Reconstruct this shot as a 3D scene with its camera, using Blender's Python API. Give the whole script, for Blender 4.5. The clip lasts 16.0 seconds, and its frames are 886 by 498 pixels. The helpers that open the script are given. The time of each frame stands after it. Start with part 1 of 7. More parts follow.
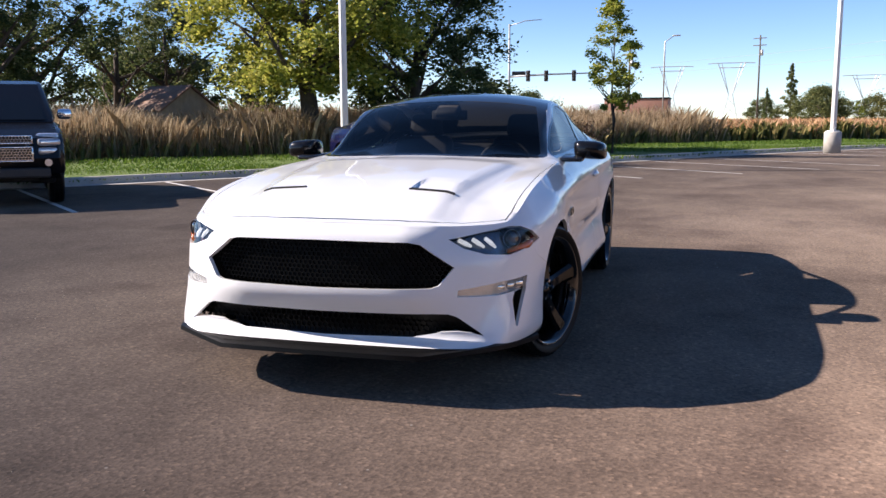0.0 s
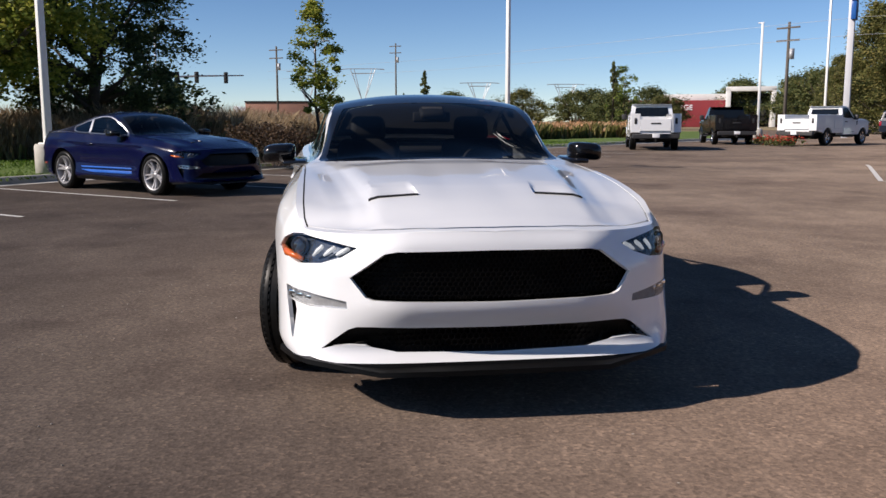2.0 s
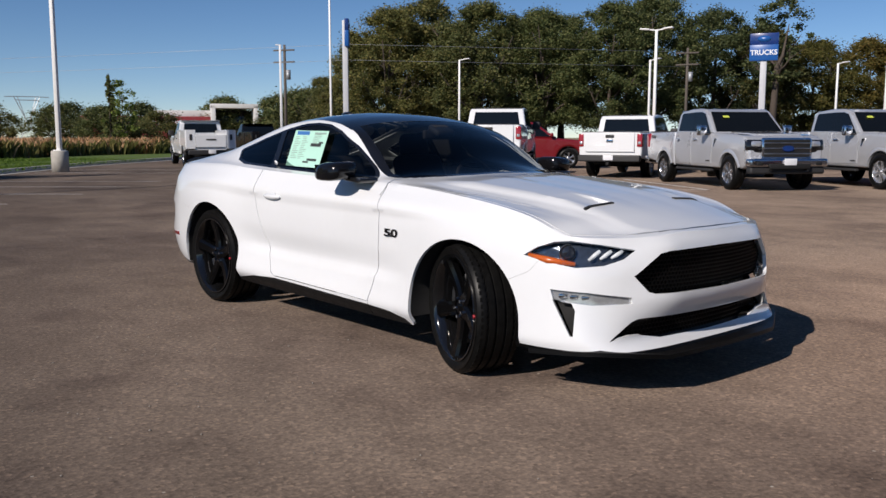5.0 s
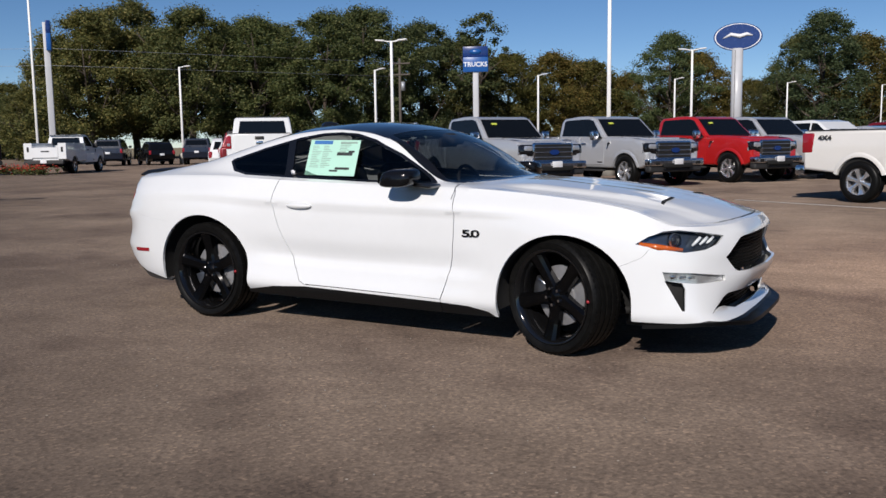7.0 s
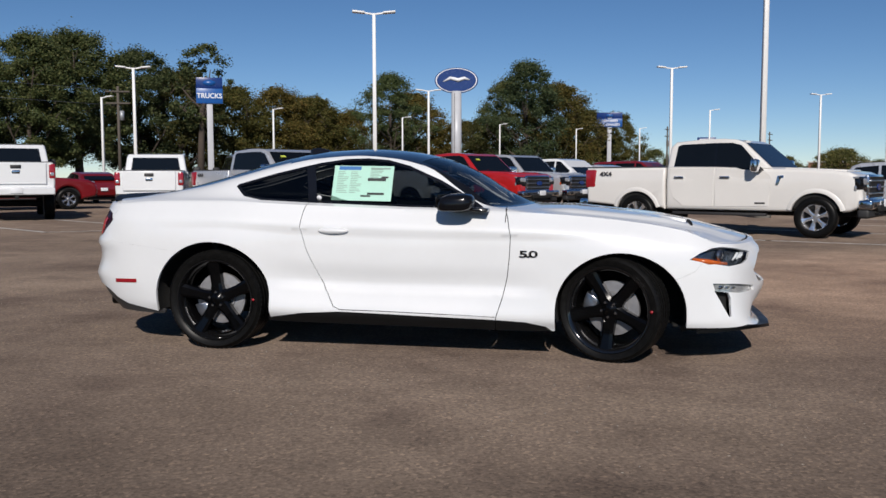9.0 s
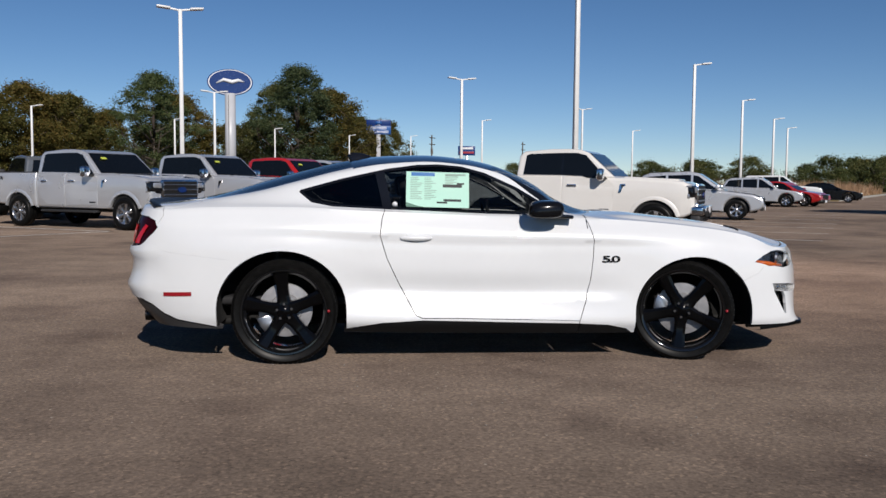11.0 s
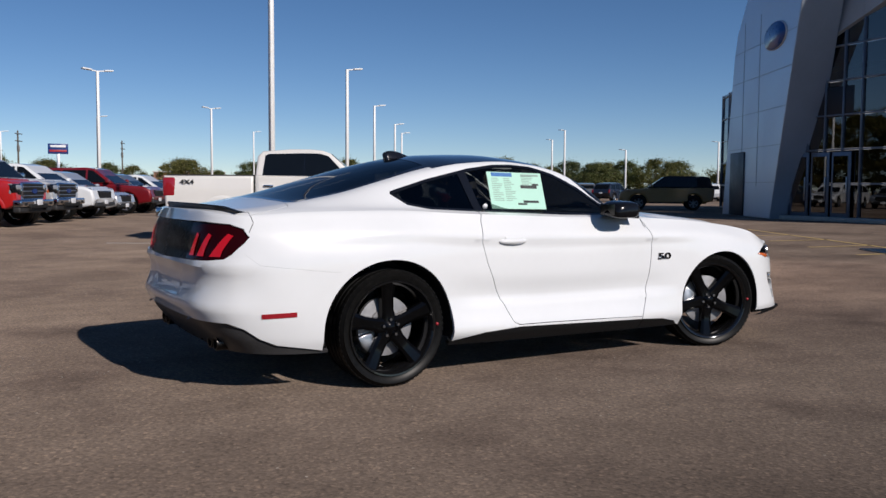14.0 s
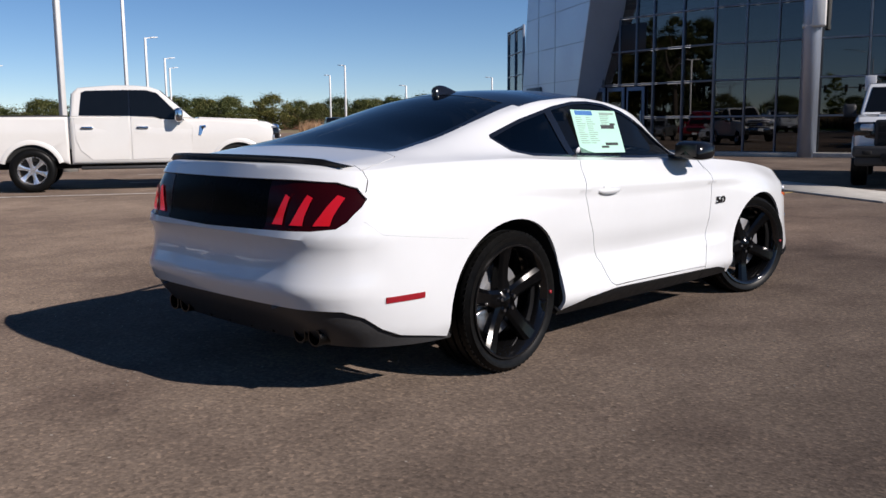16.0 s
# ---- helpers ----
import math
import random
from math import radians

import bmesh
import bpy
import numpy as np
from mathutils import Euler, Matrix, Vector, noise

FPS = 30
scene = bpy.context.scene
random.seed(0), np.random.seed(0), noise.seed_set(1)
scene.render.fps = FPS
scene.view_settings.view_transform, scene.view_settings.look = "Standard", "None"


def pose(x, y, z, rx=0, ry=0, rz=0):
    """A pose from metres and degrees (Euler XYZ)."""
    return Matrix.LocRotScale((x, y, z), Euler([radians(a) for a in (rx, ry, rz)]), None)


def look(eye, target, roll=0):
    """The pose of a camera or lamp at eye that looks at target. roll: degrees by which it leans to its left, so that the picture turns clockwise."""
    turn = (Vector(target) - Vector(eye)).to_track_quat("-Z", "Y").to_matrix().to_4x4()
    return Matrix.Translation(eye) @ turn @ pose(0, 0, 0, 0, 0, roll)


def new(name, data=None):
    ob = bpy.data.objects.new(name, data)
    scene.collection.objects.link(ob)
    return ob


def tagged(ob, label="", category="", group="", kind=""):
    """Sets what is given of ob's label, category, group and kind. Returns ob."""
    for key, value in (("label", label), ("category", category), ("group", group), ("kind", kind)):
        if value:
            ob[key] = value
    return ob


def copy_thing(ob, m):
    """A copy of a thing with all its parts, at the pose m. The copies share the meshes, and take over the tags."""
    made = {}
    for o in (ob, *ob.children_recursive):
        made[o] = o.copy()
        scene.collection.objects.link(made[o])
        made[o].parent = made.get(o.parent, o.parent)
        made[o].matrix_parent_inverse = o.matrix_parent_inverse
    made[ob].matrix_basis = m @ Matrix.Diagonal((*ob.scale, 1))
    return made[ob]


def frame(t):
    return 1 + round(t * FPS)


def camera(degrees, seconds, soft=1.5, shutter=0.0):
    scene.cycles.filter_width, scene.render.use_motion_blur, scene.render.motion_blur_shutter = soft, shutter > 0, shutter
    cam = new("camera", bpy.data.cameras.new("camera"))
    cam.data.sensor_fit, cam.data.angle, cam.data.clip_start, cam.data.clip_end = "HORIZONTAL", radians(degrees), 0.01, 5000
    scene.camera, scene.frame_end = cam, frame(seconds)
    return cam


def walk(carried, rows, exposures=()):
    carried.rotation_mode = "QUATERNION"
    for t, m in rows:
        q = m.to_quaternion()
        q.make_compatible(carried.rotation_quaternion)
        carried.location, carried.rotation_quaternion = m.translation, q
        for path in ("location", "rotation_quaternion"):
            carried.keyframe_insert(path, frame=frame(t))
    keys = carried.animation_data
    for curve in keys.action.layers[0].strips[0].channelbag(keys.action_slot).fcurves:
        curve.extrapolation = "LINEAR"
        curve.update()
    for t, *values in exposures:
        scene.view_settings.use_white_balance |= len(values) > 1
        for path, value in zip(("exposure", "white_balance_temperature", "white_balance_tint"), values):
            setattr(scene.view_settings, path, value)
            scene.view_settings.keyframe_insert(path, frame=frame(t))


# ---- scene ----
cam = camera(53.6, 16.0)
PATH = [
    (0, (5.821, 1.543, 1.219), (3.916, 1.007, 0.926), -0.2),
    (0.5, (5.960, 1.005, 1.228), (4.018, 0.642, 0.921), -0.2),
    (1, (5.936, 0.450, 1.217), (3.964, 0.295, 0.921), -0.1),
    (1.5, (5.935, -0.129, 1.221), (3.956, -0.050, 0.944), 0.2),
    (2, (5.770, -0.679, 1.217), (3.808, -0.416, 0.929), -0.1),
    (2.5, (5.626, -1.273, 1.233), (3.698, -0.831, 0.939), -0.0),
    (3, (5.477, -1.818, 1.226), (3.616, -1.148, 0.929), -0.3),
    (3.5, (5.310, -2.359, 1.231), (3.511, -1.534, 0.947), -0.3),
    (4, (5.153, -2.878, 1.234), (3.436, -1.889, 0.970), 0.0),
    (4.2, (5.070, -3.080, 1.233), (3.388, -2.031, 0.972), 0.1),
    (6.3, (3.834, -5.022, 1.225), (2.670, -3.413, 0.984), -0.8),
    (6.5, (3.666, -5.166, 1.236), (2.540, -3.532, 0.998), -0.9),
    (7, (3.279, -5.549, 1.237), (2.293, -3.824, 0.998), -0.8),
    (7.5, (2.801, -5.776, 1.226), (1.991, -3.964, 0.977), -0.7),
    (8, (2.337, -6.143, 1.239), (1.694, -4.261, 1.023), -0.6),
    (8.5, (1.842, -6.331, 1.207), (1.326, -4.408, 1.019), -0.4),
    (9, (1.338, -6.543, 1.197), (0.962, -4.585, 1.032), -0.1),
    (9.5, (0.815, -6.672, 1.196), (0.586, -4.691, 1.043), 0.1),
    (10, (0.265, -6.677, 1.208), (0.157, -4.685, 1.060), -0.7),
    (10.2, (0.031, -6.719, 1.200), (-0.010, -4.725, 1.057), -0.3),
    (12.3, (-2.171, -6.378, 1.196), (-1.643, -4.457, 1.022), 0.4),
    (12.5, (-2.396, -6.321, 1.184), (-1.788, -4.423, 1.018), 0.6),
    (13, (-2.852, -6.047, 1.167), (-2.070, -4.213, 1.013), 1.0),
    (13.5, (-3.339, -5.762, 1.175), (-2.424, -3.987, 1.042), 0.8),
    (14, (-3.737, -5.399, 1.172), (-2.706, -3.692, 1.031), 0.4),
    (14.5, (-4.083, -4.977, 1.184), (-2.963, -3.330, 1.010), 0.3),
    (15, (-4.390, -4.545, 1.180), (-3.141, -2.999, 0.963), 0.2),
    (15.5, (-4.507, -4.008, 1.186), (-3.164, -2.549, 0.921), -0.1),
    (16, (-4.610, -3.536, 1.201), (-3.174, -2.172, 0.918), -0.4),
]
EXPOSURES = [(0, 1.36, 6760, 19.5), (.5, 1.14, 6760, 19), (1, .97, 6750, 18), (1.5, .77, 6740, 17), (3, .36, 6640, 15.5), (4, .20, 6580, 15), (7, .02, 6420, 13), (10, -.12, 6420, 12), (13, -.06, 6420, 13.5), (15, .08, 6440, 14.5), (16, .24, 6450, 15)]
walk(cam, [(t, look(eye, target, roll)) for t, eye, target, roll in PATH], EXPOSURES)

# ---------------------------------------------------------------- light
SUN = Vector((0.155, -0.831, 0.534)).normalized()
lamp = bpy.data.lights.new("sun", "SUN")
lamp.energy, lamp.angle, lamp.color = 4.3, radians(0.53), (1.0, 0.93, 0.84)
sun_ob = new("sun", lamp)
sun_ob.matrix_world = look(SUN * 60, (0, 0, 0))
world = bpy.data.worlds.new("sky")
world.use_nodes = True
scene.world = world
wn = world.node_tree.nodes
sky = wn.new("ShaderNodeTexSky")
sky.sky_type, sky.sun_disc = "NISHITA", False
sky.sun_elevation, sky.sun_rotation = math.asin(SUN.z), math.atan2(SUN.x, SUN.y)
sky.altitude, sky.air_density, sky.dust_density, sky.ozone_density = 0, 0.6, 0.0, 2.0
wn["Background"].inputs["Strength"].default_value = 0.076
hsv = wn.new("ShaderNodeHueSaturation")
hsv.inputs["Saturation"].default_value = 1.18
world.node_tree.links.new(sky.outputs["Color"], hsv.inputs["Color"])
world.node_tree.links.new(hsv.outputs["Color"], wn["Background"].inputs["Color"])


# ---------------------------------------------------------------- materials
def nodes_of(name):
    m = bpy.data.materials.new(name)
    m.use_nodes = True
    nt = m.node_tree
    return m, nt, nt.nodes["Principled BSDF"]


def noise_node(nt, scale, detail=4.0, rough=0.55, coord="Object", stretch=None):
    co = nt.nodes.new("ShaderNodeTexCoord")
    n = nt.nodes.new("ShaderNodeTexNoise")
    n.inputs["Scale"].default_value, n.inputs["Detail"].default_value, n.inputs["Roughness"].default_value = scale, detail, rough
    out = co.outputs[coord]
    if stretch:
        mp = nt.nodes.new("ShaderNodeMapping")
        mp.inputs["Scale"].default_value = stretch
        nt.links.new(out, mp.inputs["Vector"])
        out = mp.outputs["Vector"]
    nt.links.new(out, n.inputs["Vector"])
    return n


def ramp(nt, src, stops):
    r = nt.nodes.new("ShaderNodeValToRGB")
    e = r.color_ramp.elements
    while len(e) < len(stops):
        e.new(0.5)
    for el, (p, c) in zip(e, stops):
        el.position, el.color = p, (*c, 1) if len(c) == 3 else c
    nt.links.new(src, r.inputs["Fac"])
    return r


def mixed(nt, fac, a, b, mode="MIX"):
    m = nt.nodes.new("ShaderNodeMix")
    m.data_type, m.blend_type = "RGBA", mode
    for key, v in ((0, fac), (6, a), (7, b)):
        if hasattr(v, "is_linked"):
            nt.links.new(v, m.inputs[key])
        elif key == 0:
            m.inputs[0].default_value = v
        else:
            m.inputs[key].default_value = (*v, 1)
    return m.outputs[2]


def bump(nt, bsdf, src, strength, dist):
    b = nt.nodes.new("ShaderNodeBump")
    b.inputs["Strength"].default_value, b.inputs["Distance"].default_value = strength, dist
    nt.links.new(src, b.inputs["Height"])
    nt.links.new(b.outputs["Normal"], bsdf.inputs["Normal"])


def plain(name, color, rough=0.5, metal=0.0, coat=0.0, vary=0.08, scale=6.0, bumpy=0.0, spec=0.5):
    """A material with a slight two-scale variation of colour and roughness."""
    m, nt, b = nodes_of(name)
    n1, n2 = noise_node(nt, scale), noise_node(nt, scale * 9)
    lo = tuple(c * (1 - vary) for c in color)
    hi = tuple(min(1, c * (1 + vary)) for c in color)
    big = ramp(nt, n1.outputs["Fac"], [(0.3, lo), (0.7, hi)])
    col = mixed(nt, 0.25, big.outputs["Color"], ramp(nt, n2.outputs["Fac"], [(0.35, lo), (0.65, hi)]).outputs["Color"])
    nt.links.new(col, b.inputs["Base Color"])
    rr = ramp(nt, n1.outputs["Fac"], [(0.3, (max(0.02, rough * 0.85),) * 3), (0.7, (min(1, rough * 1.15),) * 3)])
    nt.links.new(rr.outputs["Color"], b.inputs["Roughness"])
    b.inputs["Metallic"].default_value = metal
    b.inputs["Specular IOR Level"].default_value = spec
    b.inputs["Coat Weight"].default_value, b.inputs["Coat Roughness"].default_value = coat, 0.03
    if bumpy:
        bump(nt, b, n2.outputs["Fac"], 0.5, bumpy)
    return m


def glass(name, tint, gloss=0.02, ior=1.5):
    """A single pane: tinted see-through with a mirror coat that grows to the rim."""
    m = bpy.data.materials.new(name)
    m.use_nodes = True
    nt = m.node_tree
    nt.nodes.clear()
    out = nt.nodes.new("ShaderNodeOutputMaterial")
    tr, gl, mx, fr = (nt.nodes.new("ShaderNode" + k) for k in ("BsdfTransparent", "BsdfGlossy", "MixShader", "Fresnel"))
    tr.inputs["Color"].default_value = (*tint, 1)
    gl.inputs["Roughness"].default_value = gloss
    fr.inputs["IOR"].default_value = ior
    nt.links.new(fr.outputs["Fac"], mx.inputs[0])
    nt.links.new(tr.outputs["BSDF"], mx.inputs[1])
    nt.links.new(gl.outputs["BSDF"], mx.inputs[2])
    nt.links.new(mx.outputs["Shader"], out.inputs["Surface"])
    return m


def glow(name, color, strength, base=(0.3, 0.3, 0.3)):
    m, nt, b = nodes_of(name)
    b.inputs["Base Color"].default_value = (*base, 1)
    b.inputs["Emission Color"].default_value = (*color, 1)
    b.inputs["Emission Strength"].default_value = strength
    b.inputs["Roughness"].default_value = 0.2
    return m


def paint(name, color, metal=0.0, rough=0.35):
    return plain(name, color, rough=rough, metal=metal, coat=1.0, vary=0.02, scale=2.0)


WHITE = paint("white_paint", (0.745, 0.762, 0.772))
CREAM = paint("pearl_white_paint", (0.76, 0.74, 0.70))
SILVER = paint("silver_paint", (0.64, 0.65, 0.67), metal=0.5, rough=0.3)
RED = paint("red_paint", (0.42, 0.012, 0.012))
DARK_RED = paint("dark_red_paint", (0.20, 0.008, 0.012), metal=0.2)
BLUE = plain("blue_paint", (0.002, 0.003, 0.028), rough=0.2, coat=0.15, vary=0.02, spec=0.25)
BLACK_PAINT = plain("black_paint", (0.006, 0.006, 0.007), rough=0.15, coat=0.0, vary=0.02, spec=0.4)
NAVY = paint("dark_blue_black_paint", (0.012, 0.016, 0.028), rough=0.3)
BROWN = paint("bronze_paint", (0.26, 0.145, 0.04))
GREY_PAINT = paint("grey_paint", (0.16, 0.17, 0.18), metal=0.4)
STRIPE = plain("stripe_paint", (0.02, 0.12, 0.50), rough=0.4)
GLOSS_BLACK = plain("gloss_black", (0.008, 0.008, 0.009), rough=0.12, coat=0.6, vary=0.1)
SATIN_BLACK = plain("satin_black", (0.010, 0.010, 0.0105), rough=0.45, vary=0.15, scale=20, bumpy=0.0004, spec=0.25)
TAIL_BLACK = plain("black_tail_panel", (0.0016, 0.0017, 0.0024), rough=0.25, spec=0.03)
VALANCE = plain("grained_grey_plastic", (0.045, 0.045, 0.047), rough=0.38, vary=0.15, scale=60, bumpy=0.0004)
TRIM_BLACK = plain("trim_black", (0.025, 0.025, 0.026), rough=0.6, vary=0.15, scale=30, bumpy=0.0006)
DEEP_BLACK = plain("deep_black", (0.006, 0.006, 0.006), rough=0.8)
INTERIOR = plain("interior_black", (0.016, 0.016, 0.018), rough=0.75, vary=0.2, scale=40, bumpy=0.0005)
CHROME = plain("chrome", (0.75, 0.76, 0.78), rough=0.09, metal=1.0, vary=0.05)
STEEL = plain("brushed_steel", (0.55, 0.55, 0.56), rough=0.32, metal=1.0, vary=0.15, scale=25)
POLISHED = plain("polished_alloy", (0.82, 0.82, 0.84), rough=0.22, metal=0.85, vary=0.06, scale=30)
ALLOY = plain("silver_alloy", (0.5, 0.5, 0.52), rough=0.25, metal=0.9)
RIM_BLACK = plain("gloss_black_rim", (0.0025, 0.0025, 0.0028), rough=0.14, coat=0.12, spec=0.2)
RIM_LIP = plain("gloss_black_rim_lip", (0.006, 0.006, 0.0065), rough=0.1, coat=0.6, spec=0.5)
PANE = glass("tinted_pane", (0.30, 0.325, 0.33), ior=1.38)
GRILLE_BLACK = plain("grille_black", (0.003, 0.003, 0.0031), rough=0.4, spec=0.15)
LAMP_DARK = plain("dark_projector_lens", (0.02, 0.022, 0.03), rough=0.06, coat=1.0)
# steel darkened to put the shade below the tail into its colour
EXHAUST = plain("dark_steel", (0.055, 0.052, 0.05), rough=0.35, metal=1.0, vary=0.3, scale=30)
PANE_DARK = glass("dark_tinted_pane", (0.05, 0.055, 0.06))
PANE_CLEAR = glass("clear_lens", (0.85, 0.87, 0.88))
LED_WHITE = glow("daytime_running_light", (0.9, 0.96, 1.0), 0.22, (0.60, 0.62, 0.64))
LENS_GREY = plain("headlight_reflector", (0.10, 0.12, 0.15), rough=0.12, metal=0.7, vary=0.3, scale=40)
AMBER = plain("amber_reflector", (0.55, 0.11, 0.015), rough=0.2, coat=0.8)
RED_LENS = plain("red_lens", (0.30, 0.012, 0.02), rough=0.18, coat=0.8, vary=0.15, scale=60)
TAIL_RED = glow("tail_lamp_red", (1.0, 0.012, 0.025), 0.27, (0.22, 0.004, 0.008))
TAIL_SMOKE = plain("smoked_tail_lens", (0.020, 0.001, 0.002), rough=0.2, spec=0.12)
LAMP_CLEAR = plain("clear_lamp", (0.55, 0.56, 0.58), rough=0.1, metal=0.6, coat=1.0, vary=0.2, scale=20)
CONCRETE = plain("concrete", (0.42, 0.40, 0.36), rough=0.9, vary=0.18, scale=5, bumpy=0.003)
PEBBLE = plain("dusty_pebble", (0.24, 0.215, 0.185), rough=0.95, vary=0.3, scale=40)
POLE_WHITE = plain("white_pole_paint", (0.78, 0.78, 0.76), rough=0.4, vary=0.04)
LINE_WHITE = plain("worn_line_paint", (0.55, 0.54, 0.51), rough=0.85, vary=0.3, scale=9)
LINE_YELLOW = plain("worn_yellow_line_paint", (0.48, 0.34, 0.12), rough=0.85, vary=0.3, scale=9)
PAPER = plain("pale_green_paper", (0.42, 0.70, 0.58), rough=0.6, vary=0.03)
INK = plain("dark_ink", (0.03, 0.035, 0.035), rough=0.7)
INK_GREY = plain("grey_green_print", (0.26, 0.36, 0.31), rough=0.7)
INK_BLUE = plain("blue_ink", (0.04, 0.16, 0.42), rough=0.6)
SIGN_BLUE = plain("sign_blue", (0.010, 0.035, 0.16), rough=0.25, coat=0.4, vary=0.04)
SIGN_MID = plain("sign_mid_blue", (0.012, 0.09, 0.32), rough=0.3, coat=0.3)
SIGN_WHITE = plain("sign_white", (0.75, 0.76, 0.78), rough=0.35)
SIGN_RED = plain("sign_red", (0.35, 0.02, 0.03), rough=0.4)


def rubber():
    m, nt, b = nodes_of("tyre_rubber")
    n = noise_node(nt, 30)
    c = ramp(nt, n.outputs["Fac"], [(0.3, (0.004, 0.004, 0.004)), (0.7, (0.009, 0.0088, 0.0085))])
    nt.links.new(c.outputs["Color"], b.inputs["Base Color"])
    b.inputs["Roughness"].default_value = 0.38
    b.inputs["Specular IOR Level"].default_value = 0.14
    return m


def asphalt():
    """Sun-bleached asphalt: tan stones in dark binder, worn patches, damp-dark stains and long tyre arcs, under broad
    painted-in brightness.
    """
    m, nt, b = nodes_of("worn_asphalt")
    co = nt.nodes.new("ShaderNodeTexCoord")
    big = noise_node(nt, 0.16, 5, 0.62)
    mid = noise_node(nt, 1.3, 7, 0.68, stretch=(1.0, 1.5, 1))
    fine = noise_node(nt, 42, 3, 0.75)
    grit = nt.nodes.new("ShaderNodeTexVoronoi")
    grit.inputs["Scale"].default_value = 62
    nt.links.new(co.outputs["Object"], grit.inputs["Vector"])
    base = ramp(nt, big.outputs["Fac"], [(0.36, (0.106, 0.082, 0.065)), (0.5, (0.150, 0.117, 0.093)), (0.64, (0.186, 0.147, 0.117))])
    col = mixed(nt, 0.36, base.outputs["Color"], ramp(nt, mid.outputs["Fac"], [(0.32, (0.078, 0.061, 0.049)), (0.5, (0.150, 0.117, 0.093)), (0.68, (0.228, 0.180, 0.143))]).outputs["Color"])
    speck = ramp(nt, fine.outputs["Fac"], [(0.30, (0.50, 0.50, 0.52)), (0.5, (0.98, 0.98, 0.98)), (0.66, (1.45, 1.42, 1.38))])
    col = mixed(nt, 0.58, col, speck.outputs["Color"], "MULTIPLY")
    stone = ramp(nt, grit.outputs["Color"], [(0.0, (0.42, 0.42, 0.43)), (0.35, (0.85, 0.85, 0.85)), (0.75, (1.15, 1.14, 1.12)), (0.93, (1.75, 1.68, 1.58))])
    col = mixed(nt, 0.62, col, stone.outputs["Color"], "MULTIPLY")
    # stains
    spot = noise_node(nt, 0.8, 4, 0.6)
    oil = ramp(nt, spot.outputs["Fac"], [(0.54, (1, 1, 1)), (0.62, (0.80, 0.79, 0.80)), (0.72, (0.55, 0.54, 0.55))])
    col = mixed(nt, 0.8, col, oil.outputs["Color"], "MULTIPLY")
    worn = noise_node(nt, 0.42, 6, 0.58)
    seal = ramp(nt, worn.outputs["Fac"], [(0.38, (1.10, 1.10, 1.09)), (0.50, (1, 1, 1)), (0.60, (0.80, 0.79, 0.80)), (0.68, (0.72, 0.71, 0.72))])
    col = mixed(nt, 0.9, col, seal.outputs["Color"], "MULTIPLY")
    # faint arcs that turning wheels have polished
    for centre, scale in (((-9.0, 14.0, 0), 0.62), ((13.0, -19.0, 0), 0.50), ((-16.0, -16.0, 0), 0.45)):
        mp = nt.nodes.new("ShaderNodeMapping")
        mp.inputs["Location"].default_value = tuple(-c for c in centre)
        wv = nt.nodes.new("ShaderNodeTexWave")
        wv.wave_type, wv.rings_direction = "RINGS", "Z"
        wv.inputs["Scale"].default_value, wv.inputs["Distortion"].default_value = scale * 0.16, 1.2
        wv.inputs["Detail"].default_value, wv.inputs["Detail Scale"].default_value = 2.0, 0.35
        nt.links.new(co.outputs["Object"], mp.inputs["Vector"])
        nt.links.new(mp.outputs["Vector"], wv.inputs["Vector"])
        arc = ramp(nt, wv.outputs["Fac"], [(0.55, (1, 1, 1)), (0.82, (0.80, 0.79, 0.80)), (1.0, (0.72, 0.71, 0.72))])
        col = mixed(nt, 0.25, col, arc.outputs["Color"], "MULTIPLY")
    # painted-in light: the paving brightens away from the sun, with a wavering edge
    sp = nt.nodes.new("ShaderNodeSeparateXYZ")
    wob = noise_node(nt, 0.22, 5, 0.6)
    warp = nt.nodes.new("ShaderNodeMath")
    warp.operation = "MULTIPLY_ADD"
    warp.inputs[1].default_value = 14.0
    nt.links.new(co.outputs["Object"], sp.inputs["Vector"])
    nt.links.new(wob.outputs["Fac"], warp.inputs[0])
    tilt = nt.nodes.new("ShaderNodeMath")
    tilt.operation = "MULTIPLY_ADD"
    tilt.inputs[1].default_value = 0.6
    nt.links.new(sp.outputs["X"], tilt.inputs[0])
    nt.links.new(sp.outputs["Y"], tilt.inputs[2])
    nt.links.new(tilt.outputs["Value"], warp.inputs[2])
    rng_ = nt.nodes.new("ShaderNodeMapRange")
    rng_.inputs["From Min"].default_value, rng_.inputs["From Max"].default_value = 0.5, 13.5
    nt.links.new(warp.outputs["Value"], rng_.inputs["Value"])
    sun_grade = ramp(nt, rng_.outputs["Result"], [(0.0, (0.76, 0.76, 0.77)), (0.5, (1.02, 1.01, 1.0)), (1.0, (1.20, 1.17, 1.14))])
    col = mixed(nt, 1.0, col, sun_grade.outputs["Color"], "MULTIPLY")
    # dark sealer stain, deepened to cut brightness; the pale patch is painted-in extra light
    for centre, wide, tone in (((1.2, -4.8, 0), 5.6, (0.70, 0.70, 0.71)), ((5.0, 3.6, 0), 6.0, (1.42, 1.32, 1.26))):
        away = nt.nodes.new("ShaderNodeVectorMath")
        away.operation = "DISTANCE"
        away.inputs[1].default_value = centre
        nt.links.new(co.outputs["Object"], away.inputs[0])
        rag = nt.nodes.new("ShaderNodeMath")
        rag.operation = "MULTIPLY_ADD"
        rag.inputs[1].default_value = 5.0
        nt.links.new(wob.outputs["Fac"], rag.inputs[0])
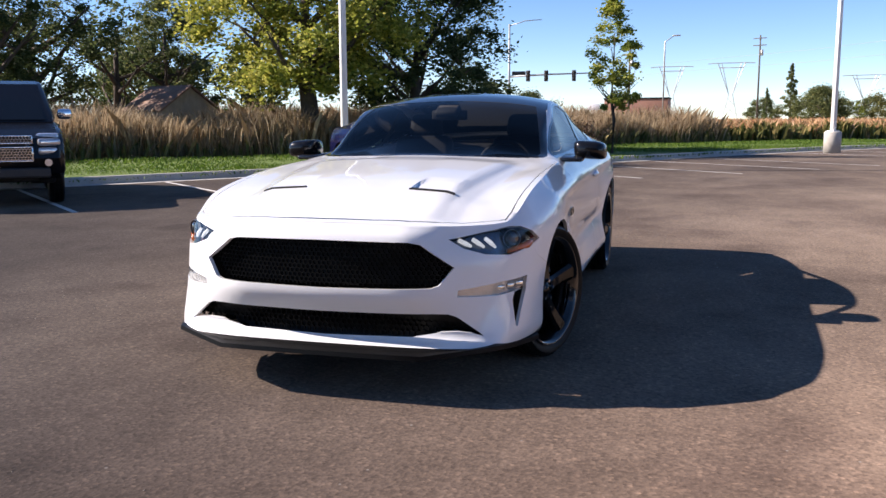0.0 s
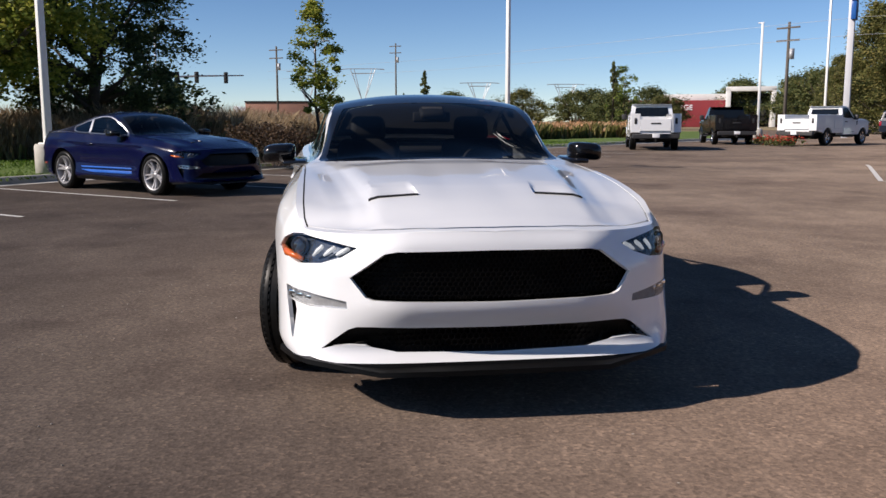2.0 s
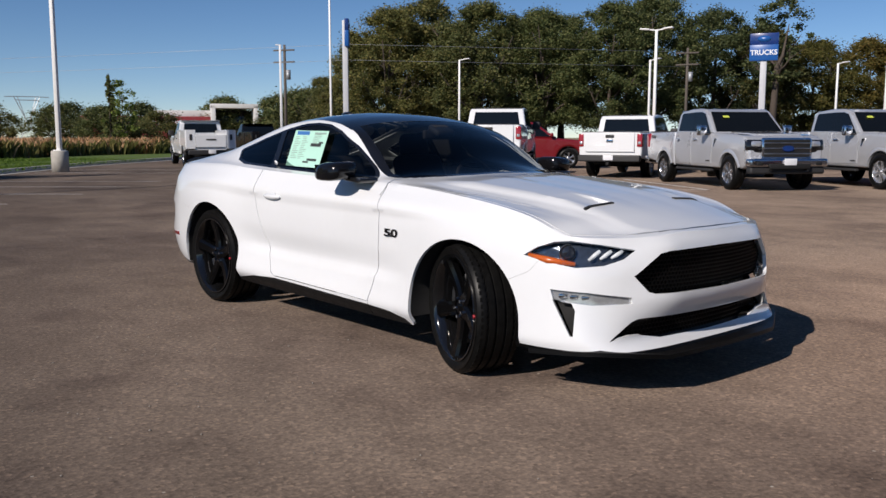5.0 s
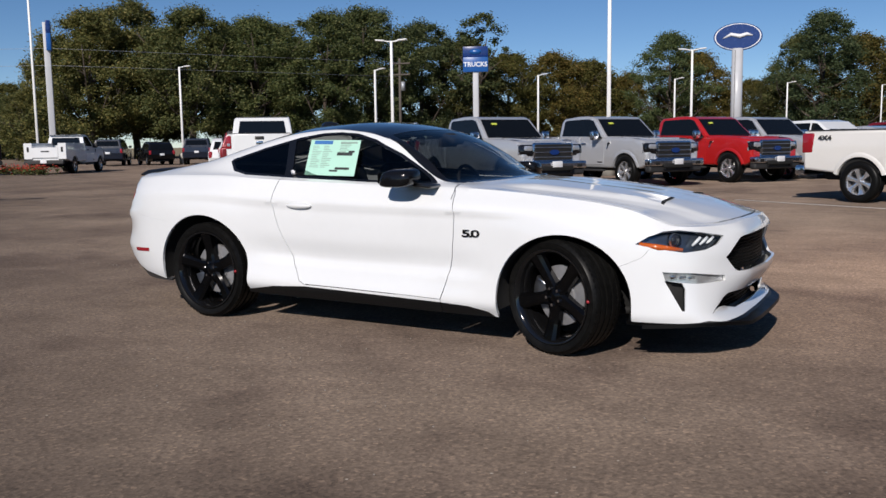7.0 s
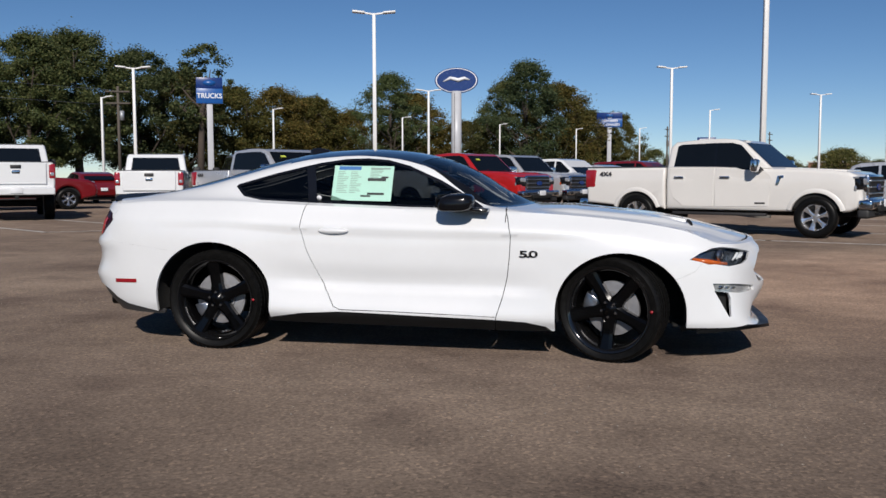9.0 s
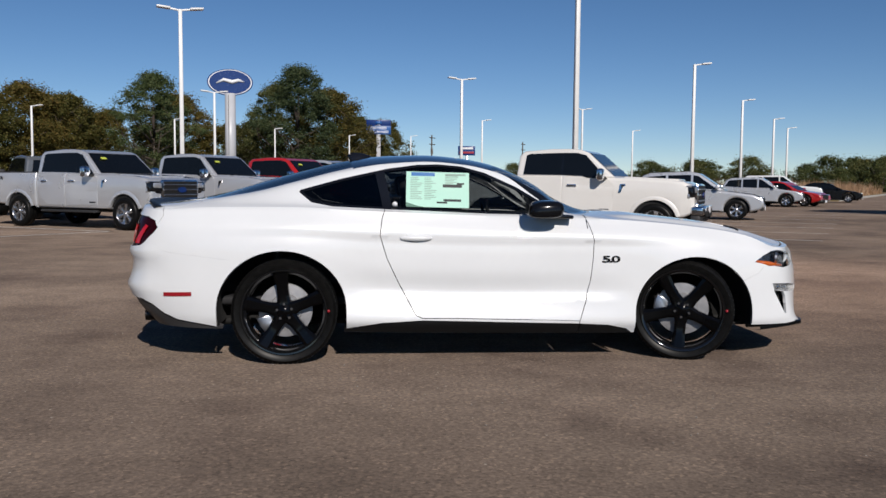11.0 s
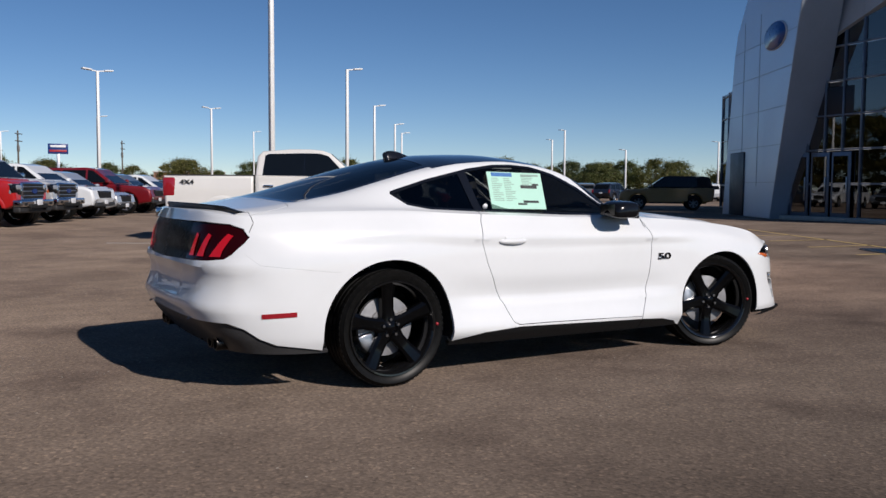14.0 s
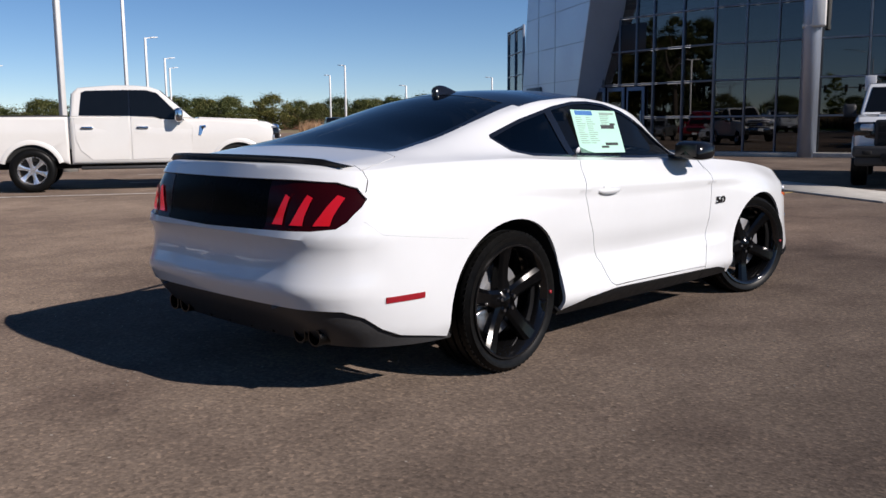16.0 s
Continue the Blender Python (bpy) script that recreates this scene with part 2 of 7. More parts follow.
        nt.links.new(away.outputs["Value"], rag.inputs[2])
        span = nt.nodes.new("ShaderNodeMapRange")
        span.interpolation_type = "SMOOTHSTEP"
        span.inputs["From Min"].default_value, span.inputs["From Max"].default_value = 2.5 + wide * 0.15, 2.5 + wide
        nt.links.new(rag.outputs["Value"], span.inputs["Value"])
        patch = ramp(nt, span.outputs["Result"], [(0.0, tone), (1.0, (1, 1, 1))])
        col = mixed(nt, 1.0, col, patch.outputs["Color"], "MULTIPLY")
    # scattered pale pebbles
    peb = nt.nodes.new("ShaderNodeTexVoronoi")
    peb.inputs["Scale"].default_value = 5.5
    nt.links.new(co.outputs["Object"], peb.inputs["Vector"])
    dot = ramp(nt, peb.outputs["Distance"], [(0.030, (1, 1, 1)), (0.042, (0, 0, 0))])
    col = mixed(nt, dot.outputs["Color"], col, (0.27, 0.24, 0.205))
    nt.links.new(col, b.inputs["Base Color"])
    b.inputs["Roughness"].default_value = 0.92
    b.inputs["Diffuse Roughness"].default_value = 1.0
    b.inputs["Specular IOR Level"].default_value = 0.15
    bump(nt, b, grit.outputs["Distance"], 0.35, 0.006)
    return m


def lawn():
    m, nt, b = nodes_of("mown_grass")
    n1, n2 = noise_node(nt, 0.5, 6), noise_node(nt, 40, 4)
    a = ramp(nt, n1.outputs["Fac"], [(0.3, (0.055, 0.108, 0.014)), (0.5, (0.085, 0.150, 0.02)), (0.7, (0.120, 0.165, 0.03))])
    c = mixed(nt, 0.5, a.outputs["Color"], ramp(nt, n2.outputs["Fac"], [(0.3, (0.045, 0.085, 0.009)), (0.7, (0.155, 0.22, 0.03))]).outputs["Color"])
    nt.links.new(c, b.inputs["Base Color"])
    b.inputs["Roughness"].default_value = 0.9
    bump(nt, b, n2.outputs["Fac"], 0.8, 0.05)
    return m


def field():
    m, nt, b = nodes_of("dry_field")
    n1, n2 = noise_node(nt, 0.06, 6), noise_node(nt, 3, 5)
    a = ramp(nt, n1.outputs["Fac"], [(0.3, (0.24, 0.18, 0.09)), (0.6, (0.34, 0.26, 0.14)), (0.75, (0.16, 0.16, 0.07))])
    c = mixed(nt, 0.4, a.outputs["Color"], ramp(nt, n2.outputs["Fac"], [(0.3, (0.08, 0.07, 0.03)), (0.7, (0.28, 0.21, 0.11))]).outputs["Color"])
    nt.links.new(c, b.inputs["Base Color"])
    b.inputs["Roughness"].default_value = 0.95
    return m


def leafy(name, dark, light, third=None, through_light=0.42):
    """Leaves: colour varies leaf by leaf."""
    m, nt, b = nodes_of(name)
    g = nt.nodes.new("ShaderNodeNewGeometry")
    stops = [(0.0, dark), (0.6, light)] + ([(1.0, third)] if third else [])
    r0 = ramp(nt, g.outputs["Random Per Island"], stops)
    # each plant has its own tone
    oi = nt.nodes.new("ShaderNodeObjectInfo")
    tone = ramp(nt, oi.outputs["Random"], [(0.0, (0.72, 0.80, 0.85)), (0.35, (1.0, 1.05, 0.95)), (0.7, (1.15, 1.05, 0.95)), (1.0, (1.4, 1.22, 1.0))])
    r = nt.nodes.new("ShaderNodeMix")
    r.data_type, r.blend_type = "RGBA", "MULTIPLY"
    r.inputs[0].default_value = 1.0
    nt.links.new(r0.outputs["Color"], r.inputs[6])
    nt.links.new(tone.outputs["Color"], r.inputs[7])
    nt.links.new(r.outputs[2], b.inputs["Base Color"])
    b.inputs["Roughness"].default_value = 0.6
    b.inputs["Specular IOR Level"].default_value = 0.25
    tl = nt.nodes.new("ShaderNodeBsdfTranslucent")
    nt.links.new(r.outputs[2], tl.inputs["Color"])
    mx = nt.nodes.new("ShaderNodeMixShader")
    mx.inputs[0].default_value = through_light
    out = nt.nodes["Material Output"]
    nt.links.new(b.outputs["BSDF"], mx.inputs[1])
    nt.links.new(tl.outputs["BSDF"], mx.inputs[2])
    nt.links.new(mx.outputs["Shader"], out.inputs["Surface"])
    return m


TYRE = rubber()
ASPHALT, LAWN, FIELD = asphalt(), lawn(), field()
LEAF_DARK = leafy("oak_leaves", (0.042, 0.060, 0.021), (0.112, 0.130, 0.048), (0.20, 0.190, 0.076), 0.33)
LEAF_BRIGHT = leafy("yellow_green_leaves", (0.11, 0.155, 0.03), (0.29, 0.345, 0.07), (0.46, 0.46, 0.12), 0.5)
LEAF_DEEP = leafy("deep_green_leaves", (0.040, 0.064, 0.024), (0.100, 0.132, 0.048), (0.16, 0.172, 0.066))
STRAW = leafy("dry_tall_grass", (0.20, 0.13, 0.075), (0.44, 0.305, 0.195), (0.62, 0.475, 0.335), 0.45)
LEAF_YOUNG = leafy("sapling_leaves", (0.13, 0.19, 0.03), (0.26, 0.32, 0.06), (0.38, 0.38, 0.10), 0.5)
TURF = leafy("mown_blades", (0.04, 0.09, 0.012), (0.085, 0.165, 0.022), (0.13, 0.19, 0.034), 0.35)
WEED = leafy("green_weeds", (0.06, 0.075, 0.02), (0.14, 0.15, 0.05), (0.24, 0.20, 0.085), 0.3)
BARK = plain("bark", (0.075, 0.058, 0.045), rough=0.95, vary=0.35, scale=8, bumpy=0.02)


# ---------------------------------------------------------------- mesh helpers
def part(name, bm, material, parent=None, label="", smooth=True, m=None):
    """Links a bmesh as one mesh object, under a thing or a part where one is given."""
    me = bpy.data.meshes.new(name)
    bm.to_mesh(me)
    bm.free()
    me.materials.append(material)
    if smooth:
        me.polygons.foreach_set("use_smooth", [True] * len(me.polygons))
    ob = new(name, me)
    ob.parent = parent
    if m is not None:
        ob.matrix_basis = m
    if label:
        ob["label"] = label
    return ob


def sharp(ob, degrees=35):
    """Keeps edges steeper than that sharp under smooth shading."""
    me = ob.data
    bm = bmesh.new()
    bm.from_mesh(me)
    lim = radians(degrees)
    for e in bm.edges:
        if len(e.link_faces) == 2:
            a = e.calc_face_angle(0)
            if a > lim or (a > .12 and max(f.calc_area() for f in e.link_faces) > .12):
                e.smooth = False
    bm.to_mesh(me)
    bm.free()
    return ob


def thing(name, label, category, group="", m=None, kind=""):
    e = new(name, None)
    e.empty_display_size = 0.2
    if m is not None:
        e.matrix_basis = m
    return tagged(e, label, category, group, kind)


def box(sx, sy, sz, bevel=0.0, m=None, seg=2, taper=1.0):
    """A box round the origin; taper scales its top."""
    bm = bmesh.new()
    bmesh.ops.create_cube(bm, size=1)
    for v in bm.verts:
        k = taper if v.co.z > 0 else 1
        v.co = Vector((v.co.x * sx * k, v.co.y * sy * k, v.co.z * sz))
    if bevel:
        bmesh.ops.bevel(bm, geom=bm.edges[:], offset=bevel, segments=seg, profile=0.5, affect="EDGES")
    if m is not None:
        bm.transform(m)
    return bm


def prism(poly, y0, y1, bevel=0.0, seg=2):
    """Side outline (x, z), drawn out from y0 to y1."""
    bm = bmesh.new()
    a = [bm.verts.new((x, y0, z)) for x, z in poly]
    b = [bm.verts.new((x, y1, z)) for x, z in poly]
    n = len(poly)
    f1, f2 = bm.faces.new(a), bm.faces.new(b[::-1])
    for i in range(n):
        bm.faces.new((a[i], b[i], b[(i + 1) % n], a[(i + 1) % n]))
    bmesh.ops.recalc_face_normals(bm, faces=bm.faces[:])
    if bevel:
        rim = list({e for f in (f1, f2) for e in f.edges})
        bmesh.ops.bevel(bm, geom=rim, offset=bevel, segments=seg, profile=0.5, affect="EDGES", clamp_overlap=True)
    return bm


def tube(points, radii, sides=12, cap=True):
    """A round bar along points, with a radius at each."""
    bm = bmesh.new()
    pts = [Vector(p) for p in points]
    rings = []
    for i, p in enumerate(pts):
        d = (pts[min(i + 1, len(pts) - 1)] - pts[max(i - 1, 0)]).normalized()
        q = d.to_track_quat("Z", "Y").to_matrix()
        rings.append([bm.verts.new(p + q @ Vector((radii[i] * math.cos(a), radii[i] * math.sin(a), 0)))
                      for a in (2 * math.pi * k / sides for k in range(sides))])
    for r0, r1 in zip(rings, rings[1:]):
        for k in range(sides):
            bm.faces.new((r0[k], r0[(k + 1) % sides], r1[(k + 1) % sides], r1[k]))
    if cap:
        bm.faces.new(rings[0][::-1])
        bm.faces.new(rings[-1])
    return bm


def lathe(profile, sides=48, close=False):
    """(radius, y) profile turned round the y axis."""
    bm = bmesh.new()
    rings = []
    for r, y in profile:
        rings.append([bm.verts.new((r * math.cos(a), y, r * math.sin(a))) for a in (2 * math.pi * k / sides for k in range(sides))])
    pairs = list(zip(rings, rings[1:])) + ([(rings[-1], rings[0])] if close else [])
    for r0, r1 in pairs:
        for k in range(sides):
            bm.faces.new((r0[k], r1[k], r1[(k + 1) % sides], r0[(k + 1) % sides]))
    bmesh.ops.recalc_face_normals(bm, faces=bm.faces[:])
    return bm


def joined(*bms):
    """All bmeshes in one."""
    out = bmesh.new()
    for b in bms:
        me = bpy.data.meshes.new("tmp")
        b.to_mesh(me)
        b.free()
        out.from_mesh(me)
        bpy.data.meshes.remove(me)
    return out


def words(name, text, size, material, m, parent=None, depth=0.003, squash=1.0, bold=0.0, spacing=1.0):
    """Lettering as a mesh."""
    cu = bpy.data.curves.new(name, "FONT")
    cu.body, cu.size, cu.extrude, cu.align_x, cu.align_y, cu.offset = text, size, depth, "CENTER", "CENTER", bold
    cu.space_character = spacing
    tmp = bpy.data.objects.new(name, cu)
    me = bpy.data.meshes.new_from_object(tmp)
    bpy.data.objects.remove(tmp)
    bpy.data.curves.remove(cu)
    me.materials.clear()
    me.materials.append(material)
    ob = new(name, me)
    ob.parent = parent
    ob.matrix_basis = m @ Matrix.Diagonal((squash, 1, 1, 1))
    return ob


def pchip(xs, ys, at):
    """Monotone cubic through (xs, ys), evaluated at the places given."""
    xs, ys, at = np.asarray(xs, float), np.asarray(ys, float), np.asarray(at, float)
    if xs[0] > xs[-1]:
        xs, ys = xs[::-1], ys[::-1]
    h = np.diff(xs)
    d = np.diff(ys, axis=0) / (h if ys.ndim == 1 else h.reshape(-1, *([1] * (ys.ndim - 1))))
    s = np.zeros_like(ys)
    s[0], s[-1] = d[0], d[-1]
    for i in range(1, len(xs) - 1):
        w1, w2 = 2 * h[i] + h[i - 1], h[i] + 2 * h[i - 1]
        a, b = d[i - 1], d[i]
        ok = a * b > 0
        s[i] = np.where(ok, (w1 + w2) / np.where(ok, w1 / np.where(a == 0, 1, a) + w2 / np.where(b == 0, 1, b), 1), 0)
    at = np.clip(at, xs[0], xs[-1])
    k = np.clip(np.searchsorted(xs, at) - 1, 0, len(h) - 1)
    u = (at - xs[k]) / h[k]
    hk = h[k]
    if ys.ndim > 1:
        u, hk = u.reshape(-1, *([1] * (ys.ndim - 1))), hk.reshape(-1, *([1] * (ys.ndim - 1)))
    return (ys[k] * (1 + 2 * u) * (1 - u) ** 2 + s[k] * hk * u * (1 - u) ** 2
            + ys[k + 1] * u * u * (3 - 2 * u) + s[k + 1] * hk * u * u * (u - 1))


# ---------------------------------------------------------------- the sports coupe
# Rings round half the lower body, front centre to rear centre: bottom, sill, mid, waist, shoulder, belt.
RINGS = (
    [(2.345, 0, .228), (2.338, .35, .228), (2.29, .62, .232), (2.185, .775, .236), (1.84, .878, .225), (1.36, .89, .21), (.75, .87, .19),
     (-.1, .865, .195), (-.8, .875, .205), (-1.36, .90, .23), (-1.85, .87, .232), (-2.17, .74, .236), (-2.27, .5, .238), (-2.29, 0, .238)],
    [(2.268, 0, .300), (2.262, .35, .300), (2.235, .63, .300), (2.145, .795, .298), (1.82, .90, .29), (1.36, .925, .29), (.75, .918, .285),
     (-.1, .918, .29), (-.8, .93, .30), (-1.36, .945, .32), (-1.87, .90, .33), (-2.25, .775, .36), (-2.395, .52, .39), (-2.415, 0, .39)],
    [(2.372, 0, .480), (2.355, .35, .482), (2.25, .605, .486), (2.075, .808, .49), (1.80, .898, .48), (1.36, .935, .50), (.75, .892, .46),
     (-.1, .868, .46), (-.8, .885, .48), (-1.36, .945, .52), (-1.9, .91, .50), (-2.30, .775, .50), (-2.437, .52, .51), (-2.452, 0, .51)],
    [(2.355, 0, .60), (2.335, .35, .60), (2.25, .59, .60), (2.06, .805, .62), (1.79, .893, .63), (1.36, .93, .68), (.75, .896, .66),
     (-.1, .884, .65), (-.8, .90, .68), (-1.36, .945, .72), (-1.9, .905, .72), (-2.29, .768, .72), (-2.418, .52, .73), (-2.44, 0, .735)],
    [(2.335, 0, .715), (2.32, .35, .715), (2.215, .575, .712), (2.045, .790, .715), (1.79, .880, .735), (1.36, .908, .81), (.75, .897, .825),
     (-.1, .882, .835), (-.8, .898, .855), (-1.36, .922, .885), (-1.88, .882, .88), (-2.225, .775, .885), (-2.39, .52, .90), (-2.42, 0, .905)],
    [(2.305, 0, .775), (2.28, .35, .77), (2.18, .60, .762), (2.025, .768, .768), (1.77, .812, .856), (1.36, .815, .918), (.75, .80, .962),
     (-.1, .815, .982), (-.8, .84, 1.008), (-1.36, .835, 1.03), (-1.84, .80, 1.025), (-2.16, .74, 1.005), (-2.34, .5, 1.02), (-2.39, 0, 1.035)],
)
# Upper lines by x: glass base (y, z), roof rail or bonnet crease (y, z), centre (z).
UP_X = (2.305, 2.15, 1.9, 1.6, 1.3, 1.0, .80, .60, .35, .1, -.15, -.4, -.7, -1.0, -1.3, -1.6, -1.9, -2.15, -2.39)
UP_GY = (.30, .55, .665, .72, .735, .745, .76, .785, .79, .787, .787, .79, .795, .80, .79, .77, .735, .69, .4)
UP_GZ = (.775, .775, .825, .885, .925, .95, .965, .985, .99, .998, 1.003, 1.01, 1.022, 1.038, 1.05, 1.05, 1.045, 1.03, 1.03)
UP_RY = (.2, .42, .47, .51, .54, .58, .64, .735, .69, .64, .605, .588, .585, .585, .595, .62, .655, .60, .3)
UP_RZ = (.778, .80, .858, .902, .934, .962, .978, 1.0, 1.145, 1.262, 1.322, 1.342, 1.324, 1.27, 1.195, 1.12, 1.075, 1.045, 1.034)
UP_CZ = (.776, .822, .878, .922, .955, .986, 1.006, 1.085, 1.235, 1.335, 1.384, 1.402, 1.392, 1.352, 1.28, 1.195, 1.105, 1.057, 1.036)

SIDE = (Vector((1, 0, 0)), Vector((0, 0, 1)))
FRONT = (Vector((0, 1, 0)), Vector((0, 0, 1)))
TOP = (Vector((1, 0, 0)), Vector((0, 1, 0)))
CORNER = (Vector((.763, -.647, 0)), Vector((0, 0, 1)))  # along the front corner; origin of s at the lamp's outer tip
CORNER_0 = Vector((1.796, .89, 0)).dot(CORNER[0])


def inside(p, poly):
    hit, n = False, len(poly)
    for i in range(n):
        (x0, y0), (x1, y1) = poly[i], poly[i - 1]
        if (y0 > p[1]) != (y1 > p[1]) and p[0] < (x1 - x0) * (p[1] - y0) / (y1 - y0) + x0:
            hit = not hit
    return hit


def cut(bm, reg, poly, view, tag, keep):
    """Cuts the outline poly, seen along view, into the faces that keep() lets through, and tags those inside."""
    e1, e2 = view
    look_dir = e1.cross(e2)
    near = 0.045
    for i in range(len(poly)):
        a, b = poly[i - 1], poly[i]
        lo = (min(a[0], b[0]) - near, min(a[1], b[1]) - near)
        hi = (max(a[0], b[0]) + near, max(a[1], b[1]) + near)
        A, B = e1 * a[0] + e2 * a[1], e1 * b[0] + e2 * b[1]
        if (B - A).length < 1e-6:
            continue
        no = (B - A).cross(look_dir).normalized()
        geom = set()
        for f in bm.faces:
            c = f.calc_center_median()
            u, w = c.dot(e1), c.dot(e2)
            if lo[0] < u < hi[0] and lo[1] < w < hi[1] and keep(c):
                geom.add(f)
                geom.update(f.edges)
                geom.update(f.verts)
        if geom:
            bmesh.ops.bisect_plane(bm, geom=list(geom), dist=1e-5, plane_co=A, plane_no=no)
    for f in bm.faces:
        c = f.calc_center_median()
        if keep(c) and inside((c.dot(e1), c.dot(e2)), poly):
            f[reg] = tag


def seam(bm, reg, line, view, keep, width=0.005, tag=99):
    """A gap of that width along a line."""
    for a, b in zip(line, line[1:]):
        d = Vector(b) - Vector(a)
        n = Vector((-d.y, d.x)).normalized() * width / 2
        e = d.normalized() * width * 0.4
        A, B = Vector(a) - e, Vector(b) + e
        cut(bm, reg, [tuple(A + n), tuple(B + n), tuple(B - n), tuple(A - n)], view, tag, keep)


def shell_half(step=0.028):
    rings = np.array(RINGS)
    flip = np.array((1, -1, 1))
    rings = np.concatenate([rings[:, 1:2] * flip, rings, rings[:, 12:13] * flip], axis=1)
    idx = np.arange(-1, 15)
    fine = np.linspace(0, 13, 1400)
    mid = pchip(idx, rings[3], fine)
    length = np.concatenate([[0], np.cumsum(np.linalg.norm(np.diff(mid, axis=0), axis=1))])
    n = int(length[-1] / step)
    u = np.interp(np.linspace(0, length[-1], n + 1), length, fine)
    low = np.stack([pchip(idx, r, u) for r in rings])
    rows = pchip(np.arange(6), low, np.linspace(0, 5, 31))
    # shoulder crease and hollow above the sill
    for r, push in ((22, -.002), (23, -.003), (24, .007), (25, .007), (26, .005), (27, .002)):
        rows[r][:, 1] += push * np.clip((rows[r][:, 0] + 1.9) / .5, 0, 1) * np.clip((1.25 - rows[r][:, 0]) / .35, 0, 1)
    for r, push in ((9, .002), (10, .005), (11, .007), (12, -.009), (13, -.011), (14, -.008), (15, -.004)):
        rows[r][:, 1] += push * np.clip((rows[r][:, 0] + 1.0) / .25, 0, 1) * np.clip((.98 - rows[r][:, 0]) / .25, 0, 1)
    # ledge of the rear bumper below the lamps
    for r, push in ((11, -.006), (12, -.009), (13, .000), (14, .012), (15, .019), (16, .019), (17, .009), (18, -.014), (19, -.010)):
        rows[r][:, 0] += push * np.clip((-2.08 - rows[r][:, 0]) / .14, 0, 1)
    # recess for the rear plate
    for r in rows:
        k = np.clip((.31 - abs(r[:, 1])) / .035, 0, 1) * np.clip((r[:, 2] - .52) / .02, 0, 1) * np.clip((.69 - r[:, 2]) / .025, 0, 1)
        r[:, 0] += .005 * k * (r[:, 0] < -2.2)
    x, yf, zf = low[5][:, 0], low[5][:, 1], low[5][:, 2]
    gy = np.minimum(pchip(UP_X, UP_GY, x), yf * 0.94)
    gz = pchip(UP_X, UP_GZ, x)
    ry = np.minimum(pchip(UP_X, UP_RY, x), yf * 0.78)
    rz, cz = pchip(UP_X, UP_RZ, x), pchip(UP_X, UP_CZ, x)
    bm = bmesh.new()
    reg = bm.faces.layers.int.new("reg")
    zone = bm.faces.layers.int.new("zone")
    grid = [[bm.verts.new(p) for p in row] for row in rows]
    cols = 5, 12, 16
    upper = [[] for _ in range(sum(cols))]
    for i in range(n + 1):
        ys = np.concatenate([np.linspace(yf[i], gy[i], cols[0] + 1)[1:], np.linspace(gy[i], ry[i], cols[1] + 1)[1:], np.linspace(ry[i], 0, cols[2] + 1)[1:]])
        if yf[i] < 0.02:
            zs = np.full(len(ys), zf[i])
        else:
            zs = pchip((-ry[i], 0, ry[i], gy[i], yf[i]), (rz[i], cz[i], rz[i], gz[i], zf[i]), ys)
        # raised centre of the bonnet
        lift = np.clip((2.2 - x[i]) / 0.5, 0, 1) * np.clip((x[i] - .82) / 0.25, 0, 1)
        crease = .50 + .10 * np.clip((1.9 - x[i]) / .9, 0, 1)
        zs = zs + lift * (0.022 * np.clip((crease - ys) / 0.05, 0, 1) - 0.008 * np.clip((0.24 - ys) / 0.12, 0, 1) - 0.010 * np.clip(1 - abs(ys - crease - .07) / .08, 0, 1))
        for k in range(len(ys)):
            upper[k].append(bm.verts.new((x[i], ys[k], zs[k])))
    grid += upper
    for r in range(len(grid) - 1):
        z = 0 if r < 30 else 1 if r < 35 else 2 if r < 47 else 3
        for i in range(n):
            vs = (grid[r][i], grid[r][i + 1], grid[r + 1][i + 1], grid[r + 1][i])
            f = bm.faces.new(vs)
            f[zone] = z
    bmesh.ops.remove_doubles(bm, verts=bm.verts[:], dist=2e-4)
    bmesh.ops.recalc_face_normals(bm, faces=bm.faces[:])
    # outwards
    probe = min(bm.faces, key=lambda f: (f.calc_center_median() - Vector((0, .89, .6))).length)
    if probe.normal.y < 0:
        bmesh.ops.reverse_faces(bm, faces=bm.faces[:])
    return bm, reg, zone


def arch(cx, cz, rx, rz, n=28):
    return [(cx + rx * math.cos(a), cz + rz * math.sin(a)) for a in (math.pi * k / n for k in range(n + 1))] + [(cx - rx, -.1), (cx + rx, -.1)]


def take(bm, reg, tags):
    """A new bmesh of the faces with these tags."""
    out = bm.copy()
    lay = out.faces.layers.int["reg"]
    bmesh.ops.delete(out, geom=[f for f in out.faces if f[lay] not in tags], context="FACES")
    return out


def inset_by(bm, d):
    """Moves every vertex in along its normal."""
    bm.normal_update()
    for v in bm.verts:
        n = v.normal.copy()
        if abs(v.co.y) < 1e-3:
            n.y = 0
            n.normalize()
        v.co -= n * d
    return bm


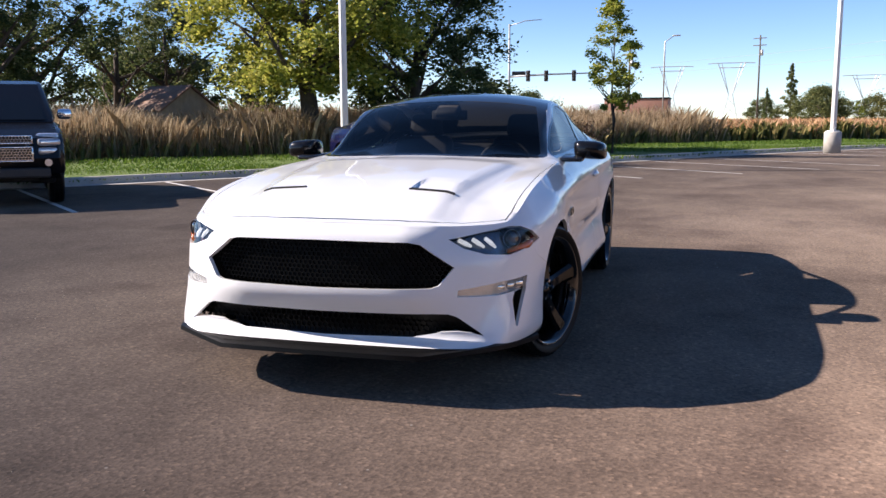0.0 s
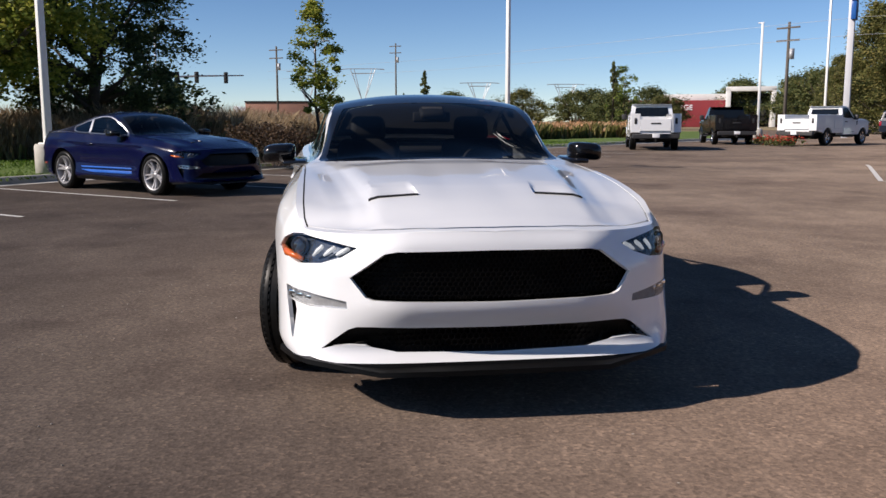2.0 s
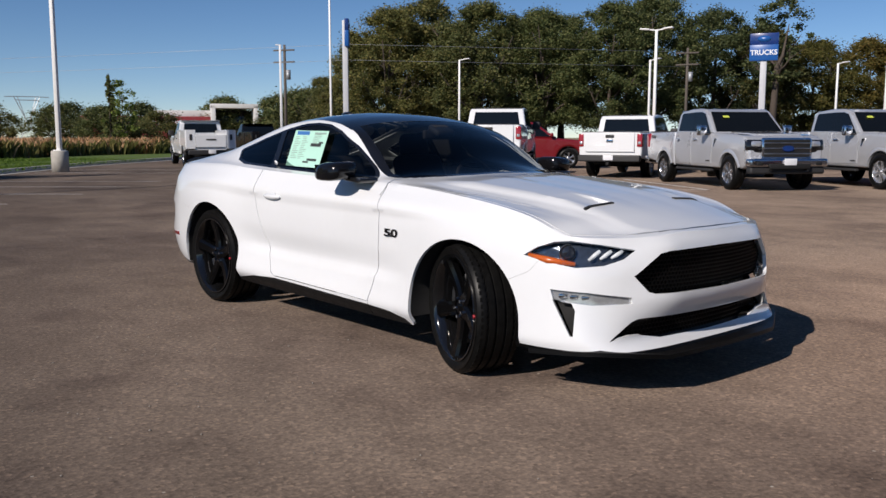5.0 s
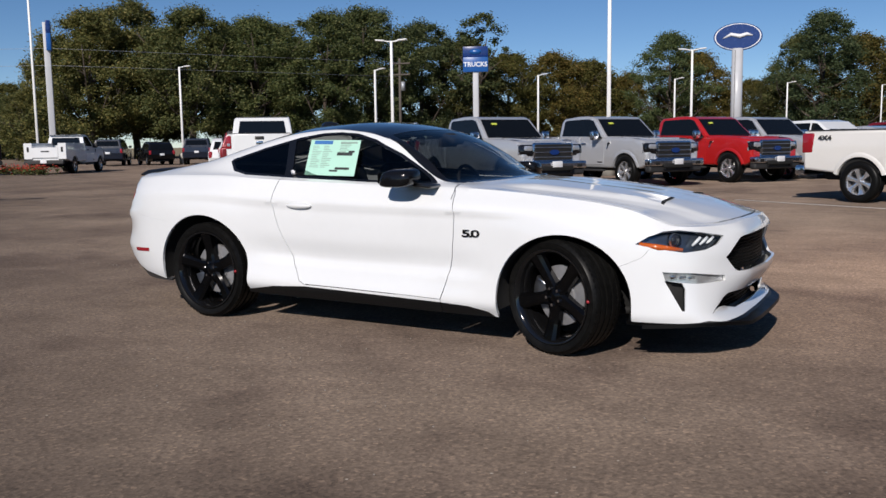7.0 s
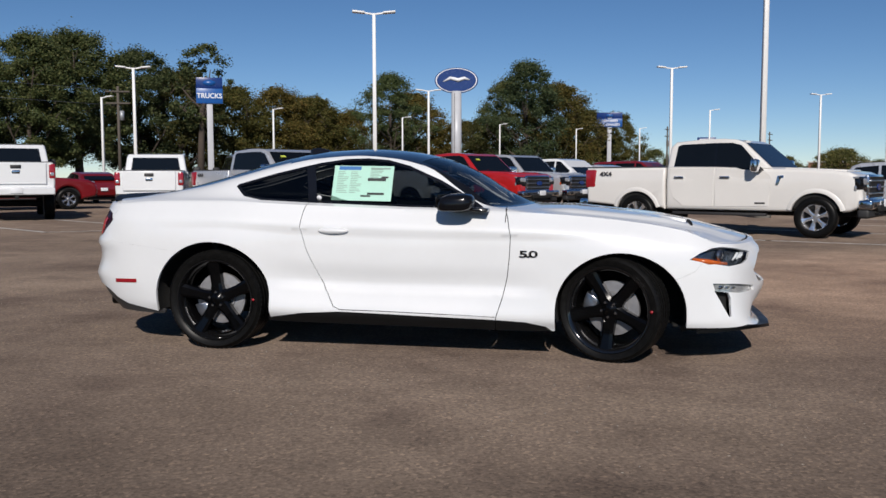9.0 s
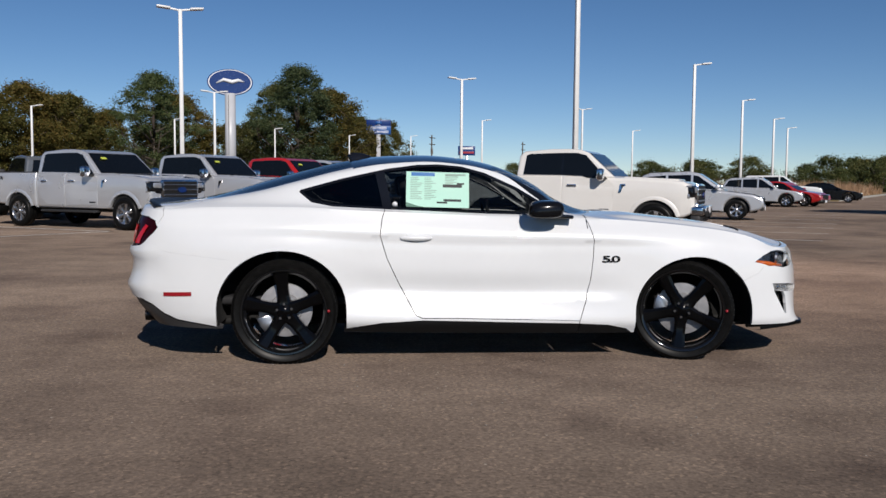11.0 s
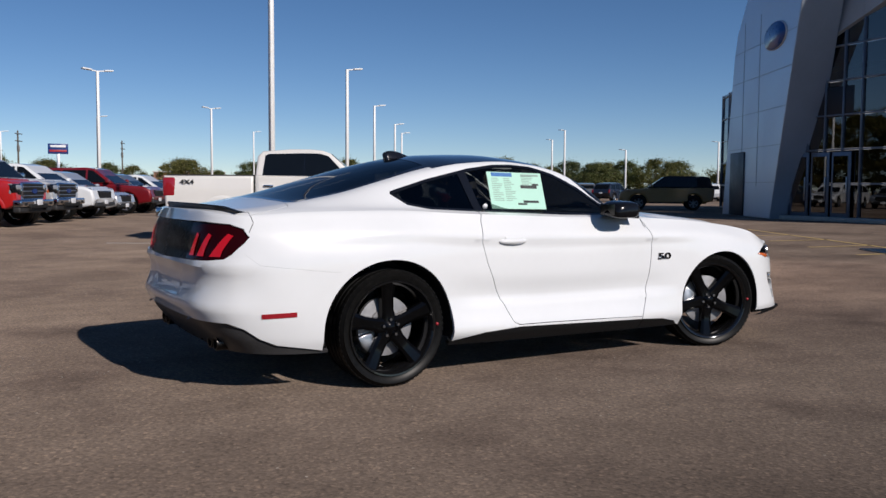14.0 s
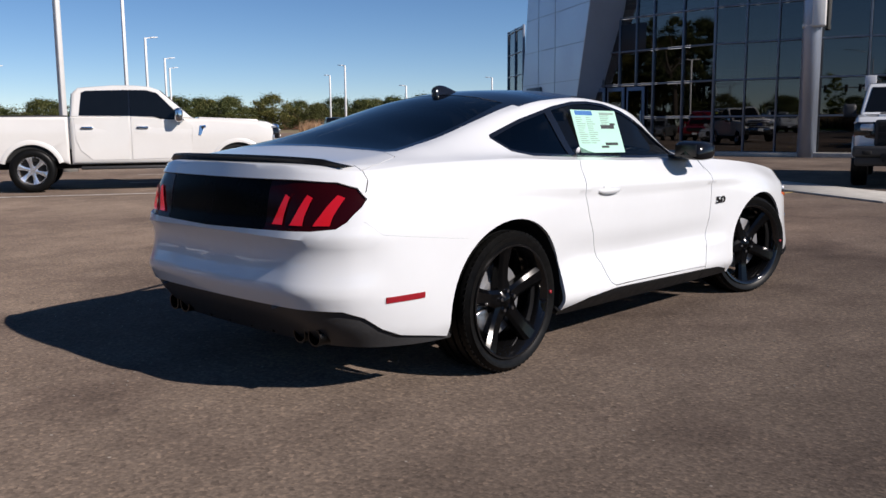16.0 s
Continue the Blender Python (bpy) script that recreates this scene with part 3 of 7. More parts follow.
def lip(bm, depth, centre_open=True):
    """Folds the open edges inwards, as pressed metal has it."""
    bm.normal_update()
    norms = {v: v.normal.copy() for v in bm.verts}
    rim = [e for e in bm.edges if e.is_boundary and not (centre_open and all(abs(v.co.y) < 1e-3 for v in e.verts))]
    r = bmesh.ops.extrude_edge_only(bm, edges=rim)
    new_v = [g for g in r["geom"] if isinstance(g, bmesh.types.BMVert)]
    old = {}
    for v in new_v:
        for e in v.link_edges:
            o = e.other_vert(v)
            if o in norms and (o.co - v.co).length < 1e-7:
                old[v] = o
    for v in new_v:
        if v in old:
            v.co -= norms[old[v]] * depth
    for e in bm.edges:
        if len(e.link_faces) == 2 and e.calc_face_angle(0) > 0.7:
            e.smooth = False
    return bm


def whole(bm):
    """Adds the mirror half and closes the middle."""
    return weld(joined(bm.copy(), flipped(bm)))


def weld(bm):
    mid = [v for v in bm.verts if abs(v.co.y) < 1e-3]
    for v in mid:
        v.co.y = 0
    bmesh.ops.remove_doubles(bm, verts=mid, dist=1e-3)
    return bm


def flipped(bm):
    """The bmesh mirrored to the other side."""
    for v in bm.verts:
        v.co.y = -v.co.y
    bmesh.ops.reverse_faces(bm, faces=bm.faces[:])
    return bm


def both(name, bm, material, parent, label=""):
    """The part on both sides of the car, as two objects."""
    obs = [part(name, bm.copy(), material, parent, label), part(name, flipped(bm), material, parent, label)]
    return obs


DISC_STEEL = plain("machined_disc", (0.34, 0.34, 0.35), rough=0.45, metal=0.6, vary=0.12, scale=30)


def wheel(parent, name, m, radius, half, rim_mat, spokes=5, rim_r=0.245, dot=False, twin=False, sides=64, mark=0.0):
    """Tyre, rim, spokes, nuts, disc and caliper; the outer face looks to -y."""
    w = new(name, None)
    w.empty_display_size = 0.1
    w.parent, w.matrix_basis = parent, m
    R, h, rr = radius, half, rim_r
    prof = [(rr - .008, -h * .80), (rr + .006, -h * .88), (rr + .03, -h * .98), ((R + rr) / 2 + .012, -h), (R - .022, -h * .95), (R - .006, -h * .84), (R - .001, -h * .74)]
    for g in (-.56, -.2, .2, .56):
        prof += [(R, h * (g - .06)), (R - .009, h * (g - .05)), (R - .009, h * (g + .05)), (R, h * (g + .06))]
    prof += [(R - .001, h * .74), (R - .006, h * .84), (R - .022, h * .95), ((R + rr) / 2, h), (rr + .01, h * .9), (rr - .008, h * .8)]
    t = lathe(prof, sides + 16)
    sharp(part("tyre", t, TYRE, w), 40)
    # shoulder blocks of the tread
    bl = bmesh.new()
    for k in range(sides):
        a = 2 * math.pi * k / sides
        for s in (-1, 1):
            q = Matrix.Rotation(-a, 4, "Y") @ Matrix.Translation((R - .0045, s * h * .70, 0)) @ Matrix.Rotation(s * .12, 4, "X")
            bmesh.ops.create_cube(bl, size=1, matrix=q @ Matrix.Diagonal((.005, h * .30, .020, 1)))
            q = Matrix.Rotation(-a - .03, 4, "Y") @ Matrix.Translation((R - .004, s * h * .38, 0)) @ Matrix.Rotation(s * .7, 4, "X")
            bmesh.ops.create_cube(bl, size=1, matrix=q @ Matrix.Diagonal((.006, h * .26, .021, 1)))
    part("tread", bl, TYRE, w, smooth=False)["kind"] = "stuff"
    rim = lathe([(rr - .02, h * .8), (rr - .03, 0), (rr - .034, -h * .45), (rr - .022, -h * .70), (rr - .016, -h * .82), (rr - .004, -h * .96), (rr + .006, -h * .97), (rr + .010, -h * .86)], sides)
    sharp(part("rim", rim, RIM_LIP if rim_mat is RIM_BLACK else rim_mat, w), 50)
    sp_bm = bmesh.new()
    n = spokes * (2 if twin else 1)
    for k in range(n):
        a = 2 * math.pi * (k // (2 if twin else 1)) / spokes + (0.16 * (1 if k % 2 else -1) if twin else 0) + .3
        sec = []
        for r, wd, y0, y1 in ((.045, .044, -h * .62, -h * .2), (.10, .034, -h * .58, -h * .25), (.17, .034, -h * .64, -h * .35), (rr - .012, .044 if not twin else .03, -h * .82, -h * .5)):
            wd = wd * (.62 if twin else 1) * rr / .245
            sec.append([sp_bm.verts.new((r, y1, -wd * 1.05)), sp_bm.verts.new((r, y0 + .008, -wd)), sp_bm.verts.new((r, y0 - .004, -wd * .55)), sp_bm.verts.new((r, y0 - .004, wd * .55)), sp_bm.verts.new((r, y0 + .008, wd)), sp_bm.verts.new((r, y1, wd * 1.05))])
        rot = Matrix.Rotation(a, 3, "Y")
        for s in sec:
            for v in s:
                v.co = rot @ v.co
        for s0, s1 in zip(sec, sec[1:]):
            for j in range(6):
                sp_bm.faces.new((s0[j], s0[(j + 1) % 6], s1[(j + 1) % 6], s1[j]))
    bmesh.ops.recalc_face_normals(sp_bm, faces=sp_bm.faces[:])
    sharp(part("spokes", sp_bm, rim_mat, w), 30)
    hub = lathe([(.001, -h * .70), (.026, -h * .70), (.032, -h * .64), (.062, -h * .62), (.072, -h * .5), (.072, 0)], 32)
    part("hub_cap", hub, rim_mat, w)
    for k in range(5):
        a = 2 * math.pi * k / 5 + .93
        part("wheel_nut", tube([(.05 * math.cos(a), -h * .58, .05 * math.sin(a)), (.05 * math.cos(a), -h * .74, .05 * math.sin(a))], [.011, .009], 6), CHROME, w, smooth=False)
    disc = lathe([(.06, -.030), (.105, -.030), (.110, -.022), (.178, -.016), (.178, .010), (.06, .010)], 48)
    sharp(part("brake_disc", disc, DISC_STEEL, w), 30)
    cal = prism([(.10 * math.cos(a), .10 * math.sin(a)) for a in (2.7, 3.0, 3.3, 3.6)] + [(.195 * math.cos(a), .195 * math.sin(a)) for a in (3.6, 3.3, 3.0, 2.7)], -.045, .03, .008)
    part("brake_caliper", cal, STEEL, w, "grey brake caliper")
    if dot:
        a = mark + .03
        part("red_dot", tube([((rr + .016) * math.cos(a), -h * .95, (rr + .016) * math.sin(a)), ((rr + .016) * math.cos(a), -h * 1.02, (rr + .016) * math.sin(a))], [.009, .009], 12), SIGN_RED, w, "small red balance mark")
    return w


def honeycomb(poly, pitch, wire, at_x):
    """Struts of a honeycomb inside an outline in (y, z); at_x gives its depth."""
    bm = bmesh.new()
    s = pitch / math.sqrt(3)
    ys, zs = [p[0] for p in poly], [p[1] for p in poly]
    ny, nz = int((max(ys) - min(ys)) / pitch) + 2, int((max(zs) - min(zs)) / (1.5 * s)) + 2
    for j in range(nz):
        for i in range(ny):
            cy, cz = min(ys) + (i + .5 * (j % 2)) * pitch, min(zs) + j * 1.5 * s
            for k in range(3):
                a0, a1 = math.radians(30 + 60 * k), math.radians(90 + 60 * k)
                p0, p1 = (cy + s * math.cos(a0), cz + s * math.sin(a0)), (cy + s * math.cos(a1), cz + s * math.sin(a1))
                mid = ((p0[0] + p1[0]) / 2, (p0[1] + p1[1]) / 2)
                if not inside(mid, poly):
                    continue
                x = at_x(mid[0], mid[1])
                ang = math.atan2(p1[1] - p0[1], p1[0] - p0[0])
                q = Matrix.Translation((x, mid[0], mid[1])) @ Matrix.Rotation(ang, 4, "X") @ Matrix.Diagonal((.012, s * 1.08, wire, 1))
                bmesh.ops.create_cube(bm, size=1, matrix=q)
    return bm


def coupe(root, paint_mat, roof_mat, rim_mat, steer=0.0, step=0.028, hero=True):
    """The two-door fastback; root stands on the ground between the axles, nose to +x."""
    bm, reg, zone = shell_half(step)
    any_ = lambda c: True
    low = lambda c: c.z < 1.0 and c.y > .5
    nose = lambda c: c.x > 1.85 and c.z < .78
    tail = lambda c: c.x < -2.0
    top = lambda c: c.z > .74 and c.x < 2.4
    # openings and glass
    cut(bm, reg, arch(1.40, .335, .412, .378), SIDE, 1, lambda c: c.y > .55 and c.z < .8)
    cut(bm, reg, arch(-1.375, .355, .422, .396), SIDE, 1, lambda c: c.y > .55 and c.z < .8)
    grille = [(-.1, .705), (.40, .70), (.45, .69), (.59, .59), (.53, .515), (.50, .505), (-.1, .497)]
    intake = [(-.1, .384), (.50, .390), (.565, .388), (.60, .375), (.665, .326), (.712, .290), (.66, .304), (.60, .309), (.53, .304), (.46, .291), (.40, .279), (-.1, .270)]
    cut(bm, reg, grille, FRONT, 2, nose)
    cut(bm, reg, intake, FRONT, 3, nose)
    c0 = CORNER_0
    corner = lambda c: c.x > 1.7 and c.y > .4 and c.z < .80
    lamp_poly = [(c0 + .025, .674), (c0 + .09, .716), (c0 + .17, .744), (c0 + .25, .750), (c0 + .38, .735), (c0 + .545, .708), (c0 + .49, .668), (c0 + .40, .640), (c0 + .27, .629), (c0 + .12, .652)]
    cut(bm, reg, lamp_poly, CORNER, 4, corner)
    fog = [(c0 + .155, .524), (c0 + .33, .516), (c0 + .53, .492), (c0 + .535, .462), (c0 + .35, .458), (c0 + .17, .474)]
    cut(bm, reg, fog, CORNER, 5, corner)
    slit = [(c0 + .165, .476), (c0 + .255, .464), (c0 + .272, .43), (c0 + .264, .312), (c0 + .250, .312)]
    cut(bm, reg, slit, CORNER, 6, corner)
    cut(bm, reg, [(1.78, .243), (2.6, .243), (2.6, .0), (1.78, .0)], SIDE, 7, lambda c: c.x > 1.7)
    cut(bm, reg, [(.99, .18), (.93, .225), (.80, .252), (.60, .262), (-.45, .290), (-.72, .275), (-.97, .235), (-.97, 0), (.99, 0)], SIDE, 27, lambda c: -1 < c.x < 1.05 and c.z < .4)
    cut(bm, reg, [(-1.76, .246), (-1.90, .272), (-2.05, .296), (-2.14, .335), (-2.22, .392), (-2.30, .424), (-2.6, .438), (-2.6, 0), (-1.76, 0)], SIDE, 8, lambda c: c.x < -1.7)
    panel = [(-.1, .972), (.55, .972), (.70, .962), (.762, .938), (.797, .893), (.792, .86), (.768, .80), (.742, .772), (.66, .762), (-.1, .748)]
    cut(bm, reg, panel, FRONT, 9, tail)
    # side windows: black surround, then the panes
    glassy = lambda c: c.z > .97 and .5 < c.y
    dlo = [(.515, .982), (0, .992), (-.67, 1.018), (-1.05, 1.036), (-1.19, 1.062), (-1.275, 1.128), (-1.265, 1.145), (-.99, 1.222), (-.68, 1.292),
           (-.48, 1.320), (-.33, 1.324), (-.18, 1.312), (-.02, 1.270), (.20, 1.173), (.42, 1.045)]
    cut(bm, reg, dlo, SIDE, 10, glassy)
    pane1 = [(.455, .997), (0, 1.006), (-.655, 1.032), (-.705, 1.270), (-.48, 1.304), (-.33, 1.309), (-.19, 1.297), (-.03, 1.254), (.19, 1.158), (.40, 1.038)]
    cut(bm, reg, pane1, SIDE, 11, glassy)
    pane2 = [(-.715, 1.034), (-1.045, 1.050), (-1.175, 1.074), (-1.252, 1.130), (-.99, 1.205), (-.765, 1.256)]
    cut(bm, reg, pane2, SIDE, 12, glassy)
    # windscreen, roof and rear window, between the rails
    mid = lambda c: c.z > .99 and c.y < .75
    zl = bm.faces.layers.int["zone"]
    screen = [(.80, -.1), (.795, .25), (.755, .45), (.69, .60), (.625, .70), (.55, .715), (-.02, .61), (.0, .45), (.035, .25), (.05, -.1)]
    cut(bm, reg, screen, TOP, 13, mid)
    inner = [(.765, -.1), (.76, .25), (.72, .43), (.655, .575), (.60, .655), (.54, .67), (.045, .555), (.06, .43), (.085, .25), (.10, -.1)]
    cut(bm, reg, inner, TOP, 14, lambda c: mid(c))
    back = [(-.86, -.1), (-.86, .52), (-.92, .545), (-1.3, .575), (-1.6, .60), (-1.86, .635), (-1.90, .60), (-1.925, .40), (-1.935, -.1)]
    cut(bm, reg, back, TOP, 15, lambda c: c.z > 1.03)
    inner2 = [(-.93, -.1), (-.93, .49), (-1.3, .545), (-1.6, .57), (-1.83, .595), (-1.87, .57), (-1.89, .38), (-1.90, -.1)]
    cut(bm, reg, inner2, TOP, 16, lambda c: c.z > 1.03)
    for f in bm.faces:
        c = f.calc_center_median()
        if f[reg] == 0 and f[zl] == 3 and -.92 < c.x < .06:
            f[reg] = 17
    # bonnet vents
    vent = lambda c: c.z > .8 and 1.5 < c.x < 2.1
    cut(bm, reg, [(1.58, .285), (1.866, .262), (1.866, .495), (1.58, .475)], TOP, 0, vent)
    cut(bm, reg, [(1.60, .298), (1.850, .275), (1.850, .480), (1.60, .462)], TOP, 0, vent)
    for v in bm.verts:
        x, y, z = v.co
        if z > .8 and 1.59 < x < 1.8515 and .29 - .09 * (x - 1.6) < y < .467 + .055 * (x - 1.6):
            v.co.z -= .017 * min(1, max(0, x - 1.61) / .23) * max(0, min(1, (.478 - y) / .12))
    cut(bm, reg, [(1.815, .276), (1.866, .272), (1.866, .487), (1.815, .482)], TOP, 0, vent)
    cut(bm, reg, [(1.8525, .268), (1.871, .266), (1.871, .489), (1.8525, .487)], TOP, 18, vent)
    cut(bm, reg, [(-2.138, .449), (-1.952, .455), (-1.952, .481), (-2.138, .475)], SIDE, 19, lambda c: c.y > .6 and c.x < -1.9 and c.z < .6)
    # gaps between the panels
    door_f = [(.645, 1.0), (.672, .93), (.698, .815), (.692, .68), (.679, .55), (.645, .40), (.606, .28)]
    seam(bm, reg, door_f, SIDE, low)
    seam(bm, reg, [(.606, .28), (.4, .287), (-.2, .30), (-.455, .303)], SIDE, low)
    seam(bm, reg, [(-.455, .303), (-.50, .325), (-.55, .42), (-.61, .53), (-.69, .70), (-.735, .85), (-.722, .96), (-.70, 1.025)], SIDE, lambda c: c.z < 1.04 and c.y > .5)
    seam(bm, reg, [(.606, .28), (.60, .15)], SIDE, low)
    seam(bm, reg, [(1.90, .648), (1.86, .60), (1.77, .56), (1.70, .53)], SIDE, lambda c: c.y > .6 and c.z < .8, .0012)
    hood = [(2.268, -.05), (2.258, .22), (2.232, .38), (2.190, .50), (2.135, .60), (2.075, .685), (2.005, .758), (1.92, .772), (1.77, .778), (1.4, .782), (1.0, .785), (.66, .79)]
    seam(bm, reg, hood[:7], TOP, lambda c: c.z > .752 and c.x > 1.9, .013)
    seam(bm, reg, hood[6:], TOP, lambda c: c.z > .752 and c.x > .6, .007)
    seam(bm, reg, [(.66, .90), (.66, .70), (.70, .60), (.77, .43), (.81, .25), (.815, -.05)], TOP, lambda c: c.z > .9 and .6 < c.x < .9, .006)
    seam(bm, reg, [(-1.945, -.05), (-1.935, .42), (-1.91, .60), (-1.92, .69), (-2.05, .725), (-2.16, .735)], TOP, lambda c: c.z > .99 and c.x < -1.85)
    seam(bm, reg, [(-2.16, 1.03), (-2.15, .97), (-2.18, .92)], SIDE, lambda c: c.x < -2.05 and c.y > .6, .004)
    seam(bm, reg, [(-2.21, .80), (-2.14, .74), (-1.80, .70), (-1.70, .69)], SIDE, lambda c: c.x < -1.65 and c.y > .6, .0006)
    bmesh.ops.delete(bm, geom=[f for f in bm.faces if f[reg] == 99], context="FACES")

    # pressed panels: connected faces with no tag
    bm.faces.ensure_lookup_table()
    todo, groups = {f for f in bm.faces if f[reg] == 0}, []
    while todo:
        stack, comp = [todo.pop()], []
        while stack:
            f = stack.pop()
            comp.append(f)
            for e in f.edges:
                for g in e.link_faces:
                    if g in todo:
                        todo.discard(g)
                        stack.append(g)
        groups.append(comp)
    names = [("bonnet", Vector((1.5, .3, .93))), ("front_bumper", Vector((2.2, .6, .43))), ("front_fender", Vector((1.0, .9, .7))),
             ("door", Vector((0, .88, .6))), ("body_side", Vector((-1.0, .9, .75))), ("boot_lid", Vector((-2.05, .3, 1.07))), ("rear_bumper", Vector((-2.4, .3, .6)))]
    groups.sort(key=len, reverse=True)
    claims = {}
    for tag, (nm, p) in enumerate(names, 40):
        best = min(range(len(groups)), key=lambda k: min((f.calc_center_median() - p).length for f in groups[k]))
        claims.setdefault(best, (tag, nm))
    for k, comp in enumerate(groups):
        if k not in claims:
            c = sum((f.calc_center_median() for f in comp), Vector()) / len(comp)
            tag = min(enumerate(names, 40), key=lambda t: (t[1][1] - c).length)[0]
            used = [v[0] for v in claims.values()]
            tag = tag if tag in used else used[0]
        else:
            tag = claims[k][0]
        for f in comp:
            f[reg] = tag
    for tag, nm in claims.values():
        b = lip(take(bm, reg, [tag]), .018)
        if nm in ("front_fender", "door", "body_side"):
            both(nm, b, paint_mat, root)
        else:
            part(nm, whole(b), paint_mat, root)
    part("roof", whole(lip(take(bm, reg, [17]), .01)), roof_mat, root, "black painted roof")
    part("windscreen_surround", whole(take(bm, reg, [13])), GLOSS_BLACK, root)
    part("rear_window_surround", whole(take(bm, reg, [15])), GLOSS_BLACK, root)
    panes = [part("windscreen", whole(inset_by(take(bm, reg, [14]), .002)), PANE, root), part("rear_window", whole(inset_by(take(bm, reg, [16]), .002)), PANE_DARK, root)]
    both("window_surround", lip(take(bm, reg, [10]), .012), GLOSS_BLACK if hero else STEEL, root)
    panes += both("door_window", inset_by(take(bm, reg, [11]), .004), PANE, root)
    panes += both("quarter_window", inset_by(take(bm, reg, [12]), .004), PANE_DARK, root)
    for p in panes:
        p.visible_shadow = False
    both("sill_skirt", lip(take(bm, reg, [27]), .03), SATIN_BLACK, root, "black lower skirt")
    part("front_skirt", whole(lip(take(bm, reg, [7]), .02)), GRILLE_BLACK, root)
    part("rear_valance", whole(lip(inset_by(take(bm, reg, [8]), .012), .03)), VALANCE, root, "black rear valance")
    # grille, intake and lamp housings set back behind the skin
    part("grille_backing", whole(inset_by(take(bm, reg, [2]), .10)), GRILLE_BLACK, root)
    part("intake_backing", whole(inset_by(take(bm, reg, [3]), .07)), GRILLE_BLACK, root)
    depth = lambda y, z: 2.328 - .31 * y * y
    gsym = grille[1:-1] + [(-y, z) for y, z in grille[1:-1][::-1]]
    isym = intake[1:-1] + [(-y, z) for y, z in intake[1:-1][::-1]]
    if hero:
        part("grille_mesh", honeycomb(gsym, .022, .004, lambda y, z: depth(y, z) - .02), GRILLE_BLACK, root, "black honeycomb grille", smooth=False)["kind"] = "stuff"
        part("intake_mesh", honeycomb(isym, .026, .004, lambda y, z: 2.225 - .16 * y * y), GRILLE_BLACK, root, "black lower intake mesh", smooth=False)["kind"] = "stuff"
    both("rear_reflector", lip(inset_by(take(bm, reg, [19]), -.004), .01), RED_LENS, root, "red side reflector")
    both("vent_slot", lip(inset_by(take(bm, reg, [18]), -.006), .014), DEEP_BLACK, root, "black bonnet vent slot")
    both("corner_duct", inset_by(take(bm, reg, [6]), .05), DEEP_BLACK, root, "black air curtain duct")

    # headlights: housing, lens, bars, projector, amber marker
    lamp_bm = take(bm, reg, [4])
    for s in (1, -1):
        side = lamp_bm.copy()
        if s < 0:
            flipped(side)
        head = part("headlight", inset_by(side.copy(), .045), LENS_GREY, root, "clear headlight with three light bars")
        lens = part("lens", inset_by(side, .003), PANE_CLEAR, head)
        lens.visible_shadow = False
        d = CORNER[0]
        out = Vector((.647, .763, 0))

        def on(a, z, deep):
            p = Vector((1.796, .89, 0)) + d * a
            # the corner bulges out between the lamp's two tips
            p += out * (.115 * (1 - ((a - .27) / .27) ** 2) - deep)
            return Vector((p.x, p.y * s, z))
        for k in range(3):
            a = .36 + .052 * k
            bar = tube([on(a - .030, .662 + .004 * k, .032), on(a - .004, .684, .027), on(a + .022, .706 - .003 * k, .027)], [.006, .0105, .009], 4)
            part("light_bar", bar, LED_WHITE if hero else LAMP_CLEAR, head, "white light bar")
        pr = on(.235, .694, .040)
        ax = Vector((.85, .5 * s, 0)).normalized()
        part("projector", tube([pr - ax * .03, pr, pr + ax * .008], [.034, .034, .020], 20), LAMP_DARK, head, "dark round projector lens")
        part("projector_ring", tube([pr - ax * .01, pr + ax * .004], [.041, .039], 24, False), STEEL, head)
        amb = tube([on(.05, .676, .026), on(.14, .658, .026), on(.27, .643, .028)], [.010, .018, .010], 8)
        part("amber_marker", amb, AMBER, head, "amber side reflector")
    lamp_bm.free()
    fog_bm = take(bm, reg, [5])
    for s in (1, -1):
        side = fog_bm.copy()
        if s < 0:
            flipped(side)
        unit = part("indicator_lamp", inset_by(side.copy(), .020), LAMP_CLEAR, root, "clear front indicator strip")
        for k in range(6):
            a = .215 + .052 * k
            q = Vector((1.796, .89, 0)) + CORNER[0] * a + Vector((.647, .763, 0)) * (.113 * (1 - ((a - .27) / .27) ** 2) - .012)
            part("light_cell", box(.016, .040, .022, .005, pose(q.x, q.y * s, .496 - .0045 * k, 0, 0, s * 40)), CHROME, unit)
        part("lens", inset_by(side, .002), PANE_CLEAR, unit).visible_shadow = False
    fog_bm.free()

    # tail lamps: black panel, smoked lenses and three lit bars each side
    pb = take(bm, reg, [9])
    pl = pb.faces.layers.int["reg"]
    cut(pb, pl, [(.40, .5), (.40, 1.2), (1, 1.2), (1, .5)], FRONT, 20, any_)
    bars = []
    for k in range(3):
        y = .455 + .105 * k
        cut(pb, pl, [(y - .008, .785), (y + .054, .785), (y + .058, .82), (y + .080, .900), (y + .055, .912), (y + .016, .83)], FRONT, 21 + k, lambda c: c.y > .4)
    part("tail_panel", whole(inset_by(take(pb, pl, [9]), .012)), TAIL_BLACK, root, "gloss black tail panel")
    for s in (1, -1):
        b = inset_by(take(pb, pl, [20]), .010)
        lampo = part("tail_lamp", flipped(b) if s < 0 else b, TAIL_SMOKE, root, "smoked red tail lamp with three lit bars")
        for k in range(3):
            b = inset_by(take(pb, pl, [21 + k]), .004)
            part("light_bar", flipped(b) if s < 0 else b, TAIL_RED, lampo, "lit red bar")
    pb.free()
    bm.free()

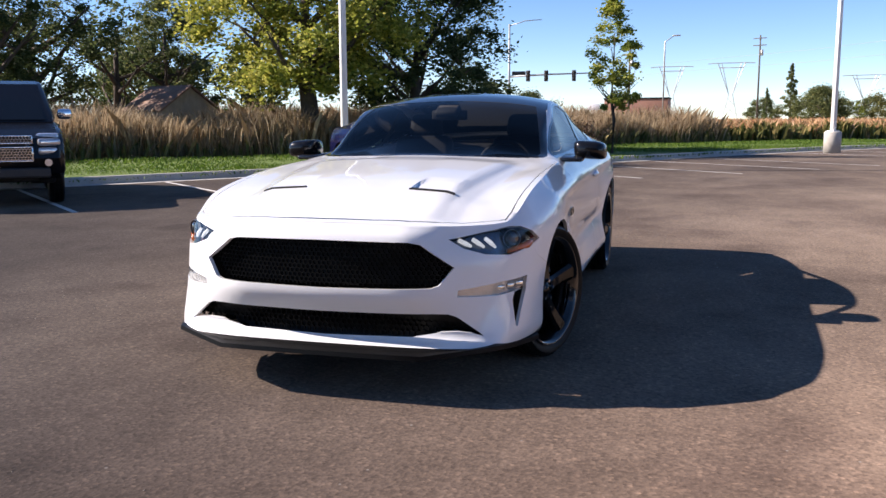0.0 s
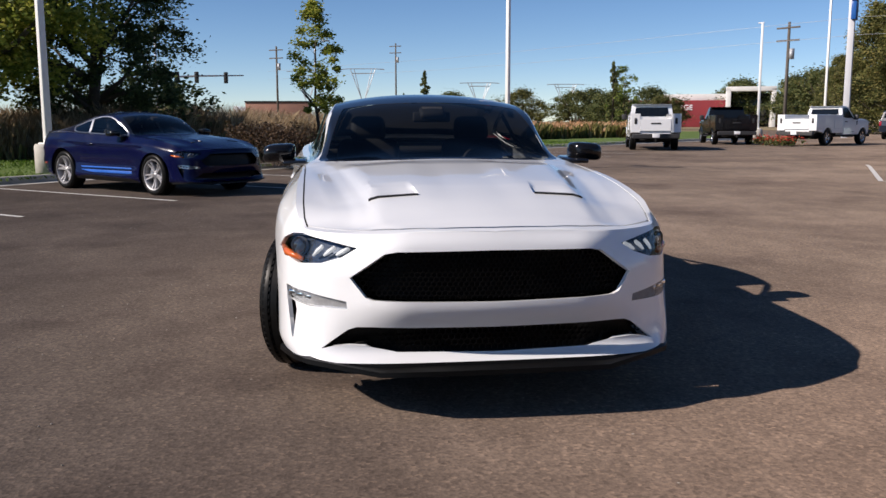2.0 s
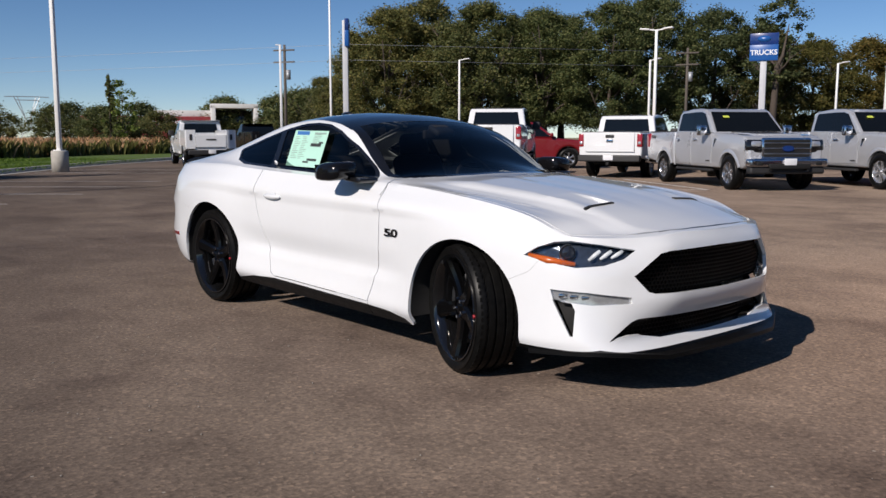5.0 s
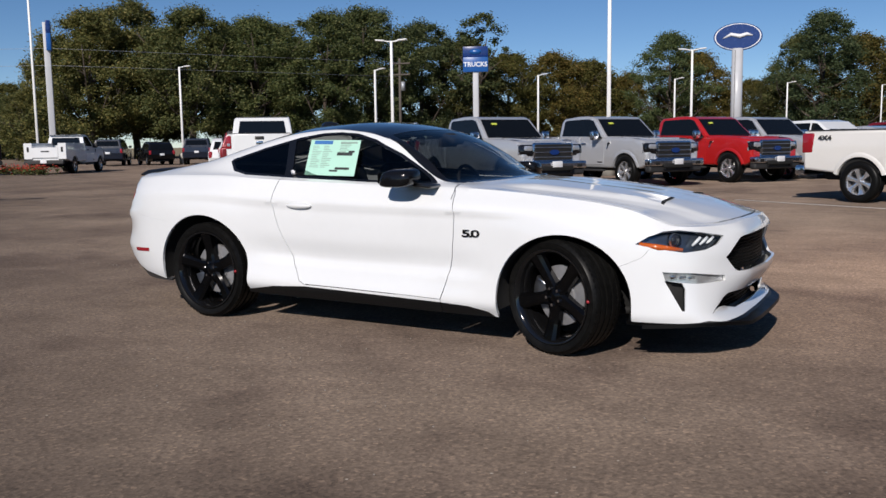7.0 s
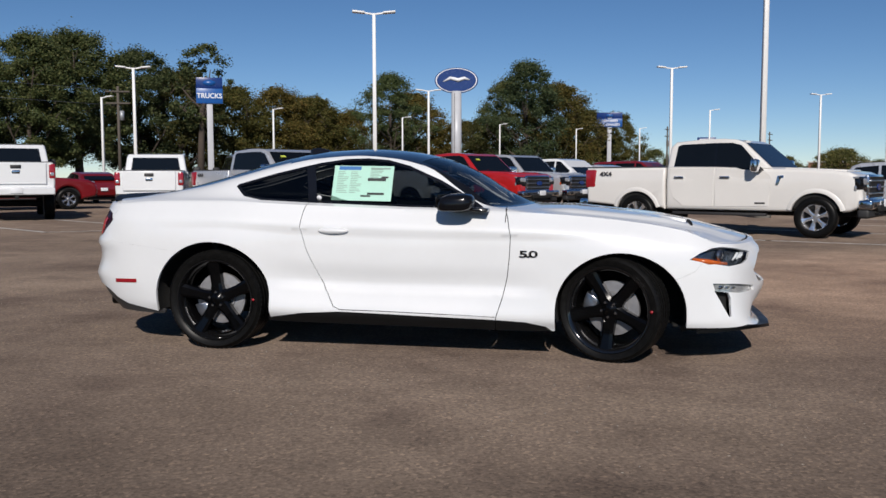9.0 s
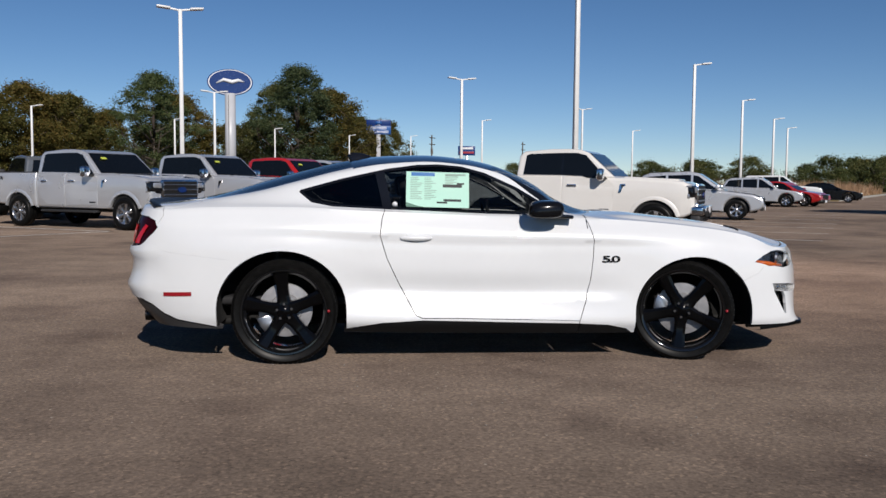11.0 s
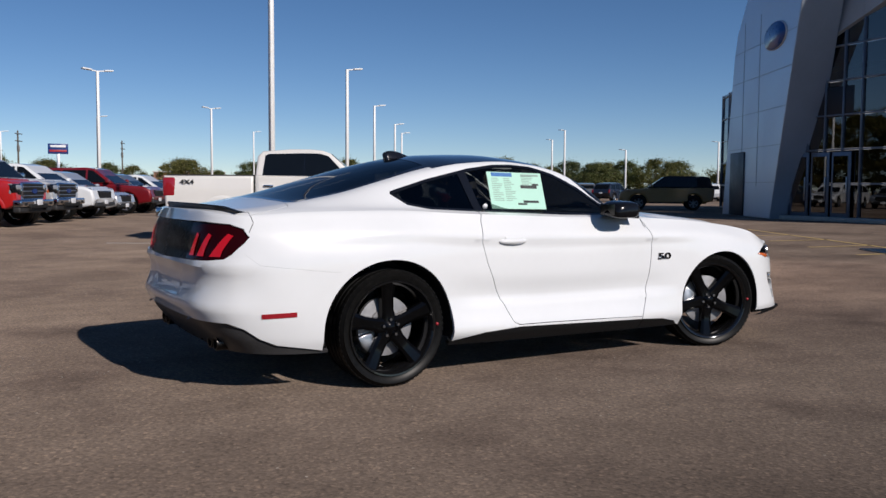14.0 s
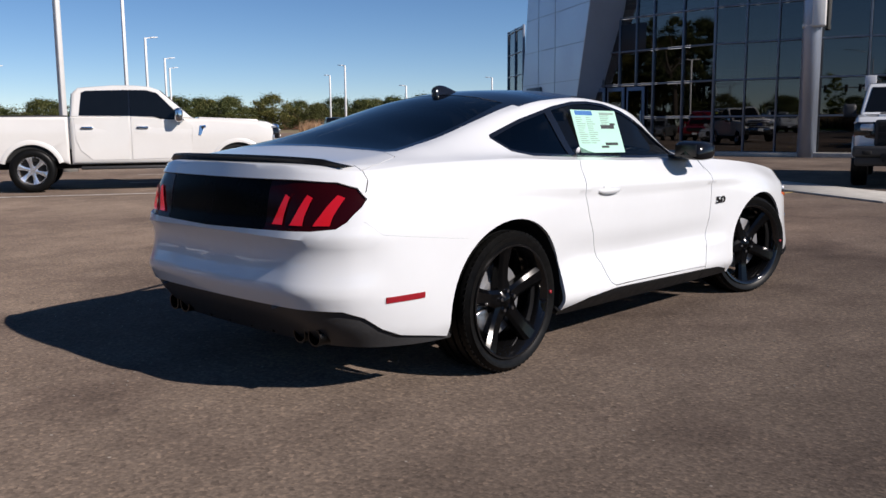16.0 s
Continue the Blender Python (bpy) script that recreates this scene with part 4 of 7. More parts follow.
    # splitter, spoiler and roof fin
    edge = [(2.395, 0), (2.390, .3), (2.370, .472), (2.30, .615), (2.222, .768), (2.10, .826), (1.97, .866), (1.87, .892)]
    rise = pchip((0, .3, .472, .768, .83, .90), (0, 0, -.003, .026, .016, .0), [abs(y) for _, y in edge])
    rise = list(rise[::-1]) + list(rise[1:])
    sp = bmesh.new()
    full = [(x, -y) for x, y in edge[::-1]] + edge[1:]
    loops = []
    for dx, z in ((-.09, .236), (.005, .226), (.008, .206), (-.10, .196)):
        loops.append([sp.verts.new((x + dx * (.6 if abs(y) > .7 else 1), y * (1 + dx * .3), z + up)) for (x, y), up in zip(full, rise)])
    for l0, l1 in zip(loops, loops[1:]):
        for i in range(len(full) - 1):
            sp.faces.new((l0[i], l0[i + 1], l1[i + 1], l1[i]))
    bmesh.ops.recalc_face_normals(sp, faces=sp.faces[:])
    sharp(part("front_splitter", sp, GRILLE_BLACK, root, "black front splitter"), 40)
    wing = bmesh.new()
    loops = []
    ys = np.linspace(-.70, .70, 29)
    for dx, dz in ((.10, -.004), (.06, .012), (.01, .026), (-.014, .028), (-.018, .018), (.0, -.010)):
        row = []
        for y in ys:
            k = abs(y) / .70
            x = -2.345 + .13 * k ** 2.4
            fade = 1 - max(0, k - .85) / .15 * .7
            row.append(wing.verts.new((x + dx * (1 - .35 * k), y, 1.043 - .02 * k ** 3 + dz * fade)))
        loops.append(row)
    for l0, l1 in zip(loops, loops[1:]):
        for i in range(len(ys) - 1):
            wing.faces.new((l0[i], l0[i + 1], l1[i + 1], l1[i]))
    bmesh.ops.recalc_face_normals(wing, faces=wing.faces[:])
    sharp(part("boot_spoiler", wing, SATIN_BLACK, root, "gloss black boot spoiler"), 40)
    fin = bmesh.new()
    rows = []
    for t in np.linspace(0, 1, 8):
        x = -.76 - .19 * t
        h = .055 * math.sin(math.pi * min(1, t * .62 + .02)) if t < 1 else .045
        zr = 1.382 - .10 * max(0, t) * .25
        rows.append([fin.verts.new((x, -.028 * (1 - .3 * t), zr - .005)), fin.verts.new((x - .012, -.012, zr + h * .75)), fin.verts.new((x - .015, 0, zr + h)),
                     fin.verts.new((x - .012, .012, zr + h * .75)), fin.verts.new((x, .028 * (1 - .3 * t), zr - .005))])
    for r0, r1 in zip(rows, rows[1:]):
        for j in range(4):
            fin.faces.new((r0[j], r0[j + 1], r1[j + 1], r1[j]))
    fin.faces.new(rows[0])
    fin.faces.new(rows[-1])
    bmesh.ops.recalc_face_normals(fin, faces=fin.faces[:])
    part("antenna_fin", fin, GLOSS_BLACK, root, "black shark fin antenna")

    # mirrors, handles, markers, exhausts
    for s in (1, -1):
        mir = bmesh.new()
        bmesh.ops.create_uvsphere(mir, u_segments=20, v_segments=12, radius=1)
        for v in mir.verts:
            x, y, z = v.co
            sq = lambda a, p: math.copysign(abs(a) ** p, a)
            v.co = Vector((.350 + .120 * sq(x, .6) * (1 - .22 * max(0, z)) + .02 * z, s * (.950 + .098 * sq(y, .55)), 1.030 + .056 * sq(z, .5) - .012 * y * s * s))
        mo = part("door_mirror", mir, BLACK_PAINT, root, "gloss black door mirror")
        part("mirror_arm", box(.24, .14, .026, .01, pose(.43, s * .855, .984, 0, 4, 0)), GLOSS_BLACK, mo)
        gl = box(.004, .14, .070, .001, pose(.232, s * .950, 1.03))
        part("mirror_glass", gl, EXHAUST, mo)
        hb = bmesh.new()
        bmesh.ops.create_uvsphere(hb, u_segments=20, v_segments=10, radius=1)
        for v in hb.verts:
            v.co = Vector((-.50 + .108 * v.co.x, s * (.894 + .026 * v.co.y), .833 + .021 * v.co.z))
        part("door_handle", hb, paint_mat, root)
        part("handle_recess", box(.12, .006, .028, .003, pose(-.505, s * .901, .848)), paint_mat, root)
        for k in range(2):
            y = s * (.48 + .105 * k)
            pipe = lathe([(.036, -.10), (.042, -.10), (.043, .08), (.036, .08), (.033, -.08)], 24)
            pipe.transform(Matrix.Translation((-2.235, y, .292)) @ Matrix.Rotation(radians(90), 4, "Z"))
            sharp(part("exhaust_tip", pipe, EXHAUST, root, "dark steel exhaust tip"), 40)
            part("exhaust_bore", tube([(-2.262, y, .292), (-2.257, y, .292)], [.033, .033], 20), DEEP_BLACK, root)
        if hero:
            words("engine_badge", "5.0", .060, GLOSS_BLACK, pose(.815, s * .9025, .694, 90, 0, 0 if s < 0 else 180), root, .004, 2.05, .0012, .80)
        # wheel wells and arch liners
        for cx, cz, rx, rz in ((1.40, .335, .407, .373), (-1.375, .355, .417, .391)):
            well = bmesh.new()
            n = 20
            arcs = [[well.verts.new((cx + rx * math.cos(a), s * y, cz + rz * math.sin(a))) for a in (math.pi * (1.15 * k / n - .075) for k in range(n + 1))] for y in (.90, .56)]
            for i in range(n):
                well.faces.new((arcs[0][i], arcs[0][i + 1], arcs[1][i + 1], arcs[1][i]))
            well.faces.new(arcs[1])
            part("wheel_well", well, DEEP_BLACK, root)
    # rear: number plate recess and diffuser fins
    for y in (-.26, -.09, .09, .26):
        part("diffuser_fin", box(.16, .012, .06, .003, pose(-2.22, y, .290)), SATIN_BLACK, root)
    part("undertray", joined(box(.36, 1.44, .02, .008, pose(1.92, 0, .226)), box(.26, .98, .018, .008, pose(2.15, 0, .224))), DEEP_BLACK, root)
    part("rear_undertray", box(.56, 1.16, .02, .008, pose(-1.92, 0, .345)), DEEP_BLACK, root)
    part("underbody", box(4.1, 1.15, .05, .02, pose(0, 0, .24)), DEEP_BLACK, root)

    # cabin
    part("cabin_floor", box(2.9, 1.44, .06, .02, pose(-.35, 0, .40)), INTERIOR, root)
    part("dashboard", prism([(.78, .80), (.80, .96), (.60, .985), (.40, .965), (.28, .90), (.26, .78), (.36, .62), (.70, .60)], -.72, .72, .03), INTERIOR, root)
    part("rear_bulkhead", box(.05, 1.5, .60, .02, pose(-1.42, 0, .68)), INTERIOR, root)
    part("firewall", box(.05, 1.5, .60, .02, pose(.80, 0, .62)), INTERIOR, root)
    part("console", box(.95, .22, .30, .04, pose(.0, 0, .55)), INTERIOR, root)
    part("parcel_shelf", box(.90, 1.30, .04, .01, pose(-1.63, 0, .985)), INTERIOR, root)
    part("boot_liner", box(.10, 1.36, .40, .02, pose(-2.20, 0, .78)), INTERIOR, root)
    part("rear_bench", prism([(-.75, .45), (-.72, .62), (-1.05, .60), (-1.22, .95), (-1.36, .97), (-1.30, .45)], -.58, .58, .05), INTERIOR, root)
    for s in (1, -1):
        seat = new("front_seat", None)
        seat.parent = root
        y = s * .37
        part("cushion", box(.52, .50, .16, .05, pose(-.08, y, .52, 0, -6)), INTERIOR, seat)
        part("backrest", box(.14, .50, .62, .055, pose(-.42, y, .80, 0, -18), 3, .86), INTERIOR, seat)
        part("headrest", box(.11, .26, .17, .045, pose(-.545, y, 1.17, 0, -10), 3, .9), INTERIOR, seat)
        part("door_card", box(1.15, .05, .42, .02, pose(0, s * .80, .74)), INTERIOR, root)
    sw = lathe([(.175 + .014 * math.cos(a), .014 * math.sin(a)) for a in (2 * math.pi * k / 10 for k in range(10))], 36, True)
    sw.transform(pose(.16, .37, .905, 0, 0, 0) @ Matrix.Rotation(radians(68), 4, "Y") @ Matrix.Rotation(radians(90), 4, "X"))
    st = part("steering_wheel", sw, INTERIOR, root)
    part("airbag_boss", box(.05, .16, .11, .02, pose(.185, .37, .905, 0, -22)), INTERIOR, st)
    part("inside_mirror", box(.03, .24, .065, .012, pose(.16, 0, 1.245)), INTERIOR, root, "dark inside mirror")
    part("mirror_bracket", box(.12, .16, .05, .02, pose(.205, 0, 1.27, 0, 25)), INTERIOR, root)

    # wheels
    for x, half, cy, r in ((1.36, .1275, .775, .343), (-1.36, .1375, .785, .346)):
        for s in (-1, 1):
            turn = steer if x > 0 else 0
            wheel(root, "wheel", pose(x, s * cy, r, 0, 17 * (x + s), turn + (0 if s < 0 else 180)), r, half, rim_mat, rim_r=.274 if hero else .25, dot=hero and s < 0, twin=not hero, mark=radians(17 * (x + s)))


hero = thing("sports_car", "white two-door fastback coupe with black roof and black wheels", "car")
coupe(hero, WHITE, GLOSS_BLACK, RIM_BLACK, steer=-19)

# price sheet behind the door window
def price_sheet():
    sheet = thing("window_sticker", "pale green printed price sheet inside the door window", "sticker")
    a, b, c = Vector((-.552, -.652, 1.268)), Vector((-.125, -.660, 1.264)), Vector((-.135, -.746, 1.026))
    u = (b - a)
    v = (b - c)
    n = u.cross(v).normalized()
    w, h = u.length, v.length
    m = Matrix((u.normalized(), v.normalized(), n)).transposed().to_4x4()
    m.translation = (a + c) / 2 + n * .012 * (-1 if n.y > 0 else 1)
    sheet.matrix_basis = m
    up = -1 if n.y > 0 else 1
    part("paper", box(w, h, .001), PAPER, sheet, smooth=False)

    def bar(name, x, y, sx, sy, material):
        part(name, box(sx, sy, .0012, 0, pose(x, y, up * .0012)), material, sheet, smooth=False)
    bar("header_bar", -.10, h / 2 - .018, .16, .026, INK_BLUE)
    bar("header_bar", .12, h / 2 - .018, .14, .012, INK_GREY)
    for x, y, sx, sy in ((.10, .028, .13, .022), (.155, .045, .05, .012), (.10, -.075, .12, .016), (.03, -.092, .07, .012)):
        bar("dark_text_bar", x, y, sx, sy, INK)
    rnd = random.Random(4)
    for k in range(13):
        y = h / 2 - .045 - .0125 * k
        for x0 in (-.185, -.09):
            L = rnd.uniform(.04, .085)
            bar("text_line", x0 + L / 2, y, L, .004, INK_GREY)
    for k in range(6):
        L = rnd.uniform(.05, .11)
        bar("text_line", .05 + L / 2, .10 - .011 * k, L, .004, INK_GREY)
    round_s = thing("round_sticker", "small round white sticker on the door window corner", "sticker")
    part("disc", tube([(-.635, -.7765, 1.052), (-.635, -.7735, 1.053)], [.018, .018], 16), SIGN_WHITE, round_s)


price_sheet()

# ---------------------------------------------------------------- ground, kerb, lawn, markings
KERB = [(24, -42), (-2, -14.0), (-7.9, -9.9), (-14.0, -5.7), (-18.2, -1.6), (-24.6, 2.6), (-33, 8.8), (-39.5, 15.2), (-46, 22.5), (-50, 29), (-66, 33), (-84, 40)]


def smooth_line(pts, n):
    p = np.array(pts, float)
    d = np.concatenate([[0], np.cumsum(np.linalg.norm(np.diff(p, axis=0), axis=1))])
    return pchip(d, p, np.linspace(0, d[-1], n))


def offset_line(line, d):
    """The line moved to its left by d."""
    t = np.gradient(line, axis=0)
    t /= np.linalg.norm(t, axis=1)[:, None]
    return line + np.stack([-t[:, 1], t[:, 0]], 1) * d


KL = smooth_line(KERB, 120)


def ribbon(name, a, b, za, zb, material, label, category):
    """A strip between two lines."""
    bm = bmesh.new()
    va = [bm.verts.new((x, y, za)) for x, y in a]
    vb = [bm.verts.new((x, y, zb)) for x, y in b]
    for i in range(len(a) - 1):
        bm.faces.new((va[i], va[i + 1], vb[i + 1], vb[i]))
    bmesh.ops.recalc_face_normals(bm, faces=bm.faces[:])
    if sum(f.normal.z for f in bm.faces) < 0:
        bmesh.ops.reverse_faces(bm, faces=bm.faces[:])
    return tagged(part(name, bm, material, smooth=False), label, category, kind="structure")


gm = bmesh.new()
bmesh.ops.create_grid(gm, x_segments=1, y_segments=1, size=1500)
gm.transform(Matrix.Translation((0, 0, -.03)))
tagged(part("ground", gm, FIELD, smooth=False), "flat dry grass land reaching the horizon", "ground", kind="structure")
lot = bmesh.new()
outline = [tuple(p) for p in KL] + [(-110, 52), (-92, 75), (-40, 96), (0, 130), (24, 112), (40, 118), (60, 110), (85, 100), (100, 60), (110, -60), (24, -60)]
lot.faces.new([lot.verts.new((x, y, 0)) for x, y in outline])
bmesh.ops.recalc_face_normals(lot, faces=lot.faces[:])
if lot.faces[:][0].normal.z < 0:
    bmesh.ops.reverse_faces(lot, faces=lot.faces[:])
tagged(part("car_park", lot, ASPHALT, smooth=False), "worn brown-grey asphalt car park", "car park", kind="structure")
# kerb and gutter: left of the line lies outside the car park
out_sign = 1 if offset_line(KL, 1)[40][0] < KL[40][0] else -1
kb = bmesh.new()
prof = [(-.34, .006), (-.03, .010), (0, .13), (.025, .15), (.15, .15), (.16, .02)]
rows = [[kb.verts.new((x, y, z)) for x, y in offset_line(KL, out_sign * d)] for d, z in prof]
for r0, r1 in zip(rows, rows[1:]):
    for i in range(len(KL) - 1):
        kb.faces.new((r0[i], r0[i + 1], r1[i + 1], r1[i]))
bmesh.ops.recalc_face_normals(kb, faces=kb.faces[:])
tagged(sharp(part("kerb", kb, CONCRETE), 40), "pale concrete kerb with gutter along the lawn", "kerb", kind="structure")
ribbon("lawn", offset_line(KL, out_sign * .155), offset_line(KL, out_sign * 9.5), .13, .05, LAWN, "mown green lawn strip behind the kerb", "lawn")


def stroke(name, pts, material, width=.10, label="worn white parking bay line on asphalt"):
    """A painted line on the asphalt."""
    bm = bmesh.new()
    for a, b in zip(pts, pts[1:]):
        a, b = Vector((*a, 0)), Vector((*b, 0))
        n = (b - a).normalized().cross(Vector((0, 0, 1))) * width / 2
        e = (b - a).normalized() * width / 2
        bm.faces.new([bm.verts.new(p + Vector((0, 0, .004))) for p in (a - e + n, b + e + n, b + e - n, a - e - n)])
    bmesh.ops.recalc_face_normals(bm, faces=bm.faces[:])
    return tagged(part(name, bm, material, smooth=False), label, "road marking", kind="structure", group="parking bay lines")


for x, y in ((-7.4, -10.25), (-9.5, -8.5), (-11.6, -6.9), (-14.0, -5.3), (-16.0, -3.3), (-18.0, -1.25), (-20.1, .6), (-22.2, 2.3), (-27.2, 5.3), (-29.6, 7.0)):
    stroke("bay_line", [(x, y), (x + 3.3, y + 3.88)], LINE_WHITE, .085)
stroke("bay_line", [(-16.8, 14.2), (-16.1, 13.8), (-10.7, 10.5), (-8.5, 12.3)], LINE_WHITE)
stroke("bay_line", [(-13.9, 15.5), (-8.5, 12.3), (-6.8, 14.4)], LINE_WHITE)
for k in range(9):
    x, y = -6.8 + 1.62 * k, 14.4 + 2.72 * k
    if k not in (1, 2):
        stroke("bay_line", [(x - 4.6, y + 2.75), (x, y)], LINE_WHITE)
stroke("bay_line", [(-.4, 13.1), (4.2, 10.5), (6.4, 9.6)], LINE_WHITE)
for k in range(7):
    x, y = 6.6 + 1.62 * k, 12.9 + 2.72 * k
    stroke("bay_line", [(x - 2.2, y + 1.25), (x + 2.4, y - 1.3)], LINE_WHITE)
for k in range(5):
    x, y = 15.6 - 1.0 * k, 9.3 - 1.75 * k
    stroke("island_line", [(x, y), (x - 1.7, y + .2)], LINE_YELLOW, .12, "worn yellow hatch line by the entrance")
stroke("island_line", [(17.0, 11.8), (11.5, 2.2)], LINE_YELLOW, .12, "worn yellow hatch line by the entrance")
# low concrete slab by the entrance
isl = prism([(-2.7, 0), (-2.7, .03), (2.7, .03), (2.7, 0)], -.65, .65, .01)
isl.transform(pose(11.2, 2.5, 0, 0, 0, 56))
tagged(part("entrance_slab", isl, CONCRETE), "pale concrete ramp slab on the asphalt", "pavement", kind="structure")


# ---------------------------------------------------------------- lamp posts and signs
def lamp_post(x, y, h, heads, turn, base=.75):
    """A square tapering white post on a concrete drum, with one or two flat heads."""
    p = thing("lamp_post", "tall white car park lamp post on a concrete base", "lamp post", "car park lamp posts", pose(x, y, 0, 0, 0, turn))
    part("base", lathe_z([(.0, 0), (.29, 0), (.29, base - .05), (.26, base), (0, base)], 20), CONCRETE, p)
    part("post", box(.15, .15, h - base, .01, pose(0, 0, base + (h - base) / 2), 1, .78), POLE_WHITE, p)
    part("foot_plate", box(.30, .30, .03, .004, pose(0, 0, base + .015)), POLE_WHITE, p)
    for s in (1, -1)[:heads]:
        arm = box(.34, .07, .06, .01, pose(s * .20, 0, h - .01, 0, -s * 8))
        part("arm", arm, POLE_WHITE, p)
        part("head", box(.46, .30, .07, .02, pose(s * .56, 0, h + .04, 0, -s * 5)), POLE_WHITE, p, "flat white lamp head")
    return p


def lathe_z(profile, sides=24):
    bm = lathe(profile, sides)
    bm.transform(Matrix.Rotation(radians(90), 4, "X"))
    bmesh.ops.recalc_face_normals(bm, faces=bm.faces[:])
    return bm


for row in ((-14.3, -6.6, 9.5, 2, 40), (-27.6, 6.3, 9.5, 2, 40), (-43, 24.4, 6.8, 1, 160), (-49.8, 32.6, 11.6, 2, 40), (-44.3, 40.3, 6.9, 1, 30), (-20.8, 31.7, 6.3, 2, 20),
            (-7.3, 25.1, 7.15, 2, 15), (-30.9, 45.2, 6.3, 1, 0), (-24.4, 58.1, 6.4, 1, 0), (-17.3, 71.2, 6.5, 1, 0), (-9.9, 47.3, 6.5, 2, 15), (-10.2, 85.1, 6.6, 1, 0), (-2.9, 99.9, 6.8, 1, 0),
            (5.56, 20.0, 10.2, 2, 15), (4.36, 41.6, 6.86, 2, 15), (16.5, 63.4, 7.2, 2, 15), (14.7, 34.35, 6.9, 1, 0), (23.35, 48.6, 6.66, 1, 0), (30.4, 58.9, 6.3, 1, 0), (36.5, 69, 6.3, 1, 0),
            (46.2, 56.4, 6.3, 1, 90), (51.7, 65.2, 6.0, 1, 90), (51.1, 53.8, 4.6, 1, 90), (64.4, 55, 5.8, 1, 90), (9.5, 72, 6.8, 1, 0), (4.5, 100, 6.8, 1, 0), (27, 84, 6.8, 1, 0)):
    lamp_post(*row)


def facing(x, y, z=0):
    """Turn, in degrees, that points -y of a thing at the walk's middle."""
    return math.degrees(math.atan2(y + 6.0, x - 0.5)) - 90


COLUMN_GREY = plain("grey_column_paint", (0.50, 0.51, 0.53), rough=0.35, vary=0.05, scale=1.5)


def oval_sign(x, y, low, high):
    p = thing("oval_sign", "blue oval dealer sign on a tall steel column", "sign", "", pose(x, y, 0, 0, 0, facing(x, y)))
    part("column", tube([(0, 0, 0), (0, 0, low + .2)], [.52, .50], 24), COLUMN_GREY, p)
    part("column_cap", tube([(-.18, -.52, 0), (-.18, -.52, low)], [.02, .02], 8), DEEP_BLACK, p)
    cz, ry, rz = (low + high) / 2, 2.15, (high - low) / 2
    for nm, k, t, material in (("sign_body", 1.0, .20, SIGN_BLUE), ("rim", .95, .22, SIGN_WHITE), ("face", .90, .24, SIGN_BLUE)):
        b = lathe([(0, -t), (k, -t), (k, t), (0, t)], 48)
        b.transform(Matrix.Translation((0, 0, cz)) @ Matrix.Diagonal((ry * (k + .0), 1, rz * k, 1)) @ Matrix.Diagonal((1 / k, 1, 1 / k, 1)))
        sharp(part(nm, b, material, p), 40)
    # a plain white swoosh in place of the emblem
    part("emblem_swoosh", tube([(-1.3, -.25, cz - .12), (-.6, -.25, cz + .22), (.2, -.25, cz + .02), (.8, -.25, cz + .20), (1.3, -.25, cz + .05)], [.05, .16, .20, .16, .05], 8), SIGN_WHITE, p)


oval_sign(-13.9, 80.0, 9.4, 11.9)


def board_sign(x, y, low, high, width, lines, column, label, turn=None, cap=True):
    p = thing("board_sign", label, "sign", "", pose(x, y, 0, 0, 0, facing(x, y) if turn is None else turn))
    part("column", box(column, column, high - .1, .03, pose(0, .15, (high - .1) / 2)), COLUMN_GREY, p)
    h = high - low
    if cap:
        part("upper_board", box(width, .30, h * .42, .02, pose(0, 0, high - h * .21)), SIGN_BLUE, p)
        part("emblem", lathe_y_disc(.30 * h * .5, .11 * h, (0, -.16, high - h * .21)), SIGN_MID, p, "small blue oval emblem")
    part("lower_board", box(width, .32, h * .58, .02, pose(0, 0, low + h * .29)), SIGN_MID if cap else SIGN_BLUE, p)
    n = len(lines)
    for k, (text, size) in enumerate(lines):
        z = low + h * (.29 if n == 1 else .42 - .26 * k)
        words("lettering", text, size, SIGN_WHITE, pose(0, -.165, z, 90), p, .01, 1.0, .012)
    return p


def lathe_y_disc(rx, rz, at):
    b = lathe([(0, -.01), (1, -.01), (1, .01), (0, .01)], 32)
    b.transform(Matrix.Translation(at) @ Matrix.Diagonal((rx * 1.6, 1, rz, 1)))
    return b


board_sign(-27.2, 53.0, 6.45, 8.3, 1.85, [("TRUCKS", .47)], .42, "blue truck sign board on a steel column")
board_sign(.9, 122.9, 8.2, 10.3, 3.6, [("CERTIFIED", .5), ("PRE-OWNED", .5)], .6, "dark blue pre-owned car sign board on a column")
board_sign(-52.8, 36.2, 8.2, 10.3, 1.0, [], .42, "blue dealer sign board seen from its edge", facing(-52.8, 36.2) + 88)
rs = thing("board_sign", "small red and blue sign on a far pole", "sign", "", pose(18.4, 162.6, 0, 0, 0, facing(18.4, 162.6)))
part("column", box(.5, .5, 6.5, .03, pose(0, .2, 3.25)), STEEL, rs)
part("board", box(3.3, .3, 1.8, .05, pose(0, 0, 7.4)), SIGN_BLUE, rs)
for z, w in ((7.85, 2.5), (7.05, 2.8)):
    part("text_bar", box(w, .05, .36, .01, pose(0, -.17, z)), SIGN_RED if z < 7.5 else SIGN_WHITE, rs)


# ---------------------------------------------------------------- utility poles, wires, pylons, signals
WOOD_POLE = plain("weathered_pole_wood", (0.10, 0.085, 0.07), rough=0.9, vary=0.2, scale=3)
GALV = plain("galvanised_steel", (0.38, 0.40, 0.42), rough=0.5, metal=0.5)


